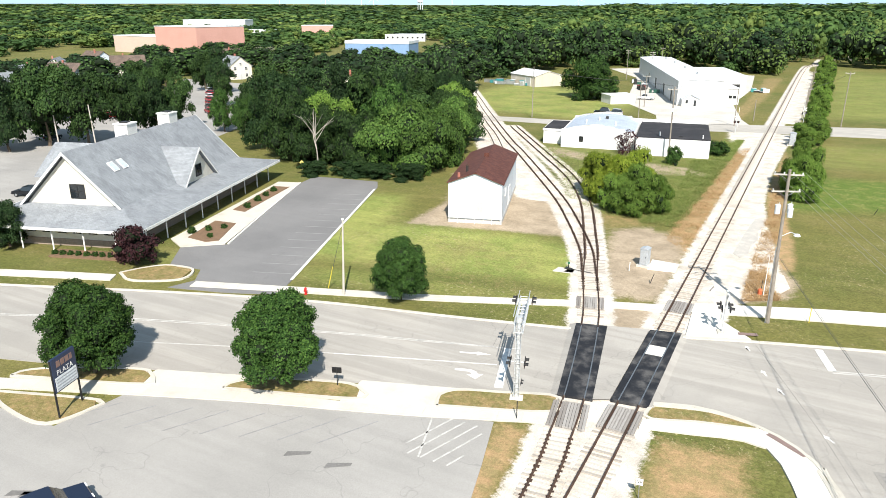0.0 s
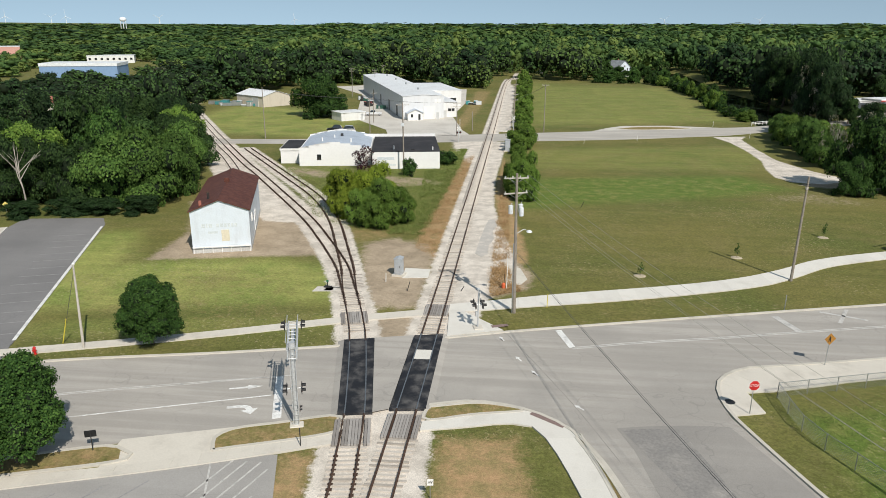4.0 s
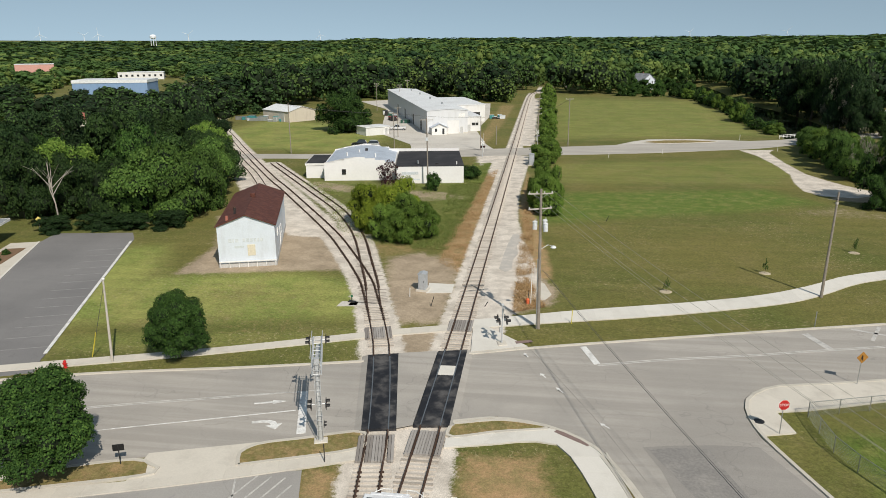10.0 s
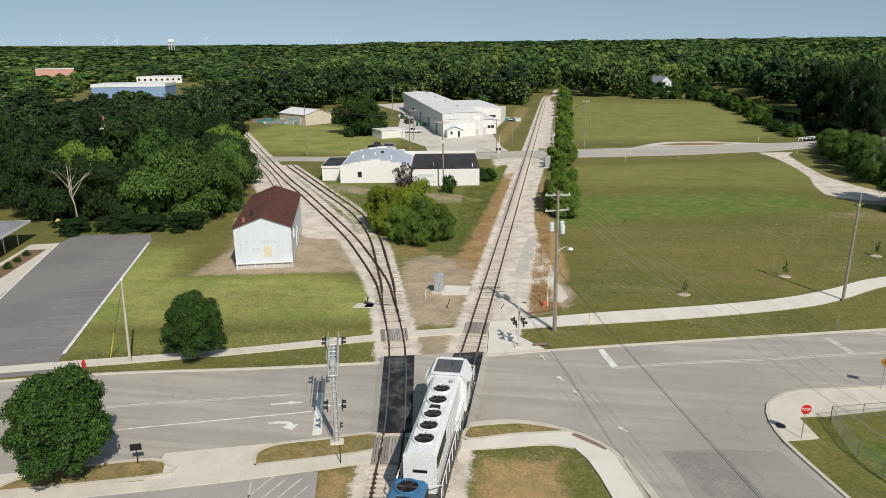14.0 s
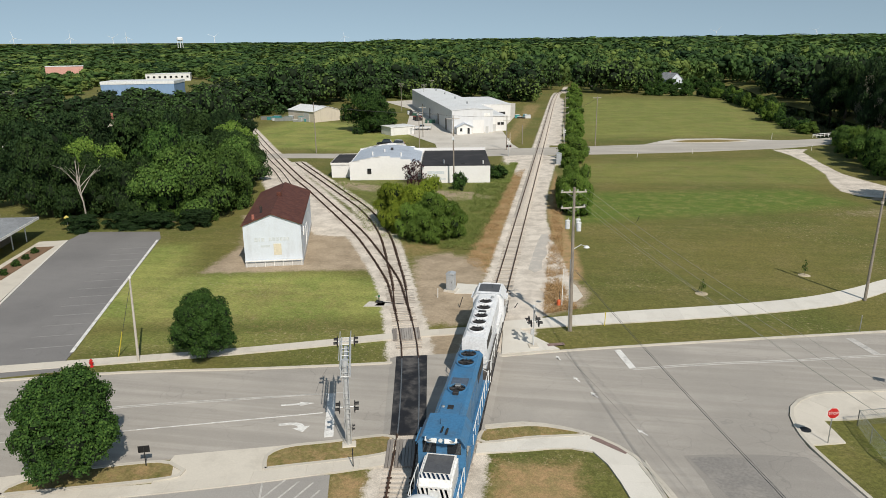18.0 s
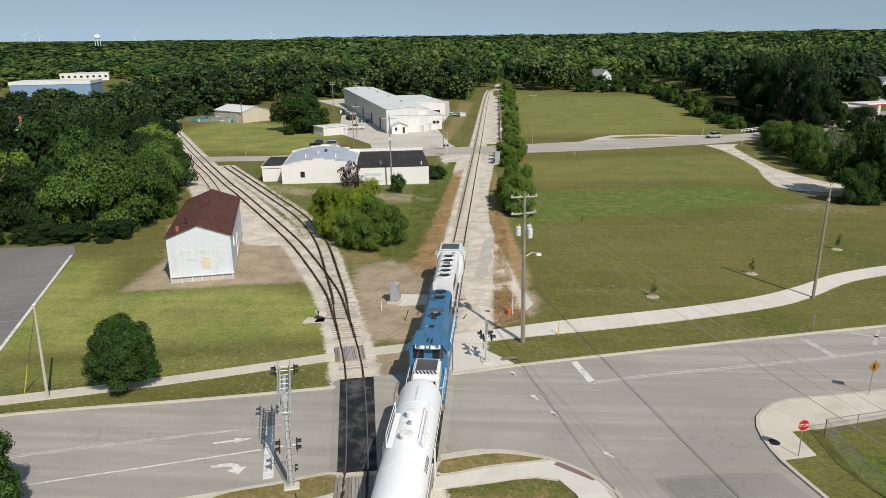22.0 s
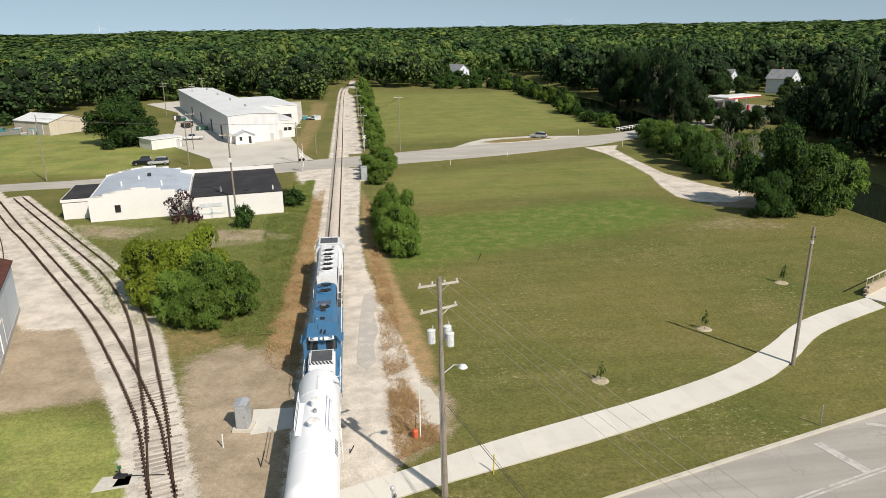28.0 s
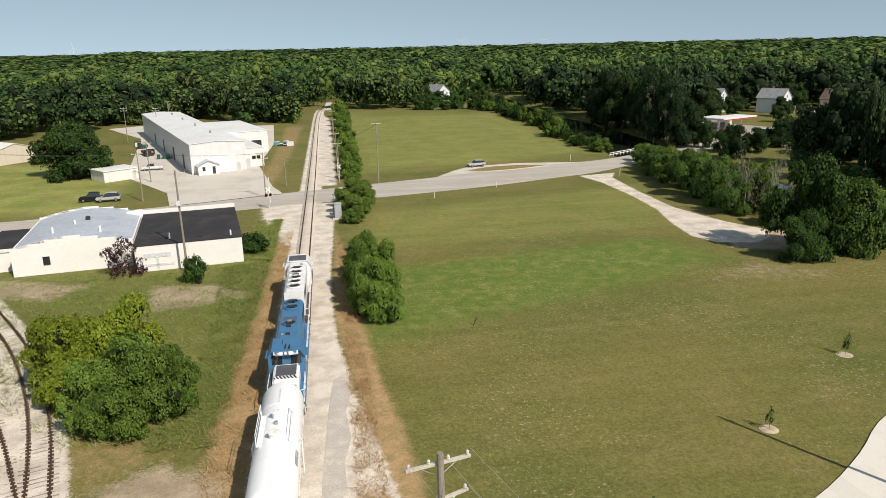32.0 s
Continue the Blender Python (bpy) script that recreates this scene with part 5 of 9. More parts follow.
slab("crossing_bar", [(-0.70, 4.5), (0.70, 4.55), (0.70, 2.65), (-0.70, 2.6)], 0.1, 0.222, CONC_NEW, "pale concrete patch between the rails", "road patch")
# worn rectangles on the siding crossing
# ramps beside the raised strips
for a, b, c, d in (((-7.75, 5.9), (-5.1, -7.2), (-5.6, -7.4), (-8.3, 5.8)), ((-5.0, 6.6), (-2.5, -6.7), (-1.35, -6.1), (-1.4, 7.6)), ((1.35, 8.2), (1.45, -5.7), (2.0, -5.5), (1.9, 8.3))):
    bm = bmesh.new()
    vs = [bm.verts.new((*a, 0.205)), bm.verts.new((*b, 0.205)), bm.verts.new((*c, 0.04 if a[0] != -5.0 else 0.2)), bm.verts.new((*d, 0.04 if a[0] != -5.0 else 0.2))]
    bm.faces.new(vs)
    bmesh.ops.recalc_face_normals(bm, faces=bm.faces)
    bmesh.ops.solidify(bm, geom=bm.faces[:], thickness=0.03)
    tagged(part("road_ramp", bm, ROAD), "pale asphalt sloping up to the rails", "road", kind="structure")


def timbers(cx, cy, along, width, length, n, gaps=()):
    """Crossing planks laid along the rails."""
    t = thing("timber_crossing", "weathered grey timber planks between the rails at the walk", "crossing", pose(cx, cy, 0, 0, 0, along), "timber crossings")
    w = width / n
    for i in range(n):
        x0 = -width / 2 + i * w
        if any(abs(x0 + w / 2 - g_) < 0.11 for g_ in (-G, G)):
            continue
        part("plank", bx(x0 + 0.012, x0 + w - 0.012, -length / 2, length / 2, 0.02, 0.19 + 0.012 * (i % 3), 0.01), TIMBER, t)
    return t


timbers(-3.45, -9.5, 10, 2.7, 3.4, 12)
timbers(0.02, -8.3, 0, 2.6, 3.2, 12)
timbers(-8.05, 11.4, 15, 2.7, 2.8, 12)
timbers(0, 14.3, 0, 2.5, 2.9, 12)
# switch stand beside the points
STEEL = stained("galvanised_steel", (0.46, 0.47, 0.47), (0.33, 0.33, 0.33), 0.45, 0.8, big=1.5, small=10, local=True)
BLACK = stained("black_paint", (0.012, 0.012, 0.013), (0.03, 0.03, 0.03), 0.5, big=2, small=9, local=True)
DKSTEEL = stained("dark_steel", (0.05, 0.05, 0.052), (0.09, 0.075, 0.06), 0.55, 0.6, big=1.2, small=9, local=True)
s = thing("switch_stand", "dark iron switch stand with its throw rod on a tie", "switch stand", pose(-13.1, 20.0, 0, 0, 0, -10))
part("base", bx(-0.4, 0.4, -0.25, 0.25, -0.05, 0.12, 0.02), DKSTEEL, s)
part("stand", rd((0, 0, 0.1), (0, 0, 0.65), 0.07, 0.05), DKSTEEL, s)
part("target", bx(-0.14, 0.14, -0.015, 0.015, 0.6, 0.85, 0.01), stained("green_sign", (0.03, 0.16, 0.08), (0.02, 0.09, 0.05), 0.5), s, "small green target")
part("throw_rod", rd((0.3, 0, 0.08), (2.9, 0.25, 0.08), 0.03), DKSTEEL, s)
for cx, cy in ((-13.4, 19.4), (-12.2, 19.8)):
    slab("gravel_pad", [(cx - 1.1, cy - 0.9), (cx + 1.1, cy - 0.6), (cx + 1, cy + 0.8), (cx - 0.9, cy + 0.7)], -0.05, 0.012, DIRTROAD, "pale gravel pad round the switch stand", "ground")
# ---------- buildings ----------


def siding_mat(name, col, dark, vertical=False, pitch=0.15, rough=0.6):
    """Painted boards or sheet metal: fine ridges and streaks of dirt."""
    k = Nodes(name, rough)
    k.local()
    z = k.t.nodes.new("ShaderNodeSeparateXYZ")
    k.put(z.inputs[0], k.co)
    if vertical:
        v = k.math('ADD', z.outputs[0], z.outputs[1])
    else:
        v = z.outputs[2]
    saw = k.math('FRACT', k.math('DIVIDE', v, pitch))
    c = k.mix(k.ramp(k.noise(0.6, 5, 0.65, k.scaled((1.5, 1.5, 0.35))), 0.45, 0.75, 0, 0.75), col, dark)
    c = k.value(c, k.noise(5, 3, 0.7), 0.9, 1.08)
    k.bump(saw, 0.35, 0.03)
    return k.done(c)


def shingles(name, a, b, rough=0.9):
    k = Nodes(name, rough, 0, 0.2)
    k.local()
    c = k.mix(k.ramp(k.noise(0.5, 5, 0.6), 0.35, 0.7), a, b)
    br = k.t.nodes.new("ShaderNodeTexBrick")
    br.inputs["Scale"].default_value = 1.0
    br.inputs["Brick Width"].default_value, br.inputs["Row Height"].default_value = 0.33, 0.16
    br.inputs["Mortar Size"].default_value = 0.008
    br.inputs["Color1"].default_value, br.inputs["Color2"].default_value = (0.88, 0.88, 0.88, 1), (1.1, 1.1, 1.1, 1)
    br.inputs["Mortar"].default_value = (0.5, 0.5, 0.5, 1)
    k.put(br.inputs["Vector"], k.co)
    c = k.mix(1.0, c, br.outputs["Color"], 'MULTIPLY')
    c = k.value(c, k.noise(3.0, 4, 0.7), 0.90, 1.10)
    return k.done(c)


WHITE_BOARD = siding_mat("white_clapboard", (0.66, 0.71, 0.77), (0.57, 0.60, 0.64))
WHITE_BLOCK = stained("white_painted_block", (0.77, 0.76, 0.745), (0.66, 0.64, 0.60), 0.75, big=0.25, small=2, amount=0.22, grain=0.03, bump=0.08, local=True)
k = Nodes("rusted_metal_roof", 0.6, 0.15)
k.local()
sx = k.t.nodes.new("ShaderNodeSeparateXYZ")
k.put(sx.inputs[0], k.co)
c = k.mix(k.ramp(k.noise(1.3, 5, 0.7), 0.35, 0.68), (0.085, 0.028, 0.019), (0.15, 0.058, 0.038))
c = k.mix(k.ramp(k.noise(0.5, 5, 0.7, k.scaled((2.5, 0.6, 1))), 0.58, 0.75, 0, 0.4), c, (0.21, 0.12, 0.10))
k.bump(k.math('FRACT', k.math('DIVIDE', sx.outputs[1], 0.62)), 0.4, 0.03)
RUSTROOF = k.done(c)
TARROOF = stained("tar_roof", (0.030, 0.029, 0.032), (0.055, 0.052, 0.054), 0.9, big=0.25, small=3, amount=0.8, local=True)
SILVERROOF = stained("silver_roof", (0.50, 0.55, 0.62), (0.40, 0.44, 0.50), 0.5, 0.2, big=0.3, small=3, amount=0.8, local=True)
WHITEROOF = stained("white_metal_roof", (0.72, 0.73, 0.73), (0.60, 0.60, 0.59), 0.5, 0.0, big=0.12, small=2, amount=0.6, local=True)
GREYWALL = siding_mat("grey_sheet_metal", (0.66, 0.665, 0.67), (0.56, 0.555, 0.545), True, 0.3, 0.5)
WHITEWALL = siding_mat("white_sheet_metal", (0.74, 0.73, 0.71), (0.62, 0.60, 0.57), True, 0.3, 0.5)
TANWALL = siding_mat("tan_sheet_metal", (0.60, 0.535, 0.44), (0.50, 0.44, 0.36), True, 0.3)
CREAM = siding_mat("cream_boards", (0.70, 0.655, 0.56), (0.60, 0.55, 0.46))
TRIM = stained("white_trim", (0.78, 0.77, 0.74), (0.62, 0.60, 0.57), 0.6, big=1, small=6, local=True)
GREYSHINGLE = shingles("grey_shingles", (0.285, 0.30, 0.315), (0.225, 0.235, 0.25))
BROWNSHINGLE = shingles("brown_shingles", (0.17, 0.125, 0.10), (0.12, 0.09, 0.075))
k = Nodes("window_glass", 0.05, 0, 0.8)
GLASS = k.done((0.018, 0.022, 0.026))
DOORGREY = stained("grey_door", (0.50, 0.50, 0.49), (0.4, 0.4, 0.39), 0.5, big=2, local=True)
BLUEWALL = siding_mat("blue_sheet_metal", (0.22, 0.33, 0.50), (0.18, 0.27, 0.42), True, 0.4)
k = Nodes("red_brick", 0.9)
k.local()
BRICK = k.done(k.value(k.mix(k.ramp(k.noise(0.3, 4), 0.3, 0.7), (0.43, 0.175, 0.125), (0.34, 0.13, 0.095)), k.noise(2.5, 3, 0.7), 0.85, 1.15))
RED = stained("red_paint", (0.50, 0.022, 0.02), (0.36, 0.02, 0.02), 0.45, big=2, small=8, local=True)


def window(parent, m, w, h, mat_=None, name="window", bars=1, deep=0.10):
    """A framed window with real panes, facing local -y, at the pose m of its middle."""
    win = new(name)
    win.parent = parent
    win.matrix_basis = m
    fr = bmesh.new()
    t = 0.07
    for x0, x1, z0, z1 in ((-w / 2 - t, -w / 2, -h / 2 - t, h / 2 + t), (w / 2, w / 2 + t, -h / 2 - t, h / 2 + t), (-w / 2, w / 2, h / 2, h / 2 + t), (-w / 2, w / 2, -h / 2 - t, -h / 2)):
        box(fr, x0, x1, -deep, 0.0, z0, z1)
    for i in range(bars):
        x = -w / 2 + w * (i + 1) / (bars + 1)
        box(fr, x - 0.03, x + 0.03, -deep * 0.8, 0, -h / 2, h / 2)
    box(fr, -w / 2, w / 2, -deep * 0.8, 0, -0.03, 0.03)
    part("frame", fr, mat_ or TRIM, win)
    part("pane", bx(-w / 2, w / 2, -deep * 0.35, -0.004, -h / 2, h / 2), GLASS, win)
    return win


def door(parent, m, w, h, mat_, name="door", handle=True):
    d = new(name)
    d.parent = parent
    d.matrix_basis = m
    part("leaf", bx(-w / 2, w / 2, -0.06, -0.003, 0, h, 0.01), mat_, d)
    fr = bmesh.new()
    for x0, x1, z0, z1 in ((-w / 2 - 0.09, -w / 2, 0, h + 0.09), (w / 2, w / 2 + 0.09, 0, h + 0.09), (-w / 2, w / 2, h, h + 0.09)):
        box(fr, x0, x1, -0.09, 0, z0, z1)
    part("frame", fr, TRIM, d)
    if handle:
        part("handle", rd((w * 0.38, -0.09, 1.0), (w * 0.38, -0.09, 1.12), 0.02), STEEL, d)
    return d


def gable_shell(bm, w, l, eave, ridge):
    """Walls of a house with gables at both ends, x across, y along from 0 to l."""
    return section(bm, [(-w / 2, 0), (w / 2, 0), (w / 2, eave), (0, ridge), (-w / 2, eave)], 0, l)


def roof_pair(w, l, eave, ridge, over, mat_, parent, thick=0.12, front=0.25):
    """Two roof sheets with an overhang, and a ridge cap."""
    sl = (ridge - eave) / (w / 2)
    for s in (-1, 1):
        bm = section(bmesh.new(), [(0, ridge + thick), (s * (w / 2 + over), eave - over * sl + thick), (s * (w / 2 + over), eave - over * sl + 0.01), (0, ridge + 0.01)], -front, l + front)
        part("roof_sheet", bm, mat_, parent)
    part("ridge_cap", section(bmesh.new(), [(-0.2, ridge + thick - 0.2 * sl + 0.012), (0, ridge + thick + 0.03), (0.2, ridge + thick - 0.2 * sl + 0.012), (0, ridge + thick - 0.03)], -front, l + front), mat_, parent)


# white goods shed with the rusted roof
shed = thing("goods_shed", "old white clapboard goods shed with a rusted metal roof", "building", pose(-30.2, 31.4, 0, 0, 0, 17.0))
SW, SL, SE, SR = 7.35, 21.5, 5.55, 6.95
part("wall", gable_shell(bmesh.new(), SW, SL, SE, SR), WHITE_BOARD, shed)
roof_pair(SW, SL, SE, SR, 0.22, RUSTROOF, shed)
part("plinth", bx(-SW / 2 - 0.04, SW / 2 + 0.04, -0.05, SL + 0.04, -0.1, 0.55), stained("grey_plinth", (0.50, 0.49, 0.47), (0.33, 0.31, 0.29), 0.9, local=True), shed)
for i in range(7):
    gx = -SW / 2 + 0.15 + i * (SW - 0.3) / 6
    part("guard_post", rd((gx, -0.22, 0), (gx, -0.22, 0.85), 0.05, seg=6), TRIM, shed)
part("guard_beam", bx(-SW / 2, SW / 2, -0.32, -0.12, 0.74, 0.86), TRIM, shed)
part("panel", bx(0.05, 1.05, -0.04, -0.002, 1.5, 3.0), stained("beige_board", (0.66, 0.60, 0.47), (0.56, 0.50, 0.38), 0.7, local=True), shed, "beige boarded-up door")
FADED = stained("faded_letters", (0.56, 0.60, 0.62), (0.70, 0.72, 0.73), 0.8, big=2, small=8, amount=0.9, bump=0, local=True)
for i, (a, b) in enumerate(((-2.35, -1.9), (-1.8, -1.6), (-1.45, -1.05), (-0.5, -0.15), (-0.05, 0.35), (0.45, 0.8), (0.9, 1.25), (1.35, 1.65), (1.75, 2.1))):
    part("letter_bar", bx(a, b, -0.012, -0.002, 3.35, 3.85), FADED, shed, "faded painted lettering")
part("letter_bar", bx(-1.6, -0.4, -0.012, -0.002, 2.55, 2.85), FADED, shed, "faded painted lettering")
part("flue", rd((-1.6, 3.2, SR - 0.8), (-1.6, 3.2, SR + 0.35), 0.16, seg=10), DKSTEEL, shed)
part("flue_cap", lathe(bmesh.new(), [(0.22, 0), (0.02, 0.15)], (-1.6, 3.2, SR + 0.38), 10), RUST, shed)
part("vent", bx(-0.35, 0.35, 11.5, 12.2, SR - 0.05, SR + 0.55, 0.03), RUSTROOF, shed)
part("chimney", rd((-2.4, 0.9, SR - 1.2), (-2.4, 0.9, SR - 0.2), 0.2, seg=8), BRICK, shed)
window(shed, pose(SW / 2, 4.0, 3.6, 0, 0, 90), 0.8, 0.9)
door(shed, pose(SW / 2, 9.5, 0.55, 0, 0, 90), 2.2, 2.5, WHITE_BOARD, "sliding_door")

# white block building with the bowed silver roof
hall = thing("block_hall", "white painted block hall with a bowed silver roof and stepped parapets", "building", pose(-38.3, 91.6, 0, 0, 0, 9.5))
HW, HD = 15.2, 20.5


def arc(w, eave, rise, n=14):
    """The bow of the roof, from left to right."""
    return [(w * i / n, eave + rise * math.sin(math.pi * i / n)) for i in range(n + 1)]


def front_wall(y, th, w=HW):
    """A stepped parapet wall across the hall."""
    prof = [(0, 0), (w, 0)]
    steps = 7
    tops = [3.9, 4.35, 4.75, 5.05, 4.75, 4.35, 3.9]
    pts = []
    for i in range(steps):
        pts += [(w * i / steps, tops[i]), (w * (i + 1) / steps, tops[i])]
    return section(bmesh.new(), [(0, 0), (w, 0)] + pts[::-1], y, y + th)


part("front_wall", front_wall(0, 0.25), WHITE_BLOCK, hall)
part("back_wall", front_wall(HD - 0.25, 0.3), WHITE_BLOCK, hall)
part("side_wall", bx(0, 0.25, 0.25, HD - 0.25, 0, 3.6), WHITE_BLOCK, hall)
part("side_wall", bx(HW - 0.25, HW, 0.25, HD - 0.25, 0, 3.6), WHITE_BLOCK, hall)
ar = arc(HW, 3.55, 1.25)
part("roof", section(bmesh.new(), ar + [(x, z - 0.1) for x, z in ar[::-1]], 0.25, HD - 0.25), SILVERROOF, hall)
for x, y in ((4.5, 5.0), (6.8, 9.0), (10.8, 3.5)):
    part("roof_vent", rd((x, y, 4.4), (x, y, 5.35), 0.16, seg=8), TRIM, hall)
part("roof_vent", bx(8.0, 8.6, 11, 11.6, 4.7, 5.3, 0.03), DKSTEEL, hall)
window(hall, pose(4.2, 0, 1.9), 0.7, 1.0, DKSTEEL)
# the lean-to on the west
leanto = thing("lean_to", "small white block lean-to with a black tar roof", "building", pose(-43.2, 94.2, 0, 0, 0, 9.5))
part("wall", bx(0, 5.0, 0, 12.5, 0, 3.0), WHITE_BLOCK, leanto)
part("roof", bx(-0.1, 5.0, -0.1, 12.6, 3.02, 3.2, 0.03), TARROOF, leanto)
part("fascia", bx(-0.16, -0.104, -0.16, 12.6, 2.8, 3.26), TRIM, leanto)
part("fascia", bx(-0.104, 5.0, -0.16, -0.104, 2.8, 3.26), TRIM, leanto)
# the low building with the tar roof on the east
low = thing("low_building", "low white block building with a flat black tar roof", "building", pose(-22.3, 90.2, 0, 0, 0, 9.5))
part("wall", bx(0, 14.1, 0, 21.5, 0, 3.55), WHITE_BLOCK, low)
part("roof", bx(-0.05, 14.2, -0.05, 21.2, 3.56, 3.7, 0.02), TARROOF, low)
part("parapet", bx(-2.5, 14.2, 21.25, 21.6, 2.5, 4.3), WHITE_BLOCK, low)
part("vent_pipe", rd((4.5, 2.6, 3.6), (4.5, 2.6, 4.5), 0.14, seg=8), TRIM, low)
part("vent_pipe", rd((12.7, 1.5, 3.6), (12.7, 1.5, 4.4), 0.12, seg=8), TRIM, low)
part("roof_hatch", bx(8.2, 8.9, 1.8, 2.4, 3.65, 3.95, 0.02), DKSTEEL, low)
# Solid black block, slightly proud of the wall, in place of an entrance recess.
part("vestibule", bx(-0.2, 0.05, -0.12, 2.2, 0, 2.9), BLACK, low, "black block standing for a recessed entrance")
part("sign_panel", bx(1.1, 4.6, -0.05, -0.003, 1.9, 2.5), FADED, low, "faded grey wall sign")
part("sign_panel", bx(1.4, 4.9, -0.05, -0.003, 0.7, 1.0), FADED, low, "faded grey wall sign")
part("sign_post", bx(2.7, 3.0, -0.05, -0.003, 0.2, 1.9), FADED, low, "faded grey wall sign")

# long white warehouse
wh = thing("warehouse", "long pale metal warehouse with a white roof", "building", pose(-29.3, 173.6, 0, 0, 0, 18.6))
WW, WL, WE = 13.4, 113.0, 7.4
part("wall", section(bmesh.new(), [(0, 0), (WW, 0), (WW, WE), (WW / 2, WE + 0.45), (0, WE)], 0, WL), GREYWALL, wh)
for s in (0, 1):
    part("roof_sheet", section(bmesh.new(), [(WW / 2, WE + 0.6), (-0.2 if s == 0 else WW + 0.2, WE + 0.13), (-0.2 if s == 0 else WW + 0.2, WE + 0.01), (WW / 2, WE + 0.47)], -0.2, WL + 0.2), WHITEROOF, wh)
door(wh, pose(8.6, 0, 0), 3.6, 4.2, WHITEWALL, "roller_door", False)
door(wh, pose(11.4, 0, 0), 1.0, 2.2, DOORGREY)
part("louvre", bx(10.4, 12.4, -0.06, -0.003, 5.2, 6.4), TRIM, wh)
part("porch", section(bmesh.new(), [(1.2, 0), (6.2, 0), (6.2, 2.4), (3.7, 3.5), (1.2, 2.4)], -2.2, -0.01), TRIM, wh, "small white gabled porch")
for a, b in ((3.7, 0.8), (3.7, 6.6)):
    part("porch_roof", section(bmesh.new(), [(a, 3.55), (b, 2.2), (b, 2.34), (a, 3.72)], -2.6, -0.01), SILVERROOF, wh, "grey roof sheet of the porch")
part("porch_window", bx(2.2, 2.9, -2.25, -2.203, 1.0, 2.0), GLASS, wh)
part("porch_window", bx(4.6, 5.3, -2.25, -2.203, 0.2, 2.0), GLASS, wh)
for y in (12, 30, 52, 74):
    door(wh, pose(0, y, 0, 0, 0, -90), 3.2, 3.8, DKSTEEL, "dock_door", False)
part("plinth", bx(-0.05, WW + 0.05, -0.05, WL + 0.05, -0.1, 0.35), CONC, wh)
for y in (20, 45, 70, 95):
    part("roof_vent", rd((WW / 2 + 2, y, WE + 0.3), (WW / 2 + 2, y, WE + 1.2), 0.3, seg=8), STEEL, wh)
annex = thing("warehouse_annex", "white metal warehouse annex with loading doors", "building", pose(-18.1, 182.6, 0, 0, 0, 18.6))
part("wall", bx(0.02, 5.6, 0, 28, 0, 4.8), WHITEWALL, annex)
part("roof", bx(0.02, 5.8, -0.15, 28, 4.81, 5.0, 0.02), WHITEROOF, annex)
part("wall", bx(0.02, 14.0, 28.2, 66, 0, 6.2), WHITEWALL, annex)
part("roof", bx(0.02, 14.2, 28.05, 66.2, 6.21, 6.45, 0.02), WHITEROOF, annex)
door(annex, pose(10.5, 28.2, 0), 3.0, 3.6, DKSTEEL, "dock_door", False)
door(annex, pose(1.4, 0, 0), 1.2, 2.2, DOORGREY)
for x in (3.0, 4.2):
    window(annex, pose(x, 0, 2.4), 0.8, 0.7, DKSTEEL)
# small sheds of the yard
office = thing("yard_office", "small white flat-roofed yard office", "building", pose(-44.9, 170.0, 0, 0, 0, 40))
part("wall", bx(-4.0, 4.4, 0, 7.0, 0, 2.5), WHITEWALL, office)
part("roof", bx(-4.2, 4.6, -0.2, 7.2, 2.51, 2.7, 0.02), WHITEROOF, office)
door(office, pose(3.2, 0, 0), 0.9, 2.0, DOORGREY)
tan = thing("tan_shed", "tan metal storage shed with a white gabled roof", "building", pose(-83.0, 209.0, 0, 0, 0, 54.0))
TW, TL = 12.0, 17.5
part("wall", gable_shell(bmesh.new(), TW, TL, 3.9, 5.6), TANWALL, tan)
roof_pair(TW, TL, 3.9, 5.6, 0.3, WHITEROOF, tan)
door(tan, pose(-TW / 2, 5, 0, 0, 0, -90), 3.4, 3.2, DOORGREY, "sliding_door", False)
# ---------- the old station ----------


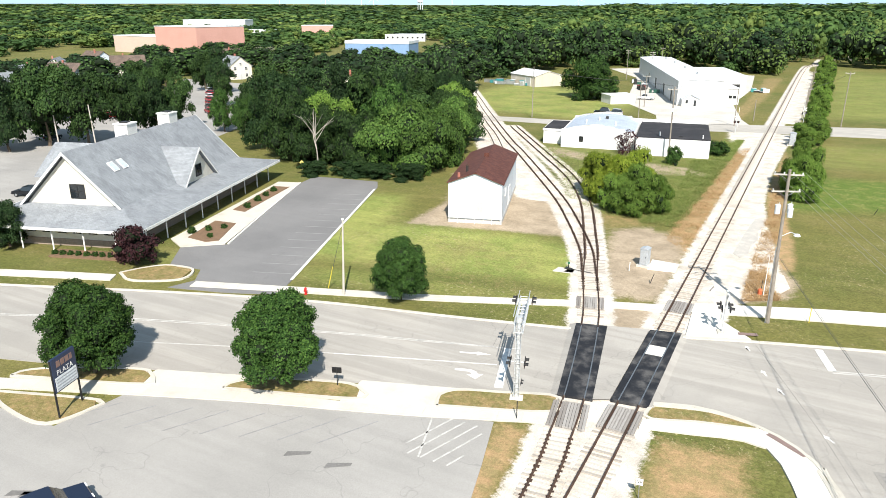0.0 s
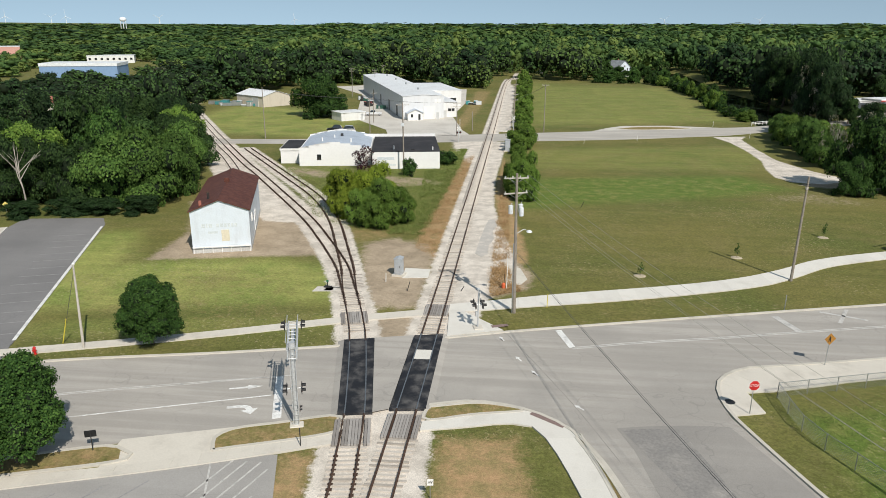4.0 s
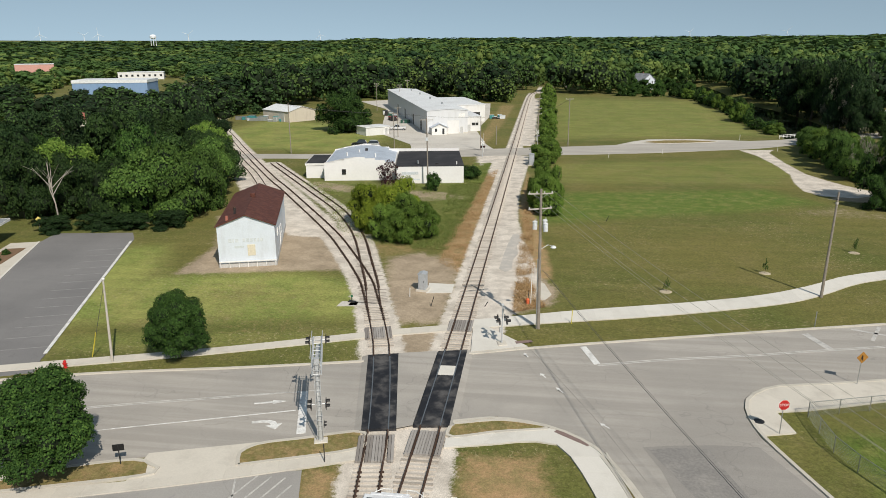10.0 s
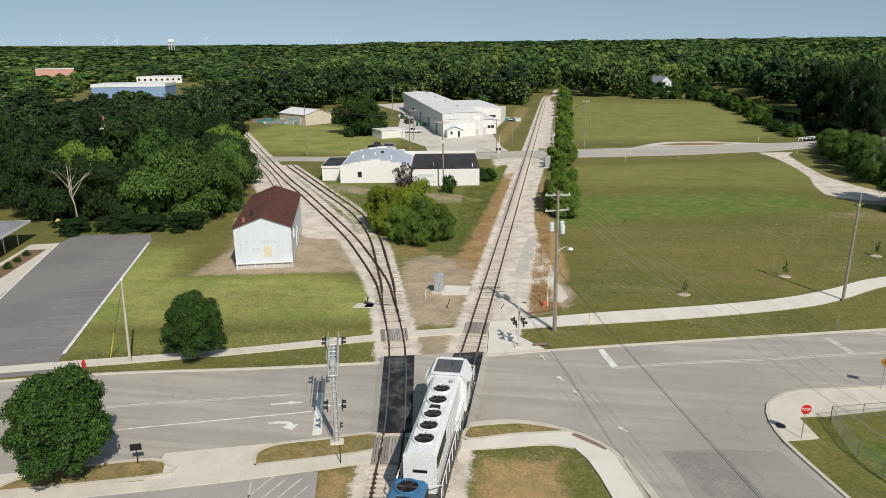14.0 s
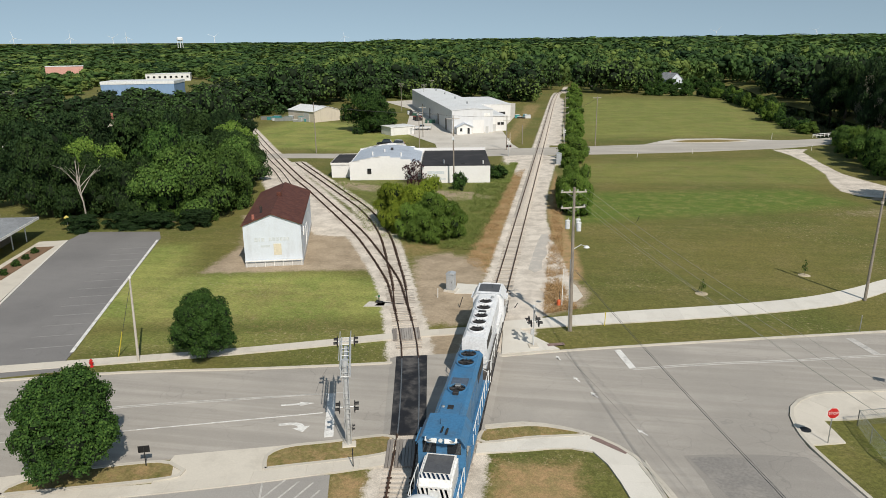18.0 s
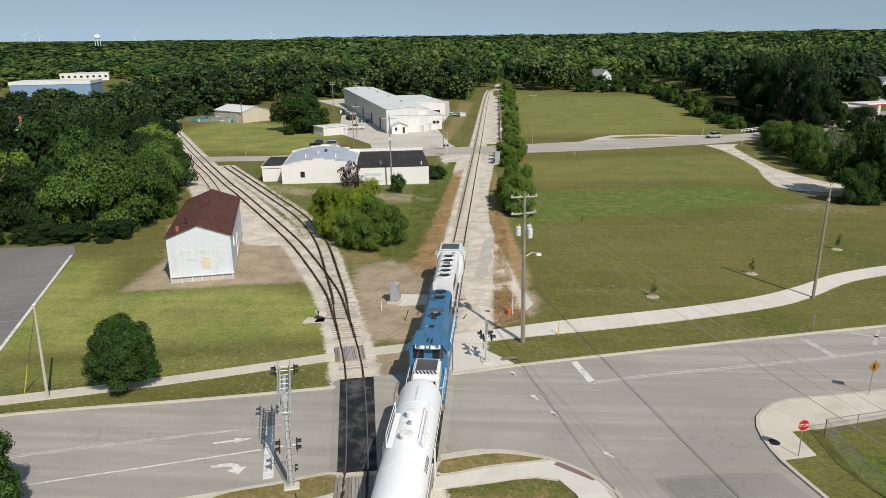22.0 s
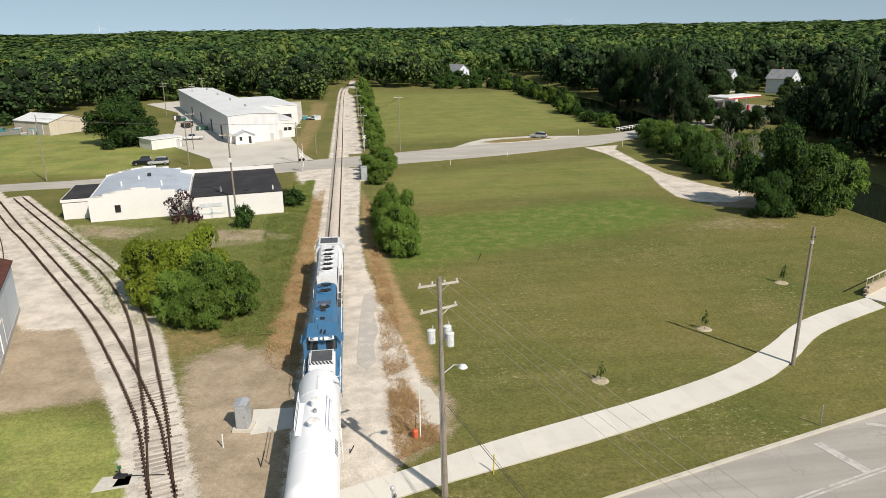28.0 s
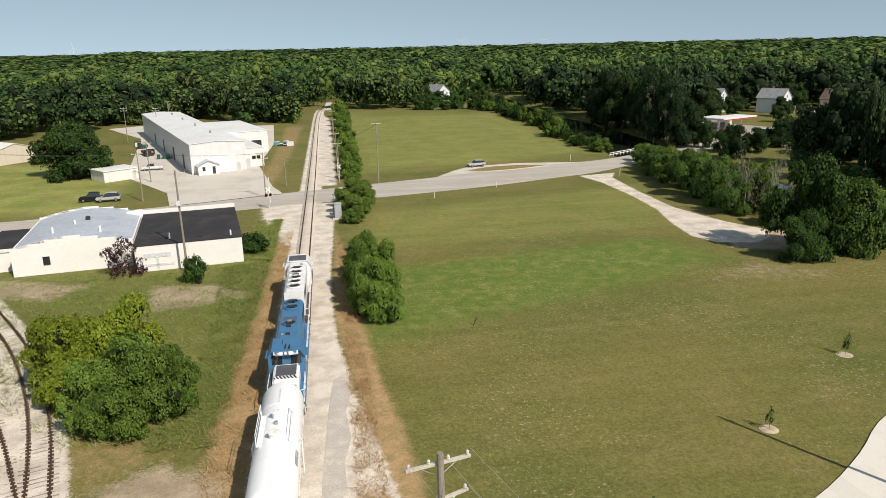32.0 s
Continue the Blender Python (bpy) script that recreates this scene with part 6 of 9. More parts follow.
def old_station():
    """Local x runs across the front, from the car park side; y runs back along the building."""
    # a right-handed frame: x to the east along the front, y back
    ang = math.degrees(math.atan2(0.307, 0.952))
    st = thing("station", "old station with steep grey shingle roof and cream gables", "building", pose(-58.9, 0.1, 0, 0, 0, ang))
    W, L, ZE, ZB, ZR = 23.8, 43.0, 3.0, 4.5, 11.2
    xc, half = -11.9, 6.7
    g0, g1 = 5.4, 37.0
    # walls under the eaves
    wall = stained("station_brick", (0.30, 0.235, 0.185), (0.22, 0.17, 0.14), 0.85, big=0.6, small=5, local=True)
    part("wall", bx(-W + 3.3, -3.3, 2.6, L - 2.6, 0.0, 3.6), CREAM, st)
    part("base_course", bx(-W + 3.2, -3.2, 2.5, L - 2.5, 0.0, 0.9), wall, st, "brown brick base course")
    # the skirt roof: flared, shallow, all round
    def ring(xa, xb, ya, yb, z):
        return [(xa, ya, z), (xb, ya, z), (xb, yb, z), (xa, yb, z)]
    lo, hi = ring(-W, 0, 0, L, ZE), ring(xc - half, xc + half, g0, g1, ZB)
    names = ("roof_front", "roof_east", "roof_back", "roof_west")
    for i in range(4):
        j = (i + 1) % 4
        bm = bmesh.new()
        vs = [bm.verts.new(p) for p in (lo[i], lo[j], hi[j], hi[i])]
        ws = [bm.verts.new((p[0], p[1], p[2] - 0.16)) for p in (lo[i], lo[j], hi[j], hi[i])]
        bm.faces.new(vs)
        bm.faces.new(ws[::-1])
        for k_ in range(4):
            bm.faces.new((vs[k_], ws[k_], ws[(k_ + 1) % 4], vs[(k_ + 1) % 4]))
        bmesh.ops.recalc_face_normals(bm, faces=bm.faces)
        part("skirt_roof", bm, GREYSHINGLE, st)
    # fascia boards
    for a, b, c, d in ((-W, 0, -0.06, 0), (-W, 0, L, L + 0.06), (-W - 0.06, -W, 0, L), (0, 0.06, 0, L)):
        part("fascia", bx(a, b, c, d, ZE - 0.3, ZE + 0.04), TRIM, st)
    # the steep roof with gables at both ends
    for s in (-1, 1):
        bm = section(bmesh.new(), [(xc, ZR), (xc + s * (half + 0.25), ZB - 0.1), (xc + s * (half + 0.25), ZB - 0.26), (xc, ZR - 0.18)], g0 - 0.7, g1 + 0.7)
        part("roof_sheet", bm, GREYSHINGLE, st)
    for y in (g0, g1 - 0.2):
        part("gable", section(bmesh.new(), [(xc - half, ZB - 0.3), (xc + half, ZB - 0.3), (xc, ZR - 0.45)], y, y + 0.2), CREAM, st, "cream boarded gable")
    for y in (g0 - 0.76, g1 + 0.7):
        for s in (-1, 1):
            part("bargeboard", section(bmesh.new(), [(xc, ZR + 0.02), (xc + s * (half + 0.3), ZB - 0.1), (xc + s * (half + 0.3), ZB - 0.45), (xc, ZR - 0.4)], y, y + 0.06), TRIM, st)
    window(st, pose(xc + 0.9, g0, 6.2), 1.9, 1.7, DKSTEEL)
    # dormer facing the car park
    dy, dh, dx = 22.5, 4.6, xc + half + 1.2
    zf = ZB - 0.35
    for s in (-1, 1):
        part("dormer_roof", section(bmesh.new(), [(dy, zf + dh + 0.1), (dy + s * (dh + 0.5), zf - 0.3), (dy + s * (dh + 0.5), zf - 0.45), (dy, zf + dh - 0.08)], xc + 1.4, dx + 0.55, 'x'), GREYSHINGLE, st)
        part("bargeboard", section(bmesh.new(), [(dy, zf + dh + 0.12), (dy + s * (dh + 0.5), zf - 0.28), (dy + s * (dh + 0.5), zf - 0.6), (dy, zf + dh - 0.25)], dx + 0.55, dx + 0.61, 'x'), TRIM, st)
    part("dormer_wall", section(bmesh.new(), [(dy - dh, zf - 0.25), (dy + dh, zf - 0.25), (dy, zf + dh - 0.2)], dx - 0.2, dx, 'x'), CREAM, st)
    window(st, pose(dx, dy, zf + 1.4, 0, 0, 90), 1.5, 1.6, DKSTEEL)
    # chimneys and skylights
    for y in (19.5, 30.5):
        ch = new("chimney")
        ch.parent = st
        ch.matrix_basis = pose(xc - 0.8, y, 0)
        part("stack", bx(-1.0, 1.0, -1.2, 1.2, 8.6, 12.4, 0.03), stained("white_stucco", (0.74, 0.72, 0.68), (0.6, 0.58, 0.54), 0.85, local=True), ch)
        part("cap", bx(-1.1, 1.1, -1.3, 1.3, 12.4, 12.6, 0.03), TRIM, ch)
        part("flue", bx(-0.5, 0.5, -0.6, 0.6, 12.6, 12.75), DKSTEEL, ch)
    for y in (10.2, 12.2):
        sl = (ZR - ZB) / half
        k_ = new("skylight")
        k_.parent = st
        k_.matrix_basis = pose(xc + 2.9, y, ZR - 2.9 * sl + 0.09, 0, math.degrees(math.atan(sl)), 0)
        part("curb", bx(-0.75, 0.75, -0.55, 0.55, -0.05, 0.1), TRIM, k_)
        part("pane", bx(-0.65, 0.65, -0.45, 0.45, 0.1, 0.12), stained("skylight_glass", (0.5, 0.55, 0.58), (0.4, 0.45, 0.5), 0.15), k_)
    # doors and windows in the shade
    for i in range(7):
        window(st, pose(-5.6 - 2.1 * i, 2.6, 2.1), 1.0, 0.8, DKSTEEL)
    for i in range(10):
        window(st, pose(-3.3, 6 + i * 3.2, 2.0, 0, 0, 90), 1.3, 1.5, TRIM)
    for y in (16, 30):
        door(st, pose(-3.3, y + 1.6, 0, 0, 0, 90), 1.1, 2.2, DKSTEEL)
    for i in range(9):
        part("eave_post", rd((-0.9, 3 + i * 4.6, 0), (-0.9, 3 + i * 4.6, 3.02), 0.09, seg=6), TRIM, st)
    for i in range(5):
        part("eave_post", rd((-3.5 - i * 4.2, 0.7, 0), (-3.5 - i * 4.2, 0.7, 3.02), 0.09, seg=6), TRIM, st)
    # the small hipped wing behind
    part("wing_wall", bx(-W - 7, -W + 3.3, 24, 34, 0, 3.4), CREAM, st)
    part("wing_roof", section(bmesh.new(), [(23, 3.2), (29, 7.6), (35, 3.2)], -W - 8, -W + 6, 'x'), GREYSHINGLE, st)
    return st


old_station()
MULCH = stained("brown_mulch", (0.20, 0.125, 0.075), (0.13, 0.085, 0.055), 0.95, big=1.5, small=7)
slab("planting_bed", [(-60.0, -1.9), (-68.6, -4.9), (-69.9, -2.6), (-61.4, 0.2)], -0.05, 0.16, MULCH, "brown mulch bed along the station front", "flower bed")
for i in range(9):
    tree("small", -60.8 - i * 0.98, -1.35 - i * 0.33, 0.8, 0.7, "low clipped green shrub in mulch", 0.0, "shrub", "station shrubs", name="shrub")
slab("station_walk", [(-61.2, 6.7), (-57.8, 5.0), (-53.6, 8.3), (-59.3, 22.0), (-66.1, 38.9), (-69.8, 37.6)], -0.05, 0.13, CONC, "pale concrete walk beside the station", "pavement")
for o, lab in (([(-59.6, 8.0), (-56.2, 7.7), (-55.2, 8.9), (-58.6, 15.6), (-62.0, 15.2)], "brown mulch bed beside the station walk"), ([(-61.6, 20.6), (-63.9, 20.6), (-68.2, 34.6), (-65.6, 35.4)], "grass and mulch bed beside the station walk")):
    slab("planting_bed", o, 0.0, 0.19, MULCH, lab, "flower bed")
for x, y, r in ((-60.5, 9.6, 1.2), (-59.4, 11.5, 1.0), (-58.4, 13.2, 0.9), (-62.8, 22.4, 1.1), (-64, 26, 1.2), (-65, 29, 1.0), (-66, 32, 1.1), (-57.2, 9.4, 0.8)):
    tree("small", x, y, r, r * 0.9, "low garden shrub beside the station walk", 0.0, "shrub", "garden shrubs", name="shrub")
# kerb of the green corner and the car park's painted edge
tagged(part("kerb", ribbon(bmesh.new(), beside(resample([(-53.3, 8.6), (-59.5, 23), (-66.1, 38.9)], 1), -0.14), beside(resample([(-53.3, 8.6), (-59.5, 23), (-66.1, 38.9)], 1), 0.14), 0, 0.17), CONC_NEW), "white concrete kerb beside the car park", "kerb", kind="structure")
verge([(-56.6, -4.6), (-53.5, -5.6), (-49.2, -3.0), (-50.3, -0.1), (-53.8, -0.4), (-55.5, -2.2)], "kerbed grass corner by the station drive")

# ---------- the train ----------
LOCO_WHITE = stained("loco_white", (0.72, 0.735, 0.755), (0.55, 0.54, 0.53), 0.42, big=0.9, small=6, amount=0.4, local=True, spec=0.5)
LOCO_BLUE = stained("loco_blue", (0.050, 0.175, 0.335), (0.070, 0.14, 0.225), 0.42, big=0.9, small=6, amount=0.6, local=True, spec=0.5)
NAVY = stained("navy_stripe", (0.018, 0.045, 0.10), (0.03, 0.05, 0.09), 0.5, local=True)
SOOT = stained("sooty_roof", (0.085, 0.12, 0.17), (0.05, 0.05, 0.055), 0.7, big=1.2, small=6, local=True)
ROOFGREY = stained("cab_roof_grey", (0.085, 0.09, 0.10), (0.14, 0.14, 0.14), 0.6, big=1.2, small=6, local=True)
FRAME_GREY = stained("underframe", (0.075, 0.07, 0.066), (0.11, 0.095, 0.08), 0.8, big=1, small=7, local=True)
RAILWHITE = stained("white_handrail", (0.78, 0.78, 0.76), (0.6, 0.58, 0.55), 0.5, big=2, local=True)
TANKWHITE = stained("tank_white", (0.86, 0.87, 0.89), (0.76, 0.75, 0.74), 0.45, big=0.35, small=3, grain=0.02, amount=0.22, local=True, spec=0.45)
OXIDE = stained("oxide_brown", (0.155, 0.062, 0.046), (0.11, 0.05, 0.04), 0.8, big=0.9, small=6, local=True)
LOAD = stained("pale_pink_load", (0.80, 0.60, 0.50), (0.70, 0.52, 0.43), 0.95, big=0.9, small=4, bump=0.4, local=True)
k = Nodes("headlight_lens", 0.1, 0, 0.8)
LENS = k.done((0.75, 0.76, 0.74))
WHEELSETS = []


def wheelset(parent, y):
    ws = new("wheelset")
    ws.parent = parent
    ws.matrix_basis = pose(0, y, 0.75)
    part("axle", rd((-0.9, 0, 0), (0.9, 0, 0), 0.09), FRAME_GREY, ws)
    for s in (-1, 1):
        part("wheel", lathe(bmesh.new(), [(0.12, s * 0.66), (0.54, s * 0.66), (0.54, s * 0.685), (0.51, s * 0.70), (0.50, s * 0.80), (0.14, s * 0.80)][::s], (0, 0, 0), 20, 'x'), DKSTEEL, ws)
    WHEELSETS.append((ws, y))
    return ws


def truck(parent, y, base=2.7):
    """A bogie: side frames, bolster, springs and two wheelsets."""
    for s in (-1, 1):
        part("side_frame", section(bmesh.new(), [(y - base / 2 - 0.4, 0.62), (y - base / 2 + 0.3, 0.42), (y + base / 2 - 0.3, 0.42), (y + base / 2 + 0.4, 0.62), (y + base / 2 + 0.4, 0.95), (y - base / 2 - 0.4, 0.95)], s * 1.02 - 0.09, s * 1.02 + 0.09, 'x'), FRAME_GREY, parent)
    part("bolster", bx(-1.0, 1.0, y - 0.3, y + 0.3, 0.55, 1.1), FRAME_GREY, parent)
    for d in (-base / 2, base / 2):
        wheelset(parent, y + d)


def coupler(parent, y, s):
    part("coupler", bx(-0.13, 0.13, min(y, y + s * 0.42), max(y, y + s * 0.42), 0.95, 1.25, 0.03), FRAME_GREY, parent)


def fan(parent, y, r, mat_, z=4.42, x=0.0):
    """A roof fan: a ring, a dark well, blades and a hub."""
    f = new("radiator_fan")
    f.parent = parent
    f.matrix_basis = pose(x, y, z)
    bm = bmesh.new()
    seg = 20
    prof = [(r, 0), (r, 0.13), (r * 0.9, 0.15), (r * 0.84, 0.12), (r * 0.84, 0.0)]
    rings = [[bm.verts.new((a * math.cos(2 * math.pi * i / seg), a * math.sin(2 * math.pi * i / seg), h)) for i in range(seg)] for a, h in prof]
    for r0, r1 in zip(rings, rings[1:]):
        for i in range(seg):
            bm.faces.new((r0[i], r0[(i + 1) % seg], r1[(i + 1) % seg], r1[i]))
    part("ring", bm, mat_, f)
    part("well", lathe(bmesh.new(), [(r * 0.84, 0.005), (r * 0.84, 0.02)], (0, 0, 0), seg), BLACK, f)
    for i in range(6):
        a = i * math.pi / 3
        part("blade", rd((r * 0.2 * math.cos(a), r * 0.2 * math.sin(a), 0.05), (r * 0.8 * math.cos(a), r * 0.8 * math.sin(a), 0.06), 0.05, 0.07, 4), DKSTEEL, f)
    part("hub", rd((0, 0, 0.03), (0, 0, 0.11), r * 0.22, seg=10), DKSTEEL, f)
    gr = bmesh.new()
    for i in range(4):
        a = i * math.pi / 4
        rod(gr, (-r * 0.88 * math.cos(a), -r * 0.88 * math.sin(a), 0.125), (r * 0.88 * math.cos(a), r * 0.88 * math.sin(a), 0.125), 0.018, seg=4)
    part("guard", gr, DKSTEEL, f)


def handrail(parent, x, y0, y1, n, mat_, z0=1.62, h=1.05):
    bm = bmesh.new()
    rod(bm, (x, y0, z0 + h), (x, y1, z0 + h), 0.03, seg=6)
    part("handrail", bm, mat_, parent)
    for i in range(n + 1):
        y = y0 + (y1 - y0) * i / n
        part("stanchion", rd((x, y, z0), (x, y, z0 + h), 0.025, seg=6), mat_, parent)


def end_rail(parent, y, s, mat_):
    """The bent handrail over a platform's end."""
    for x in (-1, 1):
        part("end_handrail", tube(bmesh.new(), [(x * 1.42, y - s * 0.9, 2.6), (x * 1.42, y - s * 0.3, 2.5), (x * 1.0, y, 2.55), (x * 0.45, y, 2.55), (x * 0.45, y, 1.65)], 0.032), mat_, parent)
        part("grab_post", rd((x * 1.42, y, 0.7), (x * 1.42, y, 2.5), 0.032, seg=6), mat_, parent)


def loco(name, label, body, rails, nose, wide_nose, fans, roof):
    """A four-axle road switcher, nose towards +y, its middle at y = 0 and the rail head at z = 0.2."""
    t = thing(name, label, "locomotive")
    part("frame", bx(-1.52, 1.52, -8.7, 8.7, 1.32, 1.6, 0.03), body if wide_nose else FRAME_GREY, t)
    for s in (-1, 1):
        part("pilot", section(bmesh.new(), [(s * 8.7, 1.32), (s * 8.7, 0.45), (s * 8.45, 0.45), (s * 8.3, 1.32)], -1.4, 1.4, 'x'), FRAME_GREY, t)
        coupler(t, s * 8.7, s)
        end_rail(t, s * 8.62, s, rails)
        truck(t, s * 5.0)
        for x in (-1, 1):
            st = bmesh.new()
            for z in (0.55, 0.9, 1.25):
                box(st, min(x * 1.1, x * 1.5), max(x * 1.1, x * 1.5), s * 8.0 - 0.22, s * 8.0 + 0.22, z, z + 0.04)
            part("steps", st, FRAME_GREY, t)
    part("fuel_tank", section(bmesh.new(), [(-1.3, 0.75), (-0.9, 0.42), (0.9, 0.42), (1.3, 0.75), (1.3, 1.3), (-1.3, 1.3)], -2.3, 2.3), FRAME_GREY, t)
    # the long hood with chamfered shoulders
    def hood(w, top, y0, y1, mat_, nm, cham=0.28):
        return part(nm, section(bmesh.new(), [(-w, 1.6), (w, 1.6), (w, top - cham), (w - cham * 1.1, top), (-w + cham * 1.1, top), (-w, top - cham)], y0, y1), mat_, t)
    hood(1.04, 4.4, -8.0, -1.2, body, "long_hood", 0.24)
    hood(1.06, 4.43, -1.2, 2.5, body, "equipment_hood", 0.22)
    part("blower_duct", bx(1.05, 1.36, -0.6, 2.4, 1.62, 2.6, 0.05), body, t)
    for i in range(9):
        y = -7.4 + i * 0.72
        for s in (-1, 1):
            part("hood_door", bx(min(s * 1.045, s * 1.07), max(s * 1.045, s * 1.07), y, y + 0.62, 1.8, 3.7), body, t)
    for s in (-1, 1):
        part("radiator_grille", bx(min(s * 1.05, s * 1.085), max(s * 1.05, s * 1.085), -7.8, -4.6, 3.3, 4.05), DKSTEEL, t)
    for y, r in fans:
        fan(t, y, r, body if not roof else roof, 4.42)
    part("exhaust", bx(-0.35, 0.35, -2.62, -2.24, 4.38, 4.56, 0.03) if not wide_nose else bx(-0.2, 0.2, -0.9, -0.5, 4.38, 4.65, 0.03), DKSTEEL, t)
    # the cab
    cab = new("cab")
    cab.parent = t
    yb, yf = 2.5, 4.95
    part("cab_body", section(bmesh.new(), [(-1.5, 1.6), (1.5, 1.6), (1.5, 3.95), (1.12, 4.48), (-1.12, 4.48), (-1.5, 3.95)], yb, yf), body, cab)
    part("cab_roof", section(bmesh.new(), [(-1.56, 3.93), (-1.16, 4.52), (1.16, 4.52), (1.56, 3.93), (1.56, 3.99), (1.18, 4.60), (-1.18, 4.60), (-1.56, 3.99)], yb - 0.1, yf + 0.25), body, cab)
    part("roof_panel", bx(-1.0, 1.0, yb + 0.2, yf - 0.1, 4.58, 4.63), ROOFGREY if not wide_nose else body, cab)
    for s in (-1, 1):
        part("side_window", bx(min(s * 1.49, s * 1.52), max(s * 1.49, s * 1.52), yb + 0.55, yf - 0.35, 2.95, 3.75), GLASS, cab)
        part("windshield", bx(min(s * 0.35, s * 1.2), max(s * 0.35, s * 1.2), yf + 0.0, yf + 0.03, 3.3, 4.1), GLASS, cab)
        part("sunshade", bx(min(s * 1.5, s * 1.75), max(s * 1.5, s * 1.75), yb + 0.5, yf - 0.3, 3.8, 3.84), body, cab)
    # headlights over the windshield
    part("headlight_box", bx(-0.9, 0.9, yf + 0.2, yf + 0.42, 4.2, 4.62, 0.04), body, cab)
    if not wide_nose:
        for x in (-0.22, 0.22):
            part("headlight", rd((x, yf + 0.4, 4.42), (x, yf + 0.46, 4.42), 0.15, seg=12), LENS, cab)
    if wide_nose:
        part("headlight", rd((0, yf + 0.41, 4.45), (0, yf + 0.47, 4.45), 0.13, seg=12), LENS, cab)
        for x, a in ((-0.62, 14), (0.62, -14)):
            nb = part("number_board", bx(-0.40, 0.40, -0.04, 0.05, -0.15, 0.15, 0.04), LENS, cab, "pale glazed number board")
            nb.matrix_basis = pose(x, yf + 0.40, 4.44, 24, 0, a)
            part("number_bar", bx(x - 0.2, x + 0.2, yf + 0.46, yf + 0.475, 4.39, 4.47), STEEL, cab)
        part("horn", tube(bmesh.new(), [(-0.3, yf - 0.5, 4.75), (-0.3, yf + 0.1, 4.75)], 0.07), DKSTEEL, cab)
        part("horn", tube(bmesh.new(), [(0.0, yf - 0.6, 4.8), (0.0, yf + 0.0, 4.8)], 0.06), DKSTEEL, cab)
    # the nose
    nw = 1.05 if wide_nose else 0.95
    ntop = 3.25
    ns = section(bmesh.new(), [(yf, 1.6), (7.75, 1.6), (7.75, ntop - 0.45), (7.45, ntop - 0.1), (yf, ntop)], -nw, nw, 'x')
    bmesh.ops.bevel(ns, geom=[e for e in ns.edges if abs(e.verts[0].co.x - e.verts[1].co.x) < 0.01 and max(e.verts[0].co.z, e.verts[1].co.z) > 2], offset=0.12, segments=2, affect='EDGES')
    part("nose", ns, nose, t)
    if wide_nose:
        part("nose_panel", section(bmesh.new(), [(yf + 0.15, ntop + 0.005), (6.9, ntop - 0.058), (6.9, ntop - 0.03), (yf + 0.15, ntop + 0.03)], -0.82, 0.82, 'x'), ROOFGREY, t, "grey anti-glare panel")
        for i in range(7):
            x = -0.92 + i * 0.28
            bm = bmesh.new()
            vs = [bm.verts.new(p) for p in ((x, 7.47, ntop - 0.085), (x + 0.13, 7.47, ntop - 0.085), (x + 0.36, 7.0, ntop - 0.03), (x + 0.23, 7.0, ntop - 0.03))]
            if x + 0.36 > 1.0:
                for v in vs:
                    v.co.x = min(v.co.x, 0.97)
            bm.faces.new(vs)
            bmesh.ops.solidify(bm, geom=bm.faces[:], thickness=-0.012)
            part("nose_stripe", bm, NAVY, t, "dark blue warning stripe")
        for i in range(7):
            x = -0.95 + i * 0.28
            bm = bmesh.new()
            vs = [bm.verts.new(p) for p in ((x, 7.765, 1.9), (x + 0.13, 7.765, 1.9), (min(x + 0.33, 1.0), 7.765, 2.7), (min(x + 0.2, 1.0), 7.765, 2.7))]
            bm.faces.new(vs[::-1])
            bmesh.ops.solidify(bm, geom=bm.faces[:], thickness=0.012)
            part("nose_stripe", bm, NAVY, t, "dark blue warning stripe")
    part("nose_door", bx(-0.35, 0.35, 7.74, 7.78, 1.65, 2.6, 0.01), nose, t)
    part("bell", lathe(bmesh.new(), [(0.16, 0), (0.12, 0.14), (0.05, 0.2)], (0.5, 1.4, 4.45), 10), STEEL, t)
    part("antenna", rd((0.3, yf - 1.2, 4.6), (0.3, yf - 1.2, 5.0), 0.02, seg=5), DKSTEEL, t)
    for x in (-1.44, 1.44):
        handrail(t, x, -8.2, 2.3, 8, rails)
        handrail(t, x, 5.3, 7.6, 2, rails)
    return t


loco_1 = loco("locomotive", "white and grey diesel locomotive with roof fans, leading the train", LOCO_WHITE, RAILWHITE, LOCO_WHITE, False, [(0.25, 0.70), (-1.4, 0.74), (-3.4, 0.70), (-4.9, 0.70), (-6.5, 0.74)], None)
part("number_bars", bx(-0.45, 0.45, -8.02, -8.0, 3.0, 3.2), BLACK, loco_1, "dark number marking")
loco_2 = loco("locomotive", "blue diesel locomotive running nose backwards, with striped white nose", LOCO_BLUE, RAILWHITE, RAILWHITE, True, [(-1.4, 0.68), (-5.7, 0.72), (-7.2, 0.72)], LOCO_BLUE)
part("soot_panel", bx(-0.6, 0.6, -3.2, 0.9, 4.405, 4.42), SOOT, loco_2, "sooty roof round the exhaust")
part("dynamic_hatch", bx(-0.66, 0.66, 0.6, 2.35, 4.43, 4.56, 0.03), LOCO_BLUE, loco_2)
part("hatch_lid", bx(-0.2, 0.2, 1.2, 1.7, 4.56, 4.62, 0.02), DKSTEEL, loco_2)
part("exhaust", bx(-0.2, 0.2, -1.95, -1.6, 4.38, 4.62, 0.02), STEEL, loco_2)


STENCIL = stained("faded_stencil", (0.30, 0.31, 0.33), (0.45, 0.46, 0.47), 0.6, local=True)


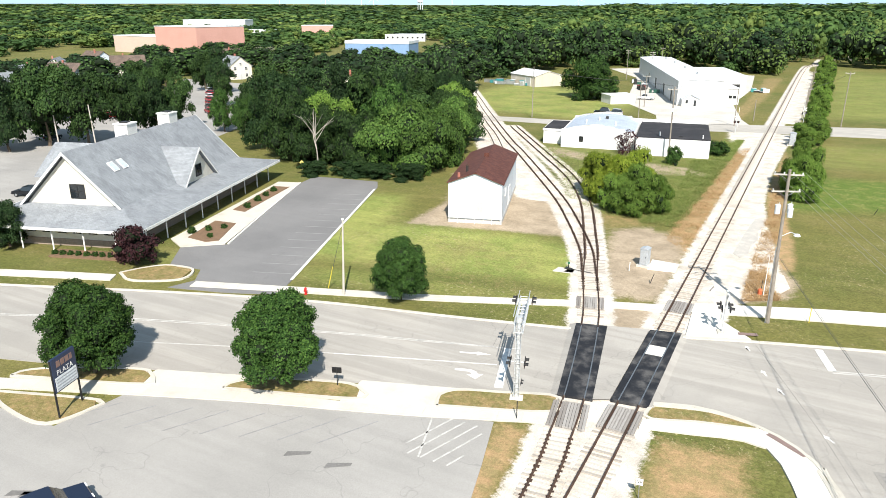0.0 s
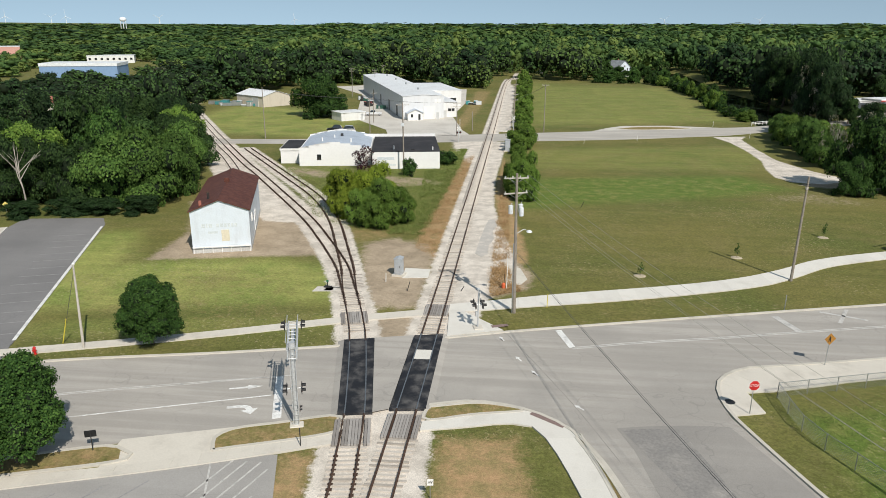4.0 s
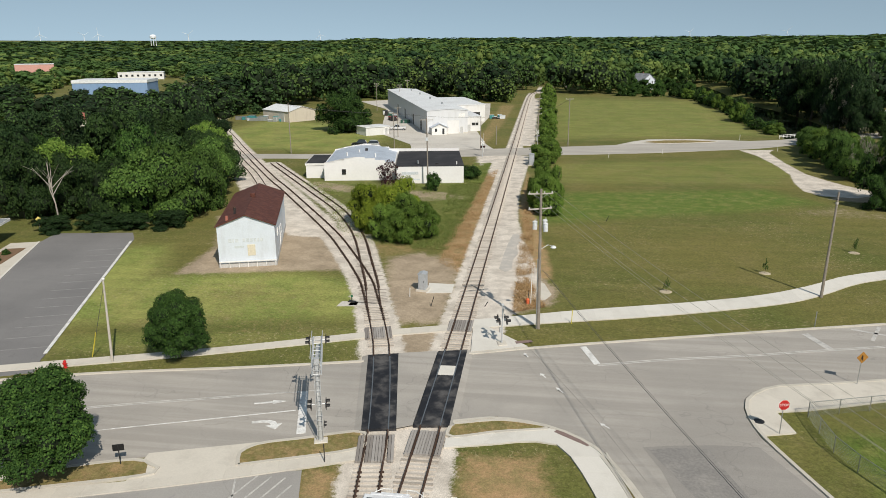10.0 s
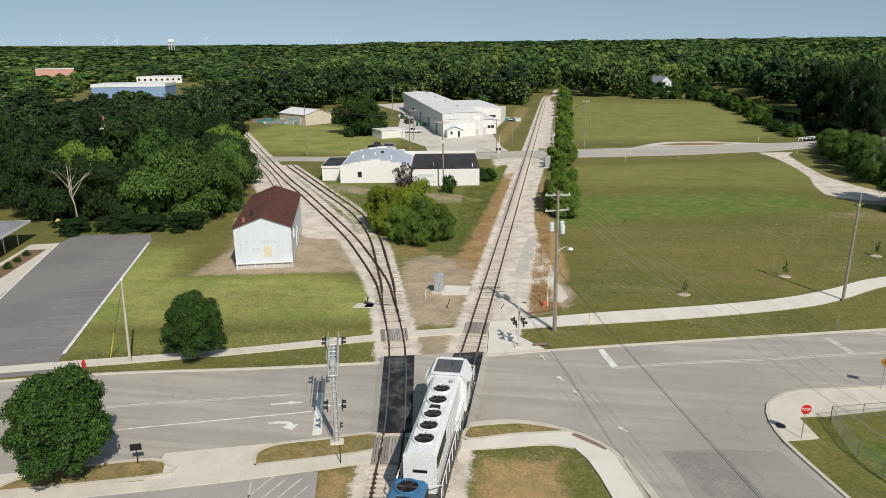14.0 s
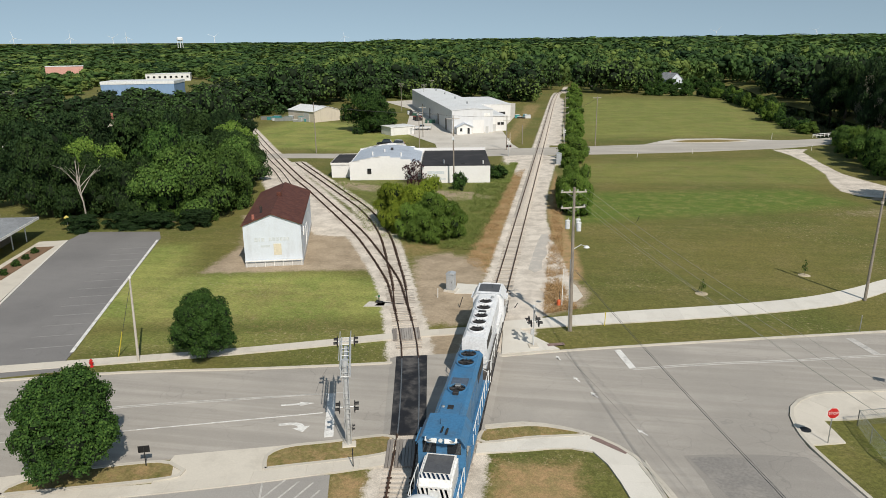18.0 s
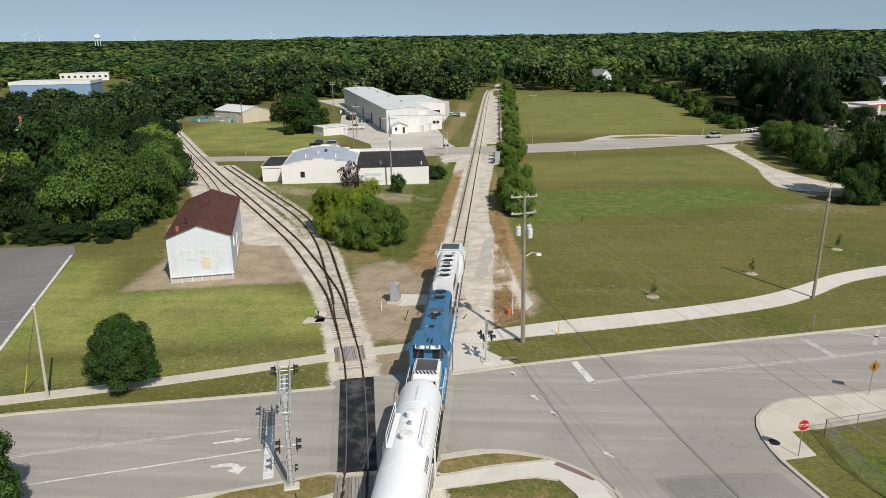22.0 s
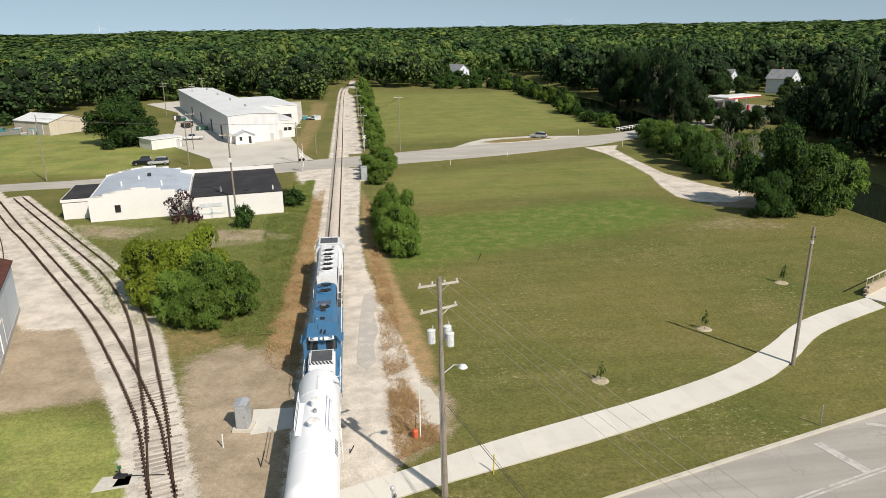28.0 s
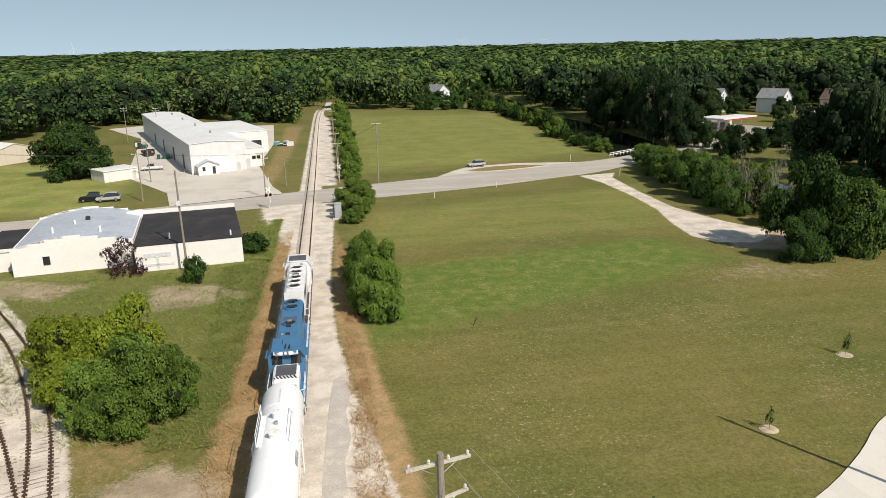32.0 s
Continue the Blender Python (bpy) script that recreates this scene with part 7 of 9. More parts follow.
def tank_car():
    t = thing("tank_car", "white cylindrical tank car with roof walkway and hatches", "tank car")
    R, half = 1.52, 7.1
    prof = [(0.02, -half - 0.5), (0.7, -half - 0.4), (1.2, -half - 0.18), (1.46, -half + 0.12), (R, -half + 0.4), (R, half - 0.4), (1.46, half - 0.12), (1.2, half + 0.18), (0.7, half + 0.4), (0.02, half + 0.5)]
    sh = part("shell", lathe(bmesh.new(), prof, (0, 0, 2.95), 40, 'y'), TANKWHITE, t)
    for p in sh.data.polygons:
        p.use_smooth = True
    for y in (-3.6, 0.0, 3.6):
        bm = bmesh.new()
        lathe(bm, [(R + 0.004, -0.05), (R + 0.012, -0.03), (R + 0.012, 0.03), (R + 0.004, 0.05)], (0, y, 2.95), 40, 'y')
        part("weld_band", bm, TANKWHITE, t)
    for s in (-1, 1):
        part("stub_sill", bx(-0.35, 0.35, min(s * 5.6, s * 8.1), max(s * 5.6, s * 8.1), 0.95, 1.5), FRAME_GREY, t)
        part("end_platform", bx(-1.4, 1.4, min(s * 7.5, s * 8.1), max(s * 7.5, s * 8.1), 1.3, 1.42), FRAME_GREY, t)
        part("saddle", section(bmesh.new(), [(-1.2, 2.1), (-0.6, 1.3), (0.6, 1.3), (1.2, 2.1), (0.6, 1.6), (-0.6, 1.6)], s * 5.4 - 0.4, s * 5.4 + 0.4), TANKWHITE, t)
        truck(t, s * 5.9, 1.75)
        coupler(t, s * 8.1, s)
        for x in (-1, 1):
            part("end_rail", tube(bmesh.new(), [(x * 1.38, s * 8.05, 1.4), (x * 1.38, s * 8.05, 2.5), (x * 1.38, s * 7.2, 2.5)], 0.03), RAILWHITE, t)
            # the ladder beside the hatches
            part("side_handrail", rd((x * 1.5, s * 0.3, 2.3), (x * 1.5, s * 7.2, 2.3), 0.025, seg=5), RAILWHITE, t)
    for x in (-1, 1):
        la = bmesh.new()
        for d in (-0.25, 0.25):
            tube(la, [(x * 1.62, d, 1.1), (x * 1.62, d, 3.3), (x * 1.05, d, 4.25)], 0.03)
        for i in range(7):
            rod(la, (x * 1.62, -0.25, 1.2 + i * 0.32), (x * 1.62, 0.25, 1.2 + i * 0.32), 0.022, seg=4)
        part("ladder", la, RAILWHITE, t)
        part("top_platform", bx(min(x * 0.55, x * 1.12), max(x * 0.55, x * 1.12), -1.7, 2.3, 4.2, 4.26), TANKWHITE, t)
        part("top_rail", tube(bmesh.new(), [(x * 1.12, -1.7, 4.25), (x * 1.12, -1.7, 5.1), (x * 1.12, 2.3, 5.1), (x * 1.12, 2.3, 4.25)], 0.028), TANKWHITE, t)
        part("mid_rail", rd((x * 1.12, -1.7, 4.7), (x * 1.12, 2.3, 4.7), 0.022, seg=5), TANKWHITE, t)
    part("manway", rd((0, -1.0, 4.4), (0, -1.0, 4.75), 0.36, seg=18), TANKWHITE, t)
    part("manway_ring", lathe(bmesh.new(), [(0.42, 4.72), (0.42, 4.8), (0.3, 4.84)], (0, -1.0, 0), 18), RAILWHITE, t)
    part("valve_housing", rd((0, 1.5, 4.4), (0, 1.5, 4.85), 0.30, seg=16), TANKWHITE, t)
    part("valve_lid", lathe(bmesh.new(), [(0.33, 4.84), (0.33, 4.9), (0.15, 4.95)], (0, 1.5, 0), 16), RAILWHITE, t)
    part("vent_valve", rd((0, 0.6, 4.4), (0, 0.6, 4.68), 0.13, seg=10), STEEL, t)
    # unreadable stencils as plain bars, on the crown and the flank
    def mark(y, a, ln, hgt, lab):
        bm = bmesh.new()
        r = R + 0.008
        vs = []
        for d in (0, hgt / r):
            for yy in (y, y + ln):
                vs.append(bm.verts.new((r * math.sin(a + d), yy, 2.95 + r * math.cos(a + d))))
        bm.faces.new((vs[0], vs[1], vs[3], vs[2]))
        bmesh.ops.solidify(bm, geom=bm.faces[:], thickness=0.006)
        part("stencil", bm, STENCIL, t, lab)
    for i, (ln, gap) in enumerate(((0.22, 0.3), (0.2, 0.28), (0.22, 0.3), (0.2, 0.5), (0.2, 0.28), (0.2, 0.28), (0.2, 0.28))):
        mark(5.6 - i * 0.3, -0.04, 0.10, 0.10, "small dark stencil bar")
    for i in range(5):
        mark(-3.2 + i * 0.34, 1.02, 0.24, 0.34, "grey stencil bar")
    return t


def gondola():
    t = thing("gondola_car", "oxide brown gondola car heaped with pale pink grit", "gondola car")
    part("floor", bx(-1.5, 1.5, -8.0, 8.0, 1.15, 1.4), FRAME_GREY, t)
    for s in (-1, 1):
        part("side", bx(min(s * 1.42, s * 1.5), max(s * 1.42, s * 1.5), -8.0, 8.0, 1.4, 4.1), OXIDE, t)
        part("top_chord", bx(min(s * 1.38, s * 1.6), max(s * 1.38, s * 1.6), -8.05, 8.05, 4.1, 4.25, 0.02), OXIDE, t)
        part("end", bx(-1.42, 1.42, min(s * 7.9, s * 8.0), max(s * 7.9, s * 8.0), 1.4, 4.25), OXIDE, t)
        for i in range(12):
            y = -7.3 + i * 1.33
            part("rib", bx(min(s * 1.5, s * 1.6), max(s * 1.5, s * 1.6), y - 0.08, y + 0.08, 1.2, 4.1), OXIDE, t)
        truck(t, s * 5.8, 1.75)
        coupler(t, s * 8.0, s)
        part("sill", bx(-0.3, 0.3, min(s * 4.6, s * 8.0), max(s * 4.6, s * 8.0), 0.9, 1.15), FRAME_GREY, t)
    bm = bmesh.new()
    nx, ny = 9, 40
    grid = [[bm.verts.new((-1.42 + 2.84 * i / nx, -7.9 + 15.8 * j / ny, 3.7 + 0.35 * math.sin(math.pi * i / nx) * (0.75 + 0.25 * math.sin(j * 0.9)) + 0.05 * noise.noise((i * 1.3, j * 0.7, 0)))) for j in range(ny + 1)] for i in range(nx + 1)]
    for i in range(nx):
        for j in range(ny):
            bm.faces.new((grid[i][j], grid[i + 1][j], grid[i + 1][j + 1], grid[i][j + 1]))
    part("load", bm, LOAD, t, "heaped pale pink grit")
    return t


tank = tank_car()
gond = gondola()
# ---------- street furniture and small things ----------
POLEWOOD = stained("pole_wood", (0.27, 0.235, 0.195), (0.17, 0.145, 0.12), 0.9, big=1.5, small=10, local=True, bump=0.3)
PALEWOOD = stained("pale_pole_wood", (0.50, 0.46, 0.40), (0.38, 0.34, 0.29), 0.9, big=1.5, small=10, local=True)
INSUL = stained("porcelain", (0.55, 0.54, 0.52), (0.3, 0.28, 0.26), 0.3, local=True)
GREYPAINT = stained("grey_equipment_paint", (0.66, 0.68, 0.69), (0.54, 0.55, 0.55), 0.4, local=True)
PALEWIRE = stained("bare_wire", (0.46, 0.44, 0.38), (0.36, 0.34, 0.29), 0.5, 0.3, bump=0)
WIRE = stained("wire", (0.10, 0.10, 0.10), (0.07, 0.07, 0.07), 0.5, 0.4, bump=0)
YELLOW = stained("yellow_guard", (0.62, 0.50, 0.06), (0.5, 0.4, 0.06), 0.5, local=True)
ORANGE = stained("orange_sign", (0.36, 0.17, 0.035), (0.28, 0.13, 0.03), 0.5, local=True)


def pole(x, y, h, label, lean=(0, 0), mat_=None, r=0.16, name="utility_pole"):
    p = thing(name, label, "pole", pose(x, y, 0), "utility poles")
    part("shaft", rd((0, 0, -0.2), (lean[0], lean[1], h), r, r * 0.62, 10), mat_ or POLEWOOD, p)
    return p


def crossarm(p, z, half, ang, off=(0, 0), ins=4, mat_=None):
    arm = new("crossarm")
    arm.parent = p
    arm.matrix_basis = pose(off[0], off[1], z, 0, 0, ang)
    part("beam", bx(-half, half, 0.10, 0.22, -0.06, 0.06, 0.01), mat_ or PALEWOOD, arm)
    for i in range(ins):
        x = -half + 0.12 + i * (2 * half - 0.24) / max(1, ins - 1)
        part("insulator", lathe(bmesh.new(), [(0.03, 0.06), (0.07, 0.09), (0.05, 0.15), (0.07, 0.18), (0.03, 0.24)], (x, 0.16, 0), 8), INSUL, arm)
    part("brace", tube(bmesh.new(), [(-half * 0.55, 0.13, -0.05), (0, 0.1, -0.5), (half * 0.55, 0.13, -0.05)], 0.018, 4), STEEL, arm)
    return arm


# the power pole at the crossing
pp = pole(7.95, 14.8, 14.6, "tall weathered power pole with crossarms, transformers and lamp beside the footpath", (-0.15, -0.1), r=0.2)
crossarm(pp, 14.1, 1.25, 14, (-0.15, -0.1), 4)
crossarm(pp, 12.6, 1.25, 24, (-0.13, -0.1), 3)
for dx, dy, z in ((-0.55, 0.1, 10.9), (0.42, 0.32, 11.0), (0.5, -0.25, 10.8)):
    tr = new("transformer")
    tr.parent = pp
    tr.matrix_basis = pose(dx - 0.1, dy - 0.08, z)
    part("can", rd((0, 0, -0.38), (0, 0, 0.38), 0.23, seg=14), GREYPAINT, tr)
    part("lid", lathe(bmesh.new(), [(0.25, 0.38), (0.25, 0.43), (0.1, 0.5)], (0, 0, 0), 14), GREYPAINT, tr)
    part("bushing", rd((0.08, 0, 0.46), (0.08, 0, 0.7), 0.05, 0.03, 8), INSUL, tr)
part("bracket", tube(bmesh.new(), [(0, 0, 8.5), (0.7, 0.25, 8.9), (1.1, 0.4, 8.75)], 0.035), STEEL, pp)
part("lamp_head", lathe(bmesh.new(), [(0.05, 0.1), (0.2, 0.05), (0.3, -0.1), (0.2, -0.16)], (1.25, 0.45, 8.68), 12), GREYPAINT, pp)
part("conduit", rd((-0.2, -0.16, 0), (-0.25, -0.2, 7.5), 0.05, seg=6), STEEL, pp)
# the pole by the path's bend and others across the field
rp = pole(40.0, 28.2, 12.3, "tall dark bare utility pole beside the footpath", (0.25, 0.1), r=0.17)
part("pole_band", lathe(bmesh.new(), [(0.17, 0), (0.17, 0.25)], (0.2, 0.08, 10.9), 10), PALEWOOD, rp)
part("bolt_arm", bx(0.05, 0.45, 0.0, 0.1, 11.4, 11.5), DKSTEEL, rp)
lp = pole(-31.0, 1.7, 8.0, "slim pale pole with a white-topped guy beside the pavement", (0.1, 0.25), PALEWOOD, 0.13)
part("cap", lathe(bmesh.new(), [(0.12, 0), (0.15, 0.12), (0.05, 0.2)], (0.1, 0.25, 7.98), 10), TRIM, lp)
part("bracket", tube(bmesh.new(), [(0.08, 0.2, 7.6), (0.3, 0.0, 7.75)], 0.03), STEEL, lp)
part("guy_wire", rd((0.08, 0.2, 7.4), (-2.6, 0.9, 0.0), 0.02, seg=5), WIRE, lp)
part("guy_guard", rd((-1.7, 0.65, 2.6), (-2.6, 0.9, 0.0), 0.05, seg=6), YELLOW, lp)
wp = pole(-15.4, 91.0 - 2.2, 13.9, "tall pole with crossarm before the low white building", (-0.1, 0), r=0.17)
crossarm(wp, 13.4, 1.3, 10, (-0.1, 0), 4)
part("equipment", bx(-0.35, 0.15, -0.35, -0.1, 9.2, 9.9, 0.03), GREYPAINT, wp)
for x, y, h, arms in ((-59.1, 129.0, 13.4, 0), (14.9, 150.5, 13.5, 1), (-33.5, 141.9, 10.0, 1), (-37.3, 165.9, 9.4, 1), (-9.0, 140.0, 9.2, 2), (-5.5, 151.5, 5.4, 0), (6.3, 158.0, 8.6, 1), (6.2, 188.3, 7.6, 1), (6.0, 226, 8, 1), (6.0, 262, 8, 1), (-56, 262, 11, 2), (-59.5, 300, 11, 1), (-64, 252, 12, 2)):
    p = pole(x, y, h, "weathered utility pole beside the street" if not arms else "weathered utility pole with crossarms", (0, 0), r=0.14)
    for i in range(arms):
        crossarm(p, h - 0.4 - 0.9 * i, 1.1, 15, (0, 0), 3)
for x, y, h in ((-131, 40.5, 12), (-124, 44, 9)):
    pole(x, y, h, "pale pole behind the station", (-0.6, 0), PALEWOOD, 0.15)
# span wires
def span(a, b, sag, label="thin grey overhead wire between poles", thick=0.012):
    pts = []
    for i in range(17):
        u = i / 16
        p = Vector(a).lerp(Vector(b), u)
        p.z -= sag * 4 * u * (1 - u)
        pts.append(p)
    cu = bpy.data.curves.new("wire", 'CURVE')
    cu.dimensions, cu.bevel_depth, cu.bevel_resolution = '3D', thick, 0
    sp = cu.splines.new('POLY')
    sp.points.add(len(pts) - 1)
    for q, p in zip(sp.points, pts):
        q.co = (*p, 1)
    cu.materials.append(PALEWIRE if thick < 0.011 else WIRE)
    ob = new("wire", cu)
    tagged(ob, label, "wire", "overhead wires")


for dx, z in ((-1.1, 14.35), (0.15, 14.35), (1.2, 14.35), (1.1, 12.85)):
    span((7.8 + dx, 14.9 + 0.25 * dx, z), (28.5 + dx, -41, 12.6 if z > 13 else 11.2), 1.0, thick=0.010)
for dx, th in ((0.0, 0.022), (0.14, 0.013)):
    span((8.1 + dx, 14.6, 6.5), (34.5 + dx, -78, 9.2), 1.4, "heavy dark service cable hung from the power pole", th)
cp = pole(34.6, -78, 9.6, "utility pole at the far end of the heavy cable", (0, 0))
ep = pole(28.4, -41, 12.9, "utility pole far down the side street", (0, 0))
crossarm(ep, 12.4, 1.3, -10, (0, 0), 4)
for dx in (-0.9, 0, 0.9):
    span((-9 + dx, 140, 9.0), (-33.5 + dx, 141.9, 9.7), 0.5)
    span((-33.5 + dx, 141.9, 9.7), (-59 + dx, 129, 12.8), 0.6)
    span((6.3, 158, 8.3 + 0.1 * dx), (14.9, 150.5, 13.0 + 0.1 * dx), 0.3)
# cantilever signal over the street
SIGNAL = stained("aluminium_paint", (0.60, 0.61, 0.61), (0.46, 0.46, 0.45), 0.45, 0.4, local=True)
k = Nodes("red_lens", 0.2, 0, 0.6)
REDLENS = k.done((0.16, 0.012, 0.012))


def flasher(parent, x, y, z, ang, s=1.0):
    """A pair of red lamps on black discs with hoods, facing local -y."""
    f = new("flasher")
    f.parent = parent
    f.matrix_basis = pose(x, y, z, 0, 0, ang) @ Matrix.Scale(s, 4)
    part("arm", rd((-0.45, 0, 0), (0.45, 0, 0), 0.035, seg=6), SIGNAL, f)
    for d in (-0.4, 0.4):
        part("backboard", lathe(bmesh.new(), [(0.29, -0.06), (0.30, -0.04), (0.30, -0.02), (0.1, 0.02)], (d, 0, 0), 18, 'y'), BLACK, f)
        part("lens", lathe(bmesh.new(), [(0.14, -0.09), (0.14, -0.062)], (d, 0, 0), 14, 'y'), REDLENS, f)
        bm = bmesh.new()
        for i in range(9):
            a0, a1 = math.pi * (i / 9.0), math.pi * ((i + 1) / 9.0)
            q = [bm.verts.new((d + 0.16 * math.cos(a), yy, 0.16 * math.sin(a))) for a, yy in ((a0, -0.06), (a1, -0.06), (a1, -0.34), (a0, -0.34))]
            bm.faces.new(q)
        part("hood", bm, BLACK, f)


gan = thing("cantilever_signal", "silver cantilever railway signal with truss arm over the street", "signal", pose(-7.7, -8.95, 0, 0, 0, 16.5))
part("foundation", bx(-0.5, 0.5, -0.42, 0.42, -0.1, 0.16, 0.05), CONC, gan)
part("mast", rd((0, 0, 0.15), (0, 0, 6.3), 0.17, 0.15, 12), SIGNAL, gan)
for x in (-0.32, 0.32):
    for z in (5.7, 6.4):
        part("chord", rd((x, -0.6, z), (x, 4.7, z), 0.06, seg=6), SIGNAL, gan)
    part("foot_rail", rd((x * 1.25, -0.4, 6.9), (x * 1.25, 4.7, 6.9), 0.03, seg=6), SIGNAL, gan)
for i in range(8):
    y = -0.5 + i * 0.65
    part("lattice", tube(bmesh.new(), [(-0.32, y, 5.7), (-0.32, y + 0.6, 6.4), (0.32, y + 0.6, 6.4), (0.32, y, 5.7), (-0.32, y, 5.7)], 0.026, 4), SIGNAL, gan)
part("walkway", bx(-0.16, 0.16, 0.1, 4.6, 5.74, 5.78), SIGNAL, gan)
part("mast_cap", rd((0, 0, 6.3), (0, 0, 6.75), 0.24, 0.22, 14), SIGNAL, gan)
part("ladder", tube(bmesh.new(), [(-0.2, -0.28, 0.4), (-0.2, -0.28, 6.2)], 0.025), SIGNAL, gan)
part("ladder", tube(bmesh.new(), [(0.2, -0.28, 0.4), (0.2, -0.28, 6.2)], 0.025), SIGNAL, gan)
for i in range(14):
    part("rung", rd((-0.2, -0.28, 0.7 + i * 0.4), (0.2, -0.28, 0.7 + i * 0.4), 0.018, seg=5), SIGNAL, gan)
for y, z, r in ((0.0, 3.1, 0.5), (4.45, 6.2, 0.6)):
    part("outrigger", rd((-r, y, z), (r, y, z), 0.04, seg=6), SIGNAL, gan)
    flasher(gan, -r, y, z, -90, 0.95)
    flasher(gan, r, y, z, 90, 0.95)
flasher(gan, 0.3, -0.1, 1.5, 90, 0.55)
part("crossbuck", bx(-0.05, -0.03, -0.6, 0.6, 3.9, 4.1), TRIM, gan)
part("bell", lathe(bmesh.new(), [(0.16, 0), (0.14, 0.12), (0.05, 0.18)], (0, 0, 6.3), 12), SIGNAL, gan)

sg = thing("crossing_signal", "railway crossing signal mast with black flashers and crossbuck", "signal", pose(4.5, 10.3, 0, 0, 0, 105))
part("foundation", bx(-0.55, 0.55, -0.45, 0.45, -0.1, 0.2, 0.05), CONC, sg)
part("mast", rd((0, 0, 0.15), (0, 0, 4.1), 0.075, 0.065, 10), SIGNAL, sg)
part("outrigger", rd((0, -0.36, 2.55), (0, 0.36, 2.55), 0.04, seg=6), SIGNAL, sg)
flasher(sg, 0, -0.30, 2.6, 0, 1.2)
flasher(sg, 0, 0.30, 2.6, 180, 1.2)
for a in (45, -45):
    bl = part("crossbuck_blade", bx(-0.6, 0.6, -0.1, -0.08, -0.11, 0.11, 0.005), TRIM, sg)
    bl.matrix_basis = pose(0, 0, 3.55, 0, a, 0)
part("bell", lathe(bmesh.new(), [(0.15, 0), (0.14, 0.1), (0.04, 0.17)], (0, 0, 4.08), 12), SIGNAL, sg)
part("junction_box", bx(-0.16, 0.16, 0.08, 0.26, 1.3, 1.8, 0.02), SIGNAL, sg)
for x, y, a in ((6.3, 152.8, 200), (-7.5, 128.5, 20)):
    s = thing("crossing_signal", "small crossing signal mast at the far street", "signal", pose(x, y, 0, 0, 0, a))
    part("mast", rd((0, 0, 0), (0, 0, 4.6), 0.09, 0.07, 8), SIGNAL, s)
    flasher(s, 0, -0.05, 2.6, 0, 1.0)
    for b in (45, -45):
        bl = part("crossbuck_blade", bx(-0.6, 0.6, -0.1, -0.08, -0.11, 0.11), TRIM, s)
        bl.matrix_basis = pose(0, 0, 3.6, 0, b, 0)
    part("gate_arm", rd((0.3, 0, 1.1), (0.3, 0, 6.0), 0.05, seg=6), TRIM, s)
ws = thing("warning_sign", "small yellow diamond warning sign at the wood's edge", "sign", pose(-70.2, 44.6, 0, 0, 0, 35))
part("post", rd((0, 0, 0), (0, 0, 2.3), 0.03, seg=6), STEEL, ws)
wb = part("board", bx(-0.3, 0.3, -0.05, -0.03, -0.3, 0.3, 0.01), stained("sign_yellow", (0.70, 0.58, 0.16), (0.6, 0.5, 0.15), 0.5, local=True), ws)
wb.matrix_basis = pose(0, 0, 2.1, 0, 45, 0)
# signal cabinets
CABGREY = stained("galvanised_cabinet", (0.47, 0.49, 0.51), (0.38, 0.39, 0.40), 0.5, 0.3, local=True)
for x, y, a, w, h, lab in ((-5.75, 25.0, -8, 0.72, 2.1, "tall grey signal cabinet on a concrete slab"), (5.3, 116.5, 5, 0.95, 2.7, "grey signal cabinet beside the far crossing")):
    c = thing("signal_cabinet", lab, "cabinet", pose(x, y, 0, 0, 0, a))
    part("plinth", bx(-w, w, -0.65, 0.65, -0.05, 0.2), CONC, c)
    part("body", bx(-w * 0.62, w * 0.62, -0.5, 0.5, 0.2, h, 0.03), CABGREY, c)
    part("roof", section(bmesh.new(), [(-w * 0.7, h), (w * 0.7, h), (w * 0.7, h + 0.06), (0, h + 0.2), (-w * 0.7, h + 0.06)], -0.56, 0.56), CABGREY, c)
    part("door", bx(-w * 0.5, w * 0.5, -0.53, -0.5, 0.35, h - 0.15), CABGREY, c)
    part("handle", rd((w * 0.35, -0.56, 1.1), (w * 0.35, -0.56, 1.3), 0.02, seg=6), DKSTEEL, c)
slab("cabinet_slab", [(-5.2, 24.0), (-2.2, 24.4), (-2.3, 27.4), (-5.4, 27.6)], -0.05, 0.05, CONC_NEW, "pale concrete slab beside the signal cabinet", "slab")
slab("broken_slab", [(5.2, 25.5), (6.3, 23.6), (8.6, 23.2), (9.4, 25.2), (8.6, 29), (7.0, 30.4), (5.6, 29.4)], -0.05, 0.035, CONC, "old cracked concrete slab beside the gravel lane", "slab")

# signs and posts
st = thing("stop_sign", "red octagonal stop sign on a thin post at the corner", "sign", pose(26.0, -3.6, 0, 0, 0, 10))
part("post", rd((0, 0, -0.1), (0.05, 0.05, 2.9), 0.035, seg=6), STEEL, st)
oc = bmesh.new()
lathe(oc, [(0.41, -0.06), (0.41, -0.045)], (0, 0, 0), 8, 'y')
bmesh.ops.rotate(oc, verts=oc.verts, cent=(0, 0, 0), matrix=Matrix.Rotation(math.radians(22.5), 3, 'Y'))
face = part("face", oc, RED, st)
face.location = (0.04, 0, 2.5)
ob2 = bmesh.new()
lathe(ob2, [(0.45, -0.044), (0.45, -0.035)], (0, 0, 0), 8, 'y')
bmesh.ops.rotate(ob2, verts=ob2.verts, cent=(0, 0, 0), matrix=Matrix.Rotation(math.radians(22.5), 3, 'Y'))
brd = part("border", ob2, TRIM, st)
brd.location = (0.04, 0, 2.5)


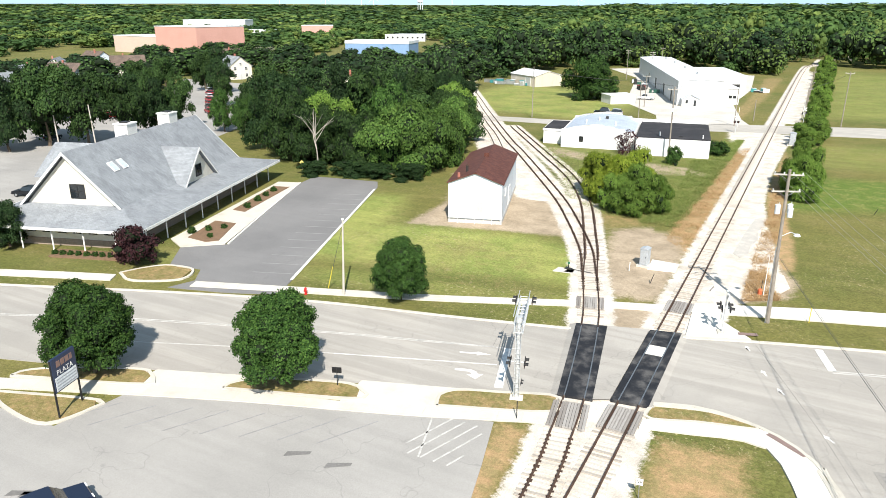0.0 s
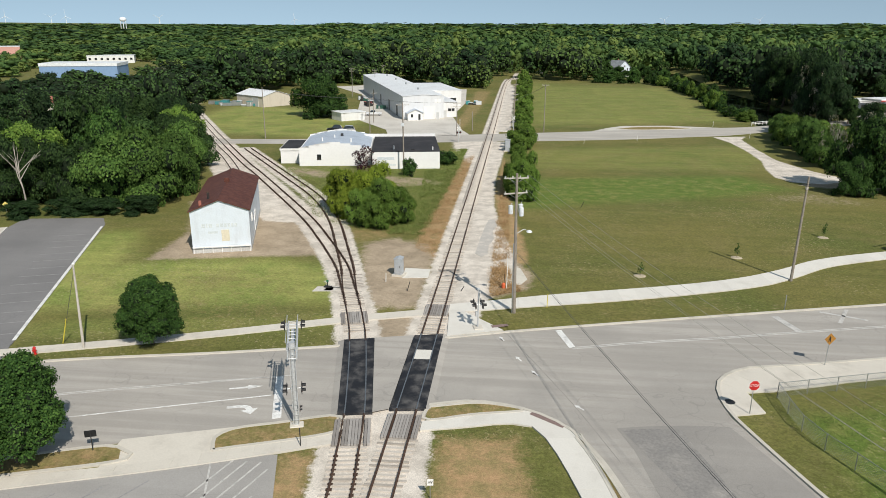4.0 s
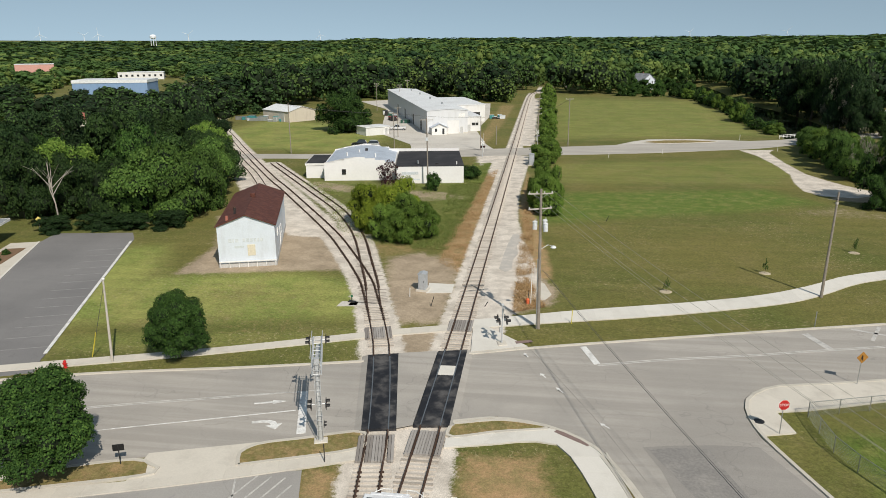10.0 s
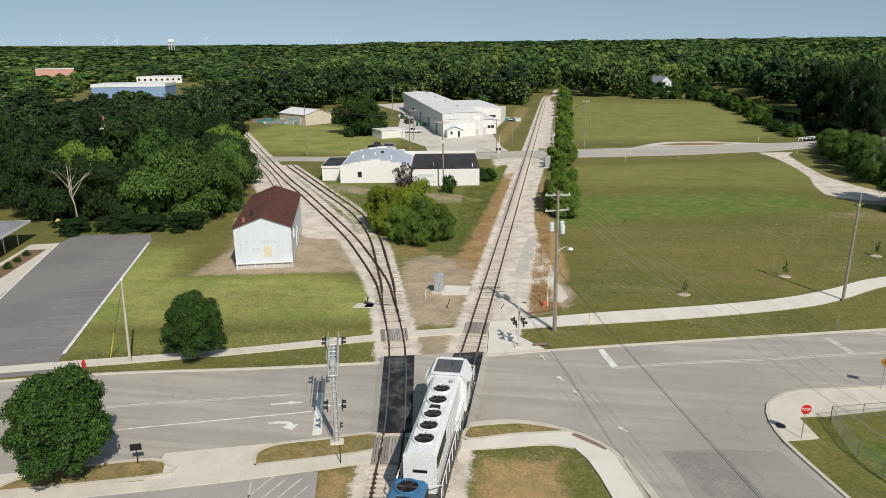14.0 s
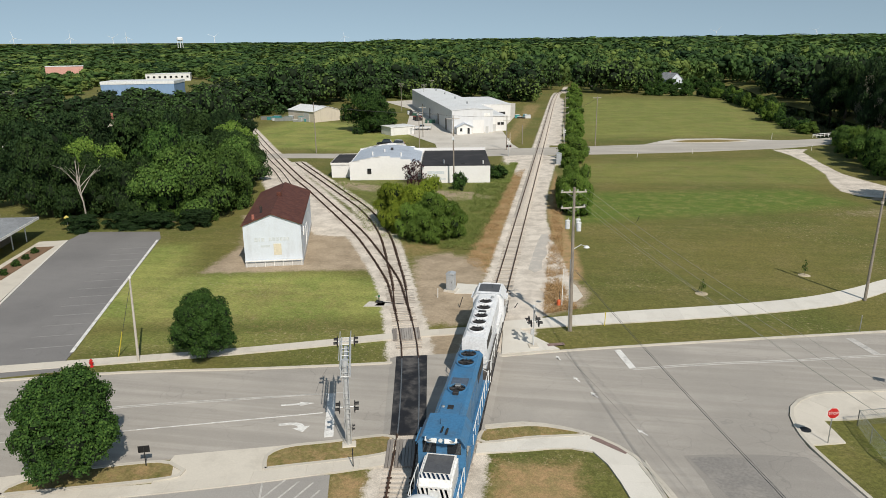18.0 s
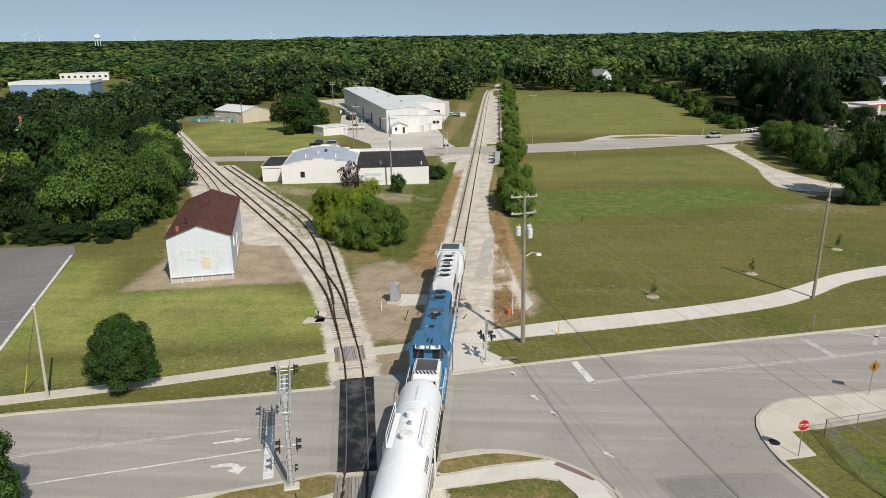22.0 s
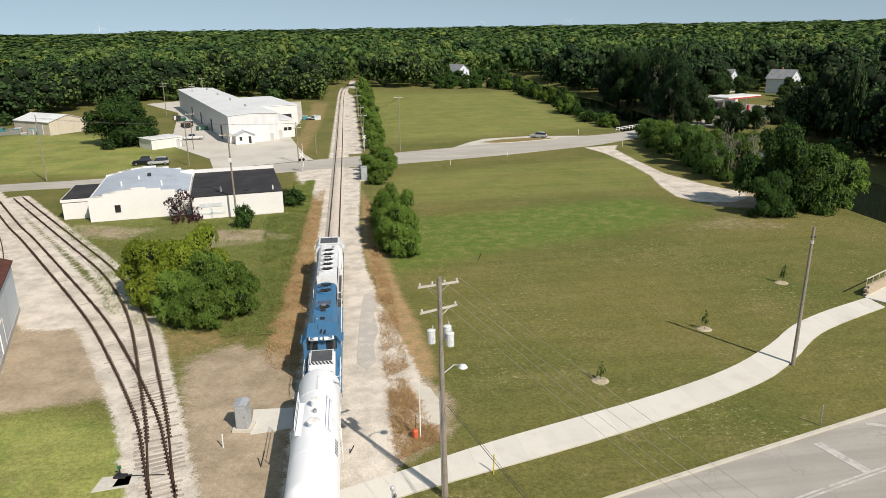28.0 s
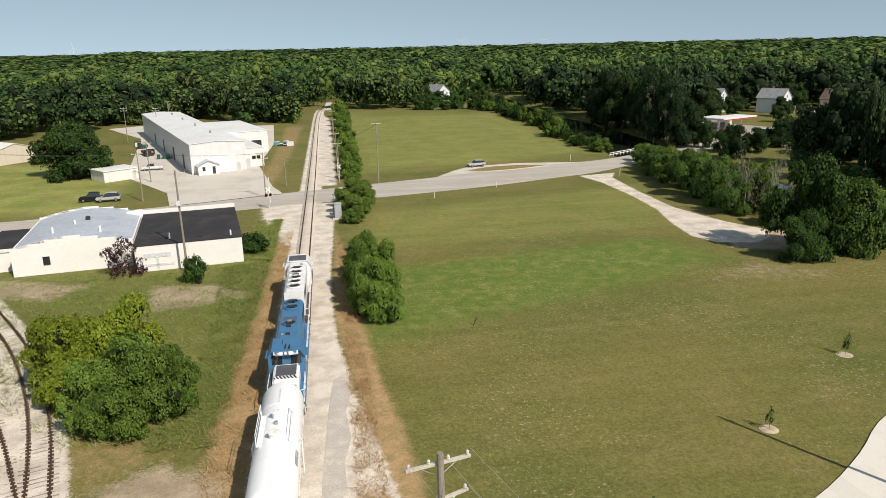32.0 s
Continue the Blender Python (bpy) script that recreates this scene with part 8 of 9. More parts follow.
def writing(name, text, size, m, mat_, parent, label=""):
    """Raised letters with the built-in font, made into a mesh."""
    cu = bpy.data.curves.new(name, 'FONT')
    cu.body, cu.size, cu.align_x, cu.align_y, cu.extrude = text, size, 'CENTER', 'CENTER', 0.004
    tmp = new("tmp", cu)
    me = bpy.data.meshes.new_from_object(tmp.evaluated_get(bpy.context.evaluated_depsgraph_get()))
    bpy.data.objects.remove(tmp)
    me.materials.clear()
    ob = part_mesh(name, me, mat_, parent, label)
    ob.matrix_basis = m
    return ob


writing("lettering", "STOP", 0.29, pose(0.04, -0.066, 2.5, 90, 0, 0), TRIM, st, "white capital letters")
pd = thing("warning_sign", "orange diamond crossing warning sign on a post by the pavement", "sign", pose(35.0, 5.6, 0, 0, 0, 15))
part("post", rd((0, 0, -0.1), (0.08, 0, 3.0), 0.035, seg=6), STEEL, pd)
dm = part("diamond", bx(-0.38, 0.38, -0.06, -0.045, -0.38, 0.38), ORANGE, pd)
dm.matrix_basis = pose(0.07, 0, 2.6, 0, 45, 0)
part("symbol", section(bmesh.new(), [(-0.05, 2.35), (0.0, 2.6), (0.06, 2.35), (0.14, 2.35), (0.1, 2.75), (0.04, 2.88), (-0.02, 2.75), (-0.1, 2.35)], -0.075, -0.062), BLACK, pd)
ws = thing("whistle_post", "small white whistle sign on a thin post beside the track", "sign", pose(3.1, -16.2, 0, 0, 0, 5))
part("post", rd((0, 0, -0.1), (0, 0, 1.3), 0.03, seg=6), STEEL, ws)
part("plate", bx(-0.2, 0.2, -0.05, -0.035, 0.95, 1.4, 0.01), TRIM, ws)
writing("lettering", "W", 0.3, pose(0, -0.056, 1.18, 90, 0, 0), BLACK, ws, "black letter")
for x, y, h, lab in ((-20.7, -13.7, 1.6, "small dark sign back on a post in the verge"), (-6.6, -11.6, 1.5, "thin dark marker post beside the walk")):
    s = thing("small_sign", lab, "sign", pose(x, y, 0, 0, 0, 20))
    part("post", rd((0, 0, -0.1), (0, 0, h), 0.035, seg=6), DKSTEEL, s)
    if x < -10:
        part("plate", bx(-0.38, 0.38, -0.02, 0.02, h - 0.45, h + 0.05, 0.01), BLACK, s)
for x, y, h, mat_, lab in ((-6.9, 22.6, 1.0, TRIM, "short white marker post on bare soil"), (11.4, 16.6, 1.4, YELLOW, "yellow cable marker post in the verge"), (36.1, 18.8, 1.6, STEEL, "thin steel post in the verge"), (24.5, 130, 1.1, TRIM, "white marker post by the far street"), (39, 138, 1.2, TRIM, "white marker post by the far street"), (66, 168.8, 1.6, TRIM, "white marker post by the lay-by"), (70, 146, 1.4, TRIM, "white marker post by the dirt track"), (-4.0, 19.8, 1.1, DKSTEEL, "bent dark iron stake on bare soil"), (18.5, 62, 0.8, DKSTEEL, "small stake in the field"), (1.95, 20.5, 0.5, DKSTEEL, "short iron stub beside the track")):
    s = thing("marker_post", lab, "post", pose(x, y, 0), "marker posts")
    part("shaft", rd((0, 0, -0.1), (0.03 if mat_ is not DKSTEEL else 0.35, 0, h), 0.045, 0.045, 6), mat_, s)
    part("cap", lathe(bmesh.new(), [(0.05, 0), (0.06, 0.05), (0.02, 0.08)], (0.03 if mat_ is not DKSTEEL else 0.35, 0, h - 0.01), 6), mat_, s)
# bare flag post with orange bags
fp = thing("flag_post", "thin white post in dry weeds with orange sheet at its foot", "post", pose(7.05, 21.6, 0))
part("shaft", rd((0, 0, -0.1), (0.05, 0.1, 4.2), 0.05, 0.03, 6), TRIM, fp)
part("sheet", bx(-0.55, -0.15, -0.2, 0.25, 0.0, 0.75, 0.12), stained("orange_sheet", (0.62, 0.13, 0.05), (0.45, 0.1, 0.05), 0.7, local=True), fp, "crumpled orange sheet")
part("stake", rd((-0.3, 0.3, 0), (-0.25, 0.3, 1.7), 0.03, seg=5), DKSTEEL, fp)
# hydrant
hy = thing("fire_hydrant", "red fire hydrant beside the pavement", "hydrant", pose(-34.6, 0.1, 0))
part("barrel", lathe(bmesh.new(), [(0.17, 0), (0.17, 0.06), (0.11, 0.1), (0.11, 0.55), (0.15, 0.58), (0.13, 0.68), (0.04, 0.78)], (0, 0, 0), 12), RED, hy)
for a in ((0.22, 0, 0.42), (-0.22, 0, 0.42), (0, -0.24, 0.4)):
    part("outlet", rd((0, 0, a[2]), a, 0.06, seg=8), RED, hy)
# plaza sign
ps = thing("plaza_sign", "dark blue plaza sign with white panel on two black posts", "sign", pose(-35.85, -25.6, 0, 0, 0, 107))
for x in (-1.22, 1.22):
    part("post", rd((x, 0, -0.1), (x, 0, 4.55), 0.07, seg=8), BLACK, ps)
part("board", bx(-1.22, 1.22, -0.1, 0.1, 2.0, 4.6, 0.03), stained("navy_paint", (0.022, 0.035, 0.075), (0.03, 0.04, 0.07), 0.4, local=True), ps)
part("panel", bx(-1.1, 1.1, -0.125, -0.1, 2.1, 3.15, 0.01), GREYPAINT, ps, "white changeable-letter panel")
for i in range(4):
    part("letter_row", bx(-1.0, 1.0, -0.135, -0.126, 2.22 + i * 0.23, 2.31 + i * 0.23), stained("letter_grey", (0.36, 0.38, 0.4), (0.5, 0.5, 0.5), 0.6, local=True), ps, "grey letter row")
writing("lettering", "PLAZA", 0.56, pose(0, -0.11, 3.42, 90, 0, 0), TRIM, ps, "white capital letters")
for x0, x1 in ((-0.75, -0.4), (-0.3, 0.05), (0.15, 0.5), (0.6, 0.85)):
    part("name_bar", bx(x0, x1, -0.115, -0.1, 3.85, 4.3), stained("brown_letters", (0.24, 0.15, 0.12), (0.2, 0.12, 0.1), 0.6, local=True), ps, "unreadable brown name bar")
verge([(-43.5, -26.7), (-35.4, -23.9), (-34.6, -24.6), (-35.3, -27.3), (-37, -28.0), (-41.0, -27.6)], "kerbed grass island under the plaza sign")

# chain-link fence at the corner lot
FENCE = thing("chain_link_fence", "grey chain-link fence round a grassy corner lot", "fence")
MESH = stained("wire_mesh", (0.36, 0.38, 0.36), (0.28, 0.3, 0.28), 0.5, 0.5, bump=0)
for line in ([(29.0, -0.6), (38, 2.2), (60, 8.8)], [(29.0, -0.6), (29.2, -6.2), (31.6, -12), (36.5, -24)]):
    pl = resample(line, 2.6)
    for a, b in zip(pl[:-1], pl[1:]):
        part("post", rd((*a, 0), (*a, 1.35), 0.035, seg=6), STEEL, FENCE)
        part("top_rail", rd((*a, 1.3), (*b, 1.3), 0.025, seg=5), STEEL, FENCE)
        bm = bmesh.new()
        d = Vector((*(b - a), 0))
        n = 13
        for i in range(-6, n):
            for s in (0, 1):
                u0, u1 = i / n, (i + 6) / n
                za, zb = (0.05, 1.28) if s == 0 else (1.28, 0.05)
                c0, c1 = max(0, u0), min(1, u1)
                if c1 <= c0:
                    continue
                z0_, z1_ = za + (zb - za) * (c0 - u0) / (u1 - u0), za + (zb - za) * (c1 - u0) / (u1 - u0)
                rod(bm, Vector((*a, z0_)) + d * c0, Vector((*a, z1_)) + d * c1, 0.006, seg=3, caps=False)
        part("mesh_panel", bm, MESH, FENCE)

# road paint
def paint(outline, mat_=None, z=RZ + 0.016, label="white painted road marking"):
    bm = bmesh.new()
    prism(bm, ccw(outline), z - 0.012, z)
    tagged(part("road_marking", bm, mat_ or WHITE_LINE), label, "marking", kind="structure")


def stripe(pts, w=0.12, mat_=None, z=RZ + 0.016):
    ln = resample(pts, 1.0)
    tagged(part("road_marking", ribbon(bmesh.new(), beside(ln, -w / 2), beside(ln, w / 2), z - 0.012, z), mat_ or OLD_LINE), "worn painted lane line", "marking", kind="structure")


stripe([(-60, -19.0), (-45, -12.6), (-27.6, -6.5), (-19, -3.9), (-10.6, -1.3)])
stripe([(-60, -18.7), (-45, -12.3), (-27.6, -6.25), (-19, -3.65), (-12.6, -1.85)])
stripe([(-24.2, -9.35), (-17.5, -7.0), (-11.1, -4.75)], 0.13, WHITE_LINE)
stripe([(-45, -17.4), (-34, -12.9), (-24.2, -9.35)], 0.12)
stripe([(13.4, 6.9), (20, 8.9), (28.1, 10.9), (35.5, 13.0), (60, 19.6), (100, 30.4)], 0.14)
stripe([(13.4, 6.6), (20, 8.6), (28.1, 10.6), (35.5, 12.7), (60, 19.3), (100, 30.1)], 0.14)
paint([(-11.75, -1.7), (-11.15, -1.5), (-9.2, -8.0), (-9.85, -8.25)])
paint([(12.0, 10.6), (12.6, 10.8), (13.7, 7.0), (13.1, 6.8)])
paint([(34.1, 16.6), (34.8, 16.8), (35.9, 13.2), (35.2, 13.0)], OLD_LINE)
# lane arrows
def on_road(x, y, ang, pts):
    c, s = math.cos(radians(ang)), math.sin(radians(ang))
    return [(x + c * a - s * b, y + s * a + c * b) for a, b in pts]


paint(on_road(-13.6, -3.75, 17, [(-1.3, -0.09), (0.2, -0.13), (0.2, -0.34), (1.35, 0), (0.2, 0.34), (0.2, 0.13), (-1.3, 0.09)]))
def bent_arrow(x, y, ang):
    """A turn arrow: a stem that bends round to its head, in convex pieces."""
    bm = bmesh.new()
    outer = [(-1.3, 0.52), (-0.5, 0.56), (0.05, 0.50), (0.48, 0.26), (0.70, -0.18)]
    inner = [(-1.3, 0.20), (-0.5, 0.20), (-0.08, 0.13), (0.10, -0.02), (0.2, -0.25)]
    for i in range(4):
        prism(bm, ccw(on_road(x, y, ang, [outer[i], inner[i], inner[i + 1], outer[i + 1]])), RZ + 0.004, RZ + 0.016)
    prism(bm, ccw(on_road(x, y, ang, [(-0.22, -0.32), (0.55, -0.98), (1.05, -0.11)])), RZ + 0.004, RZ + 0.016)
    tagged(part("road_marking", bm, WHITE_LINE), "white painted turn arrow on the road", "marking", kind="structure")


bent_arrow(-12.5, -7.0, 17)
for p in (on_road(41.5, 17.6, 60, [(-2.2, -0.18), (2.2, -0.18), (2.2, 0.18), (-2.2, 0.18)]), on_road(41.5, 17.6, -25, [(-2.2, -0.18), (2.2, -0.18), (2.2, 0.18), (-2.2, 0.18)])):
    paint(p, OLD_LINE, RZ + 0.016 + 0.004 * (p[0][0] > 40.8))
for x, y, a in ((6.9, 8.1, 100), (8.5, 4.0, 105), (9.9, 1.4, 108), (13.2, -4.0, 118)):
    paint(on_road(x, y, a + 15, [(-0.5, -0.06), (0.1, -0.06), (0.1, -0.22), (0.55, 0), (0.1, 0.22), (0.1, 0.06), (-0.5, 0.06)]), WHITE_LINE)
# thin dark lines and ramps
paint([(9.35, -5.55), (9.65, -5.1), (12.05, -6.75), (11.75, -7.25)], stained("brick_ramp", (0.24, 0.17, 0.15), (0.18, 0.13, 0.12), 0.85), 0.135, "dark red tactile ramp in the walk")
paint([(5.9, 10.4), (7.5, 11.0), (7.3, 11.5), (5.75, 10.95)], stained("brick_ramp_far", (0.24, 0.17, 0.15), (0.18, 0.13, 0.12), 0.85), 0.135, "dark red tactile ramp in the walk")
stripe([(7.4, 9.2), (10.4, 2.2), (13.0, -4.2), (15.4, -11)], 0.04, FADEPATCH, RZ + 0.012)
stripe([(-12.7, -2.2), (-13.2, 0.5), (-13.4, 3.2)], 0.04, FADEPATCH, RZ + 0.012)
stripe([(-12.6, -10.7), (-9.2, -9.3), (-5.2, -7.6)], 0.08, DARKPATCH, RZ + 0.03)
# station car park: edge line, bays
stripe([(-38.5, 2.6), (-45.5, 21.5), (-52.8, 41.2)], 0.35, WHITE_LINE, 0.06)
for i in range(13):
    u = i / 13
    x, y = -39.2 - 13.2 * u, 4.2 + 36.0 * u
    stripe([(x, y), (x - 4.7, y - 1.7)], 0.09, FAINT_LINE, 0.056)
# plaza: hatch and bays
stripe([(-12.1, -14.0), (-11.4, -16.2), (-10.6, -18.8)], 0.13, OLD_LINE, 0.052)
for i in range(6):
    x = -12.4 + 0.97 * i
    u = min(1.0, max(0.0, (-8.0 - x) / 1.75))
    stripe([(x + 0.35 * (i == 0), -18.8 + 1.0 * (i == 0)), (x + 1.75 * u, -18.8 + 5.1 * u)], 0.13, OLD_LINE, 0.052)
for i in range(9):
    x = -15.2 - i * 2.6
    stripe([(x, -16.4 - 0.37 * (-x - 15)), (x - 2.2, -20.6 - 0.37 * (-x - 15))], 0.1, FAINT_LINE, 0.052)
for x, y in ((-30.0, -33.2), (-29.2, -32.9), (-14.7, -22.0), (-17.8, -22.2)):
    paint(on_road(x, y, 30, [(-0.9, -0.25), (0.8, -0.12), (0.9, 0.2), (-0.7, 0.28)]), stained("oil_stain", (0.17, 0.16, 0.15), (0.22, 0.21, 0.2), 0.8), 0.048, "dark oil stain on the asphalt")
for x, y, r in ((25.0, -1.9, 0.42), (14.9, 12.0, 0.0), (-33.5, -9.0, 0.45), (-29.0, -12.6, 0.35)):
    if r:
        tagged(part("manhole_cover", lathe(bmesh.new(), [(r, RZ), (r, RZ + 0.085 if x > 20 else RZ + 0.02)], (x, y, 0), 16), DKSTEEL), "dark iron manhole cover", "manhole", kind="structure")
# retaining wall of stone blocks where the path ends
gw = thing("bridge_wall", "tan stone block wall with railing at the footbridge", "wall", pose(58.2, 40.2, 0, 0, 0, 30))
STONE = concrete("tan_stone", (0.42, 0.35, 0.26), (0.32, 0.26, 0.19))
for r in range(4):
    for i in range(8):
        x = i * 0.95 + (0.4 if r % 2 else 0)
        for yy in (1.9, -2.3):
            part("stone", bx(x + 0.01, x + 0.93, yy, yy + 0.4, 0.02 + r * 0.28, 0.29 + r * 0.28, 0.02), STONE, gw)
for i in range(6):
    for yy in (2.1, -2.1):
        part("rail_post", rd((i * 1.5, yy, 1.0), (i * 1.5, yy, 2.0), 0.04, seg=6), PALEWOOD, gw)
for yy in (2.1, -2.1):
    part("top_rail", bx(-0.2, 7.8, yy - 0.05, yy + 0.05, 1.95, 2.05), PALEWOOD, gw)
part("deck", bx(-0.5, 16, -1.9, 1.9, 0.0, 0.14), CONC_NEW, gw)
# guard rails of the street bridge
for a, b in (((78.5, 173.0), (88, 179.2)), ((82.5, 160.5), (94, 167.5))):
    g_ = thing("bridge_rail", "white painted guard rail of the street bridge", "railing")
    pl = resample([a, b], 1.6)
    for p in pl:
        part("post", rd((*p, 0), (*p, 1.1), 0.09, seg=6), TRIM, g_)
    for z in (0.55, 1.0):
        part("beam", rd((*pl[0], z), (*pl[-1], z), 0.09, seg=6), TRIM, g_)

# ---------- vehicles ----------
TYRE = stained("tyre_rubber", (0.015, 0.015, 0.016), (0.03, 0.03, 0.03), 0.8, local=True)
RIM = stained("alloy_rim", (0.5, 0.5, 0.5), (0.35, 0.35, 0.35), 0.3, 0.8, local=True)
TAIL = stained("tail_lamp", (0.35, 0.02, 0.02), (0.25, 0.02, 0.02), 0.25, local=True)


def paintwork(name, col):
    kk = Nodes(name, 0.28, 0.25, 0.5)
    kk.local()
    return kk.done(kk.value(col, kk.noise(3, 2), 0.96, 1.04))


def car(name, label, paint_, m, length=4.5, width=1.82, height=1.62, pickup=False, van=False):
    """A car, nose towards +y, standing on z = 0."""
    t = thing(name, label, "car", m)
    h = length / 2
    w = width / 2
    if pickup:
        prof = [(-h, 0.5), (h - 0.1, 0.45), (h, 0.75), (h - 0.1, 1.0), (h - 1.2, 1.12), (-h, 1.1)]
        cab = [(-0.5, 1.1), (h - 1.25, 1.1), (h - 1.85, height - 0.04), (-0.35, height)]
    else:
        prof = [(-h, 0.45), (h - 0.15, 0.4), (h, 0.7), (h - 0.12, 0.88), (h - 1.2, 1.0), (-h + 0.1, 1.05), (-h - 0.02, 0.8)]
        cab = [(-h + 0.12, 1.03), (h - 1.25, 0.99), (h - 1.95, height - 0.05), (-0.4, height), (-h + 0.55, height - 0.1)]
    body = section(bmesh.new(), prof, -w, w, 'x')
    bmesh.ops.bevel(body, geom=[e for e in body.edges if abs(e.verts[0].co.x - e.verts[1].co.x) < 0.01], offset=0.07, segments=2, affect='EDGES')
    part("body", body, paint_, t)
    cb = section(bmesh.new(), cab, -w + 0.1, w - 0.1, 'x')
    for v in cb.verts:
        if v.co.z > height - 0.2:
            v.co.x *= 0.86
    part("cabin_glass", cb, GLASS, t)
    zs = height - 0.02
    rb = section(bmesh.new(), [(p[0], p[1] + 0.01) for p in cab[2:]] + [(p[0], p[1] + 0.05) for p in cab[2:][::-1]], -(w - 0.1) * 0.87, (w - 0.1) * 0.87, 'x')
    part("roof", rb, paint_, t)
    for s in (-1, 1):
        for y in (h - 0.85, -h + 0.85):
            wl = new("wheel")
            wl.parent = t
            wl.matrix_basis = pose(s * (w - 0.1), y, 0.34)
            part("tyre", lathe(bmesh.new(), [(0.2, -0.11), (0.32, -0.11), (0.34, -0.08), (0.34, 0.08), (0.32, 0.11), (0.2, 0.11)], (0, 0, 0), 18, 'x'), TYRE, wl)
            part("rim", lathe(bmesh.new(), [(0.05, s * 0.02), (0.21, s * 0.10), (0.21, s * 0.116), (0.04, s * 0.13)][::s], (0, 0, 0), 12, 'x'), RIM, wl)
        part("headlight", bx(s * w * 0.72 - 0.18, s * w * 0.72 + 0.18, h - 0.13, h + 0.01, 0.68, 0.84, 0.02), LENS, t)
        part("tail_light", bx(s * w * 0.78 - 0.13, s * w * 0.78 + 0.13, -h - 0.04, -h + 0.06, 0.75, 1.0, 0.02), TAIL, t)
        part("mirror", bx(s * (w + 0.06) - 0.09, s * (w + 0.06) + 0.09, h - 1.65, h - 1.5, 0.98, 1.12, 0.02), paint_, t)
    part("bumper", bx(-w * 0.92, w * 0.92, h - 0.04, h + 0.06, 0.42, 0.62, 0.03), DKSTEEL, t)
    part("bumper", bx(-w * 0.92, w * 0.92, -h - 0.07, -h + 0.03, 0.42, 0.62, 0.03), DKSTEEL, t)
    return t


SILVER = paintwork("silver_car_paint", (0.52, 0.53, 0.54))
BLACKCAR = paintwork("black_car_paint", (0.015, 0.016, 0.02))
NAVYCAR = paintwork("navy_car_paint", (0.02, 0.03, 0.06))
WHITECAR = paintwork("white_car_paint", (0.72, 0.72, 0.72))
REDCAR = paintwork("red_car_paint", (0.38, 0.02, 0.025))
GREENCAR = paintwork("green_paint", (0.03, 0.10, 0.07))
suv = car("car", "silver estate car driving on the far street", SILVER, pose(200, 226, 0.03, 0, 0, 110), 4.5)
car("car", "dark blue car parked in the plaza bays", NAVYCAR, pose(-26.4, -33.8, 0.04, 0, 0, -20), 4.6)
car("car", "black off-roader parked beyond the hall", BLACKCAR, pose(-44.3, 144.8, 0.03, 0, 0, 100), 4.4, 1.85, 1.8)
car("car", "silver off-roader parked beyond the hall", SILVER, pose(-40.6, 143.8, 0.03, 0, 0, 100), 4.6, 1.85, 1.8)
car("car", "dark car parked behind the low building", BLACKCAR, pose(-14.0, 120.2, 0.03, 0, 0, 20), 4.6)
car("pickup_truck", "white pickup parked by the yard office", WHITECAR, pose(-41.0, 184.5, 0.03, 0, 0, 100), 5.4, 1.9, 1.8, True)
rng = random.Random(9)
for i, (x, y) in enumerate(((-98, 12), (-101, 18), (-103, 24), (-88, 0), (-128, 62), (-133, 70), (-137, 78), (-150, 60), (-158, 74), (-165, 66), (-141, 46))):
    car("car", "parked car in the back car park", (BLACKCAR, SILVER, WHITECAR, REDCAR, NAVYCAR)[i % 5], pose(x, y, 0.04, 0, 0, rng.choice((20, 110, 200))), rng.uniform(4.2, 4.8))
# yard machinery and stacked stock
TEAL = stained("teal_paint", (0.05, 0.24, 0.24), (0.04, 0.16, 0.17), 0.6, local=True)


def stock(name, label, x, y, ang, mats, n, seed):
    """A heap of stacked frames and crates, each piece its own."""
    r = random.Random(seed)
    t = thing(name, label, "stacked goods", pose(x, y, 0, 0, 0, ang))
    for i in range(n):
        a, b, c = r.uniform(0.5, 1.6), r.uniform(0.4, 1.2), r.uniform(0.5, 1.8)
        cx, cy = r.uniform(-3.2, 3.2), r.uniform(-1.2, 1.2)
        part("crate", bx(cx - a, cx + a, cy - b, cy + b, 0, c, 0.04), r.choice(mats), t)
        part("lid", bx(cx - a - 0.05, cx + a + 0.05, cy - b - 0.05, cy + b + 0.05, c, c + 0.08), r.choice(mats), t)


stock("crate_stack", "teal and grey crates stacked on the grass", -92, 208, 20, (TEAL, STEEL, GREYPAINT), 9, 1)
stock("crate_stack", "teal and grey crates stacked on the grass", -101, 210, 15, (TEAL, STEEL, GREYPAINT), 9, 2)
stock("crate_stack", "teal frames stacked by the wood", -108, 213, 10, (TEAL, STEEL), 8, 3)
stock("pallet_stack", "red and grey goods along the warehouse wall", -49.5, 216, 108, (RED, DKSTEEL, GREYPAINT), 8, 4)
stock("pallet_stack", "dark goods along the warehouse wall", -56, 236, 108, (DKSTEEL, GREENCAR, GREYPAINT), 8, 5)
stock("skip", "dark green skip in the yard", -43.5, 208, 100, (GREENCAR,), 2, 6)
stock("pallet_stack", "goods at the warehouse annex", -9.5, 226, 15, (DKSTEEL, TEAL, GREYPAINT), 6, 7)
stock("pipe_stack", "teal pipes on the far roof yard", -33, 268, 15, (TEAL, STEEL), 6, 8)

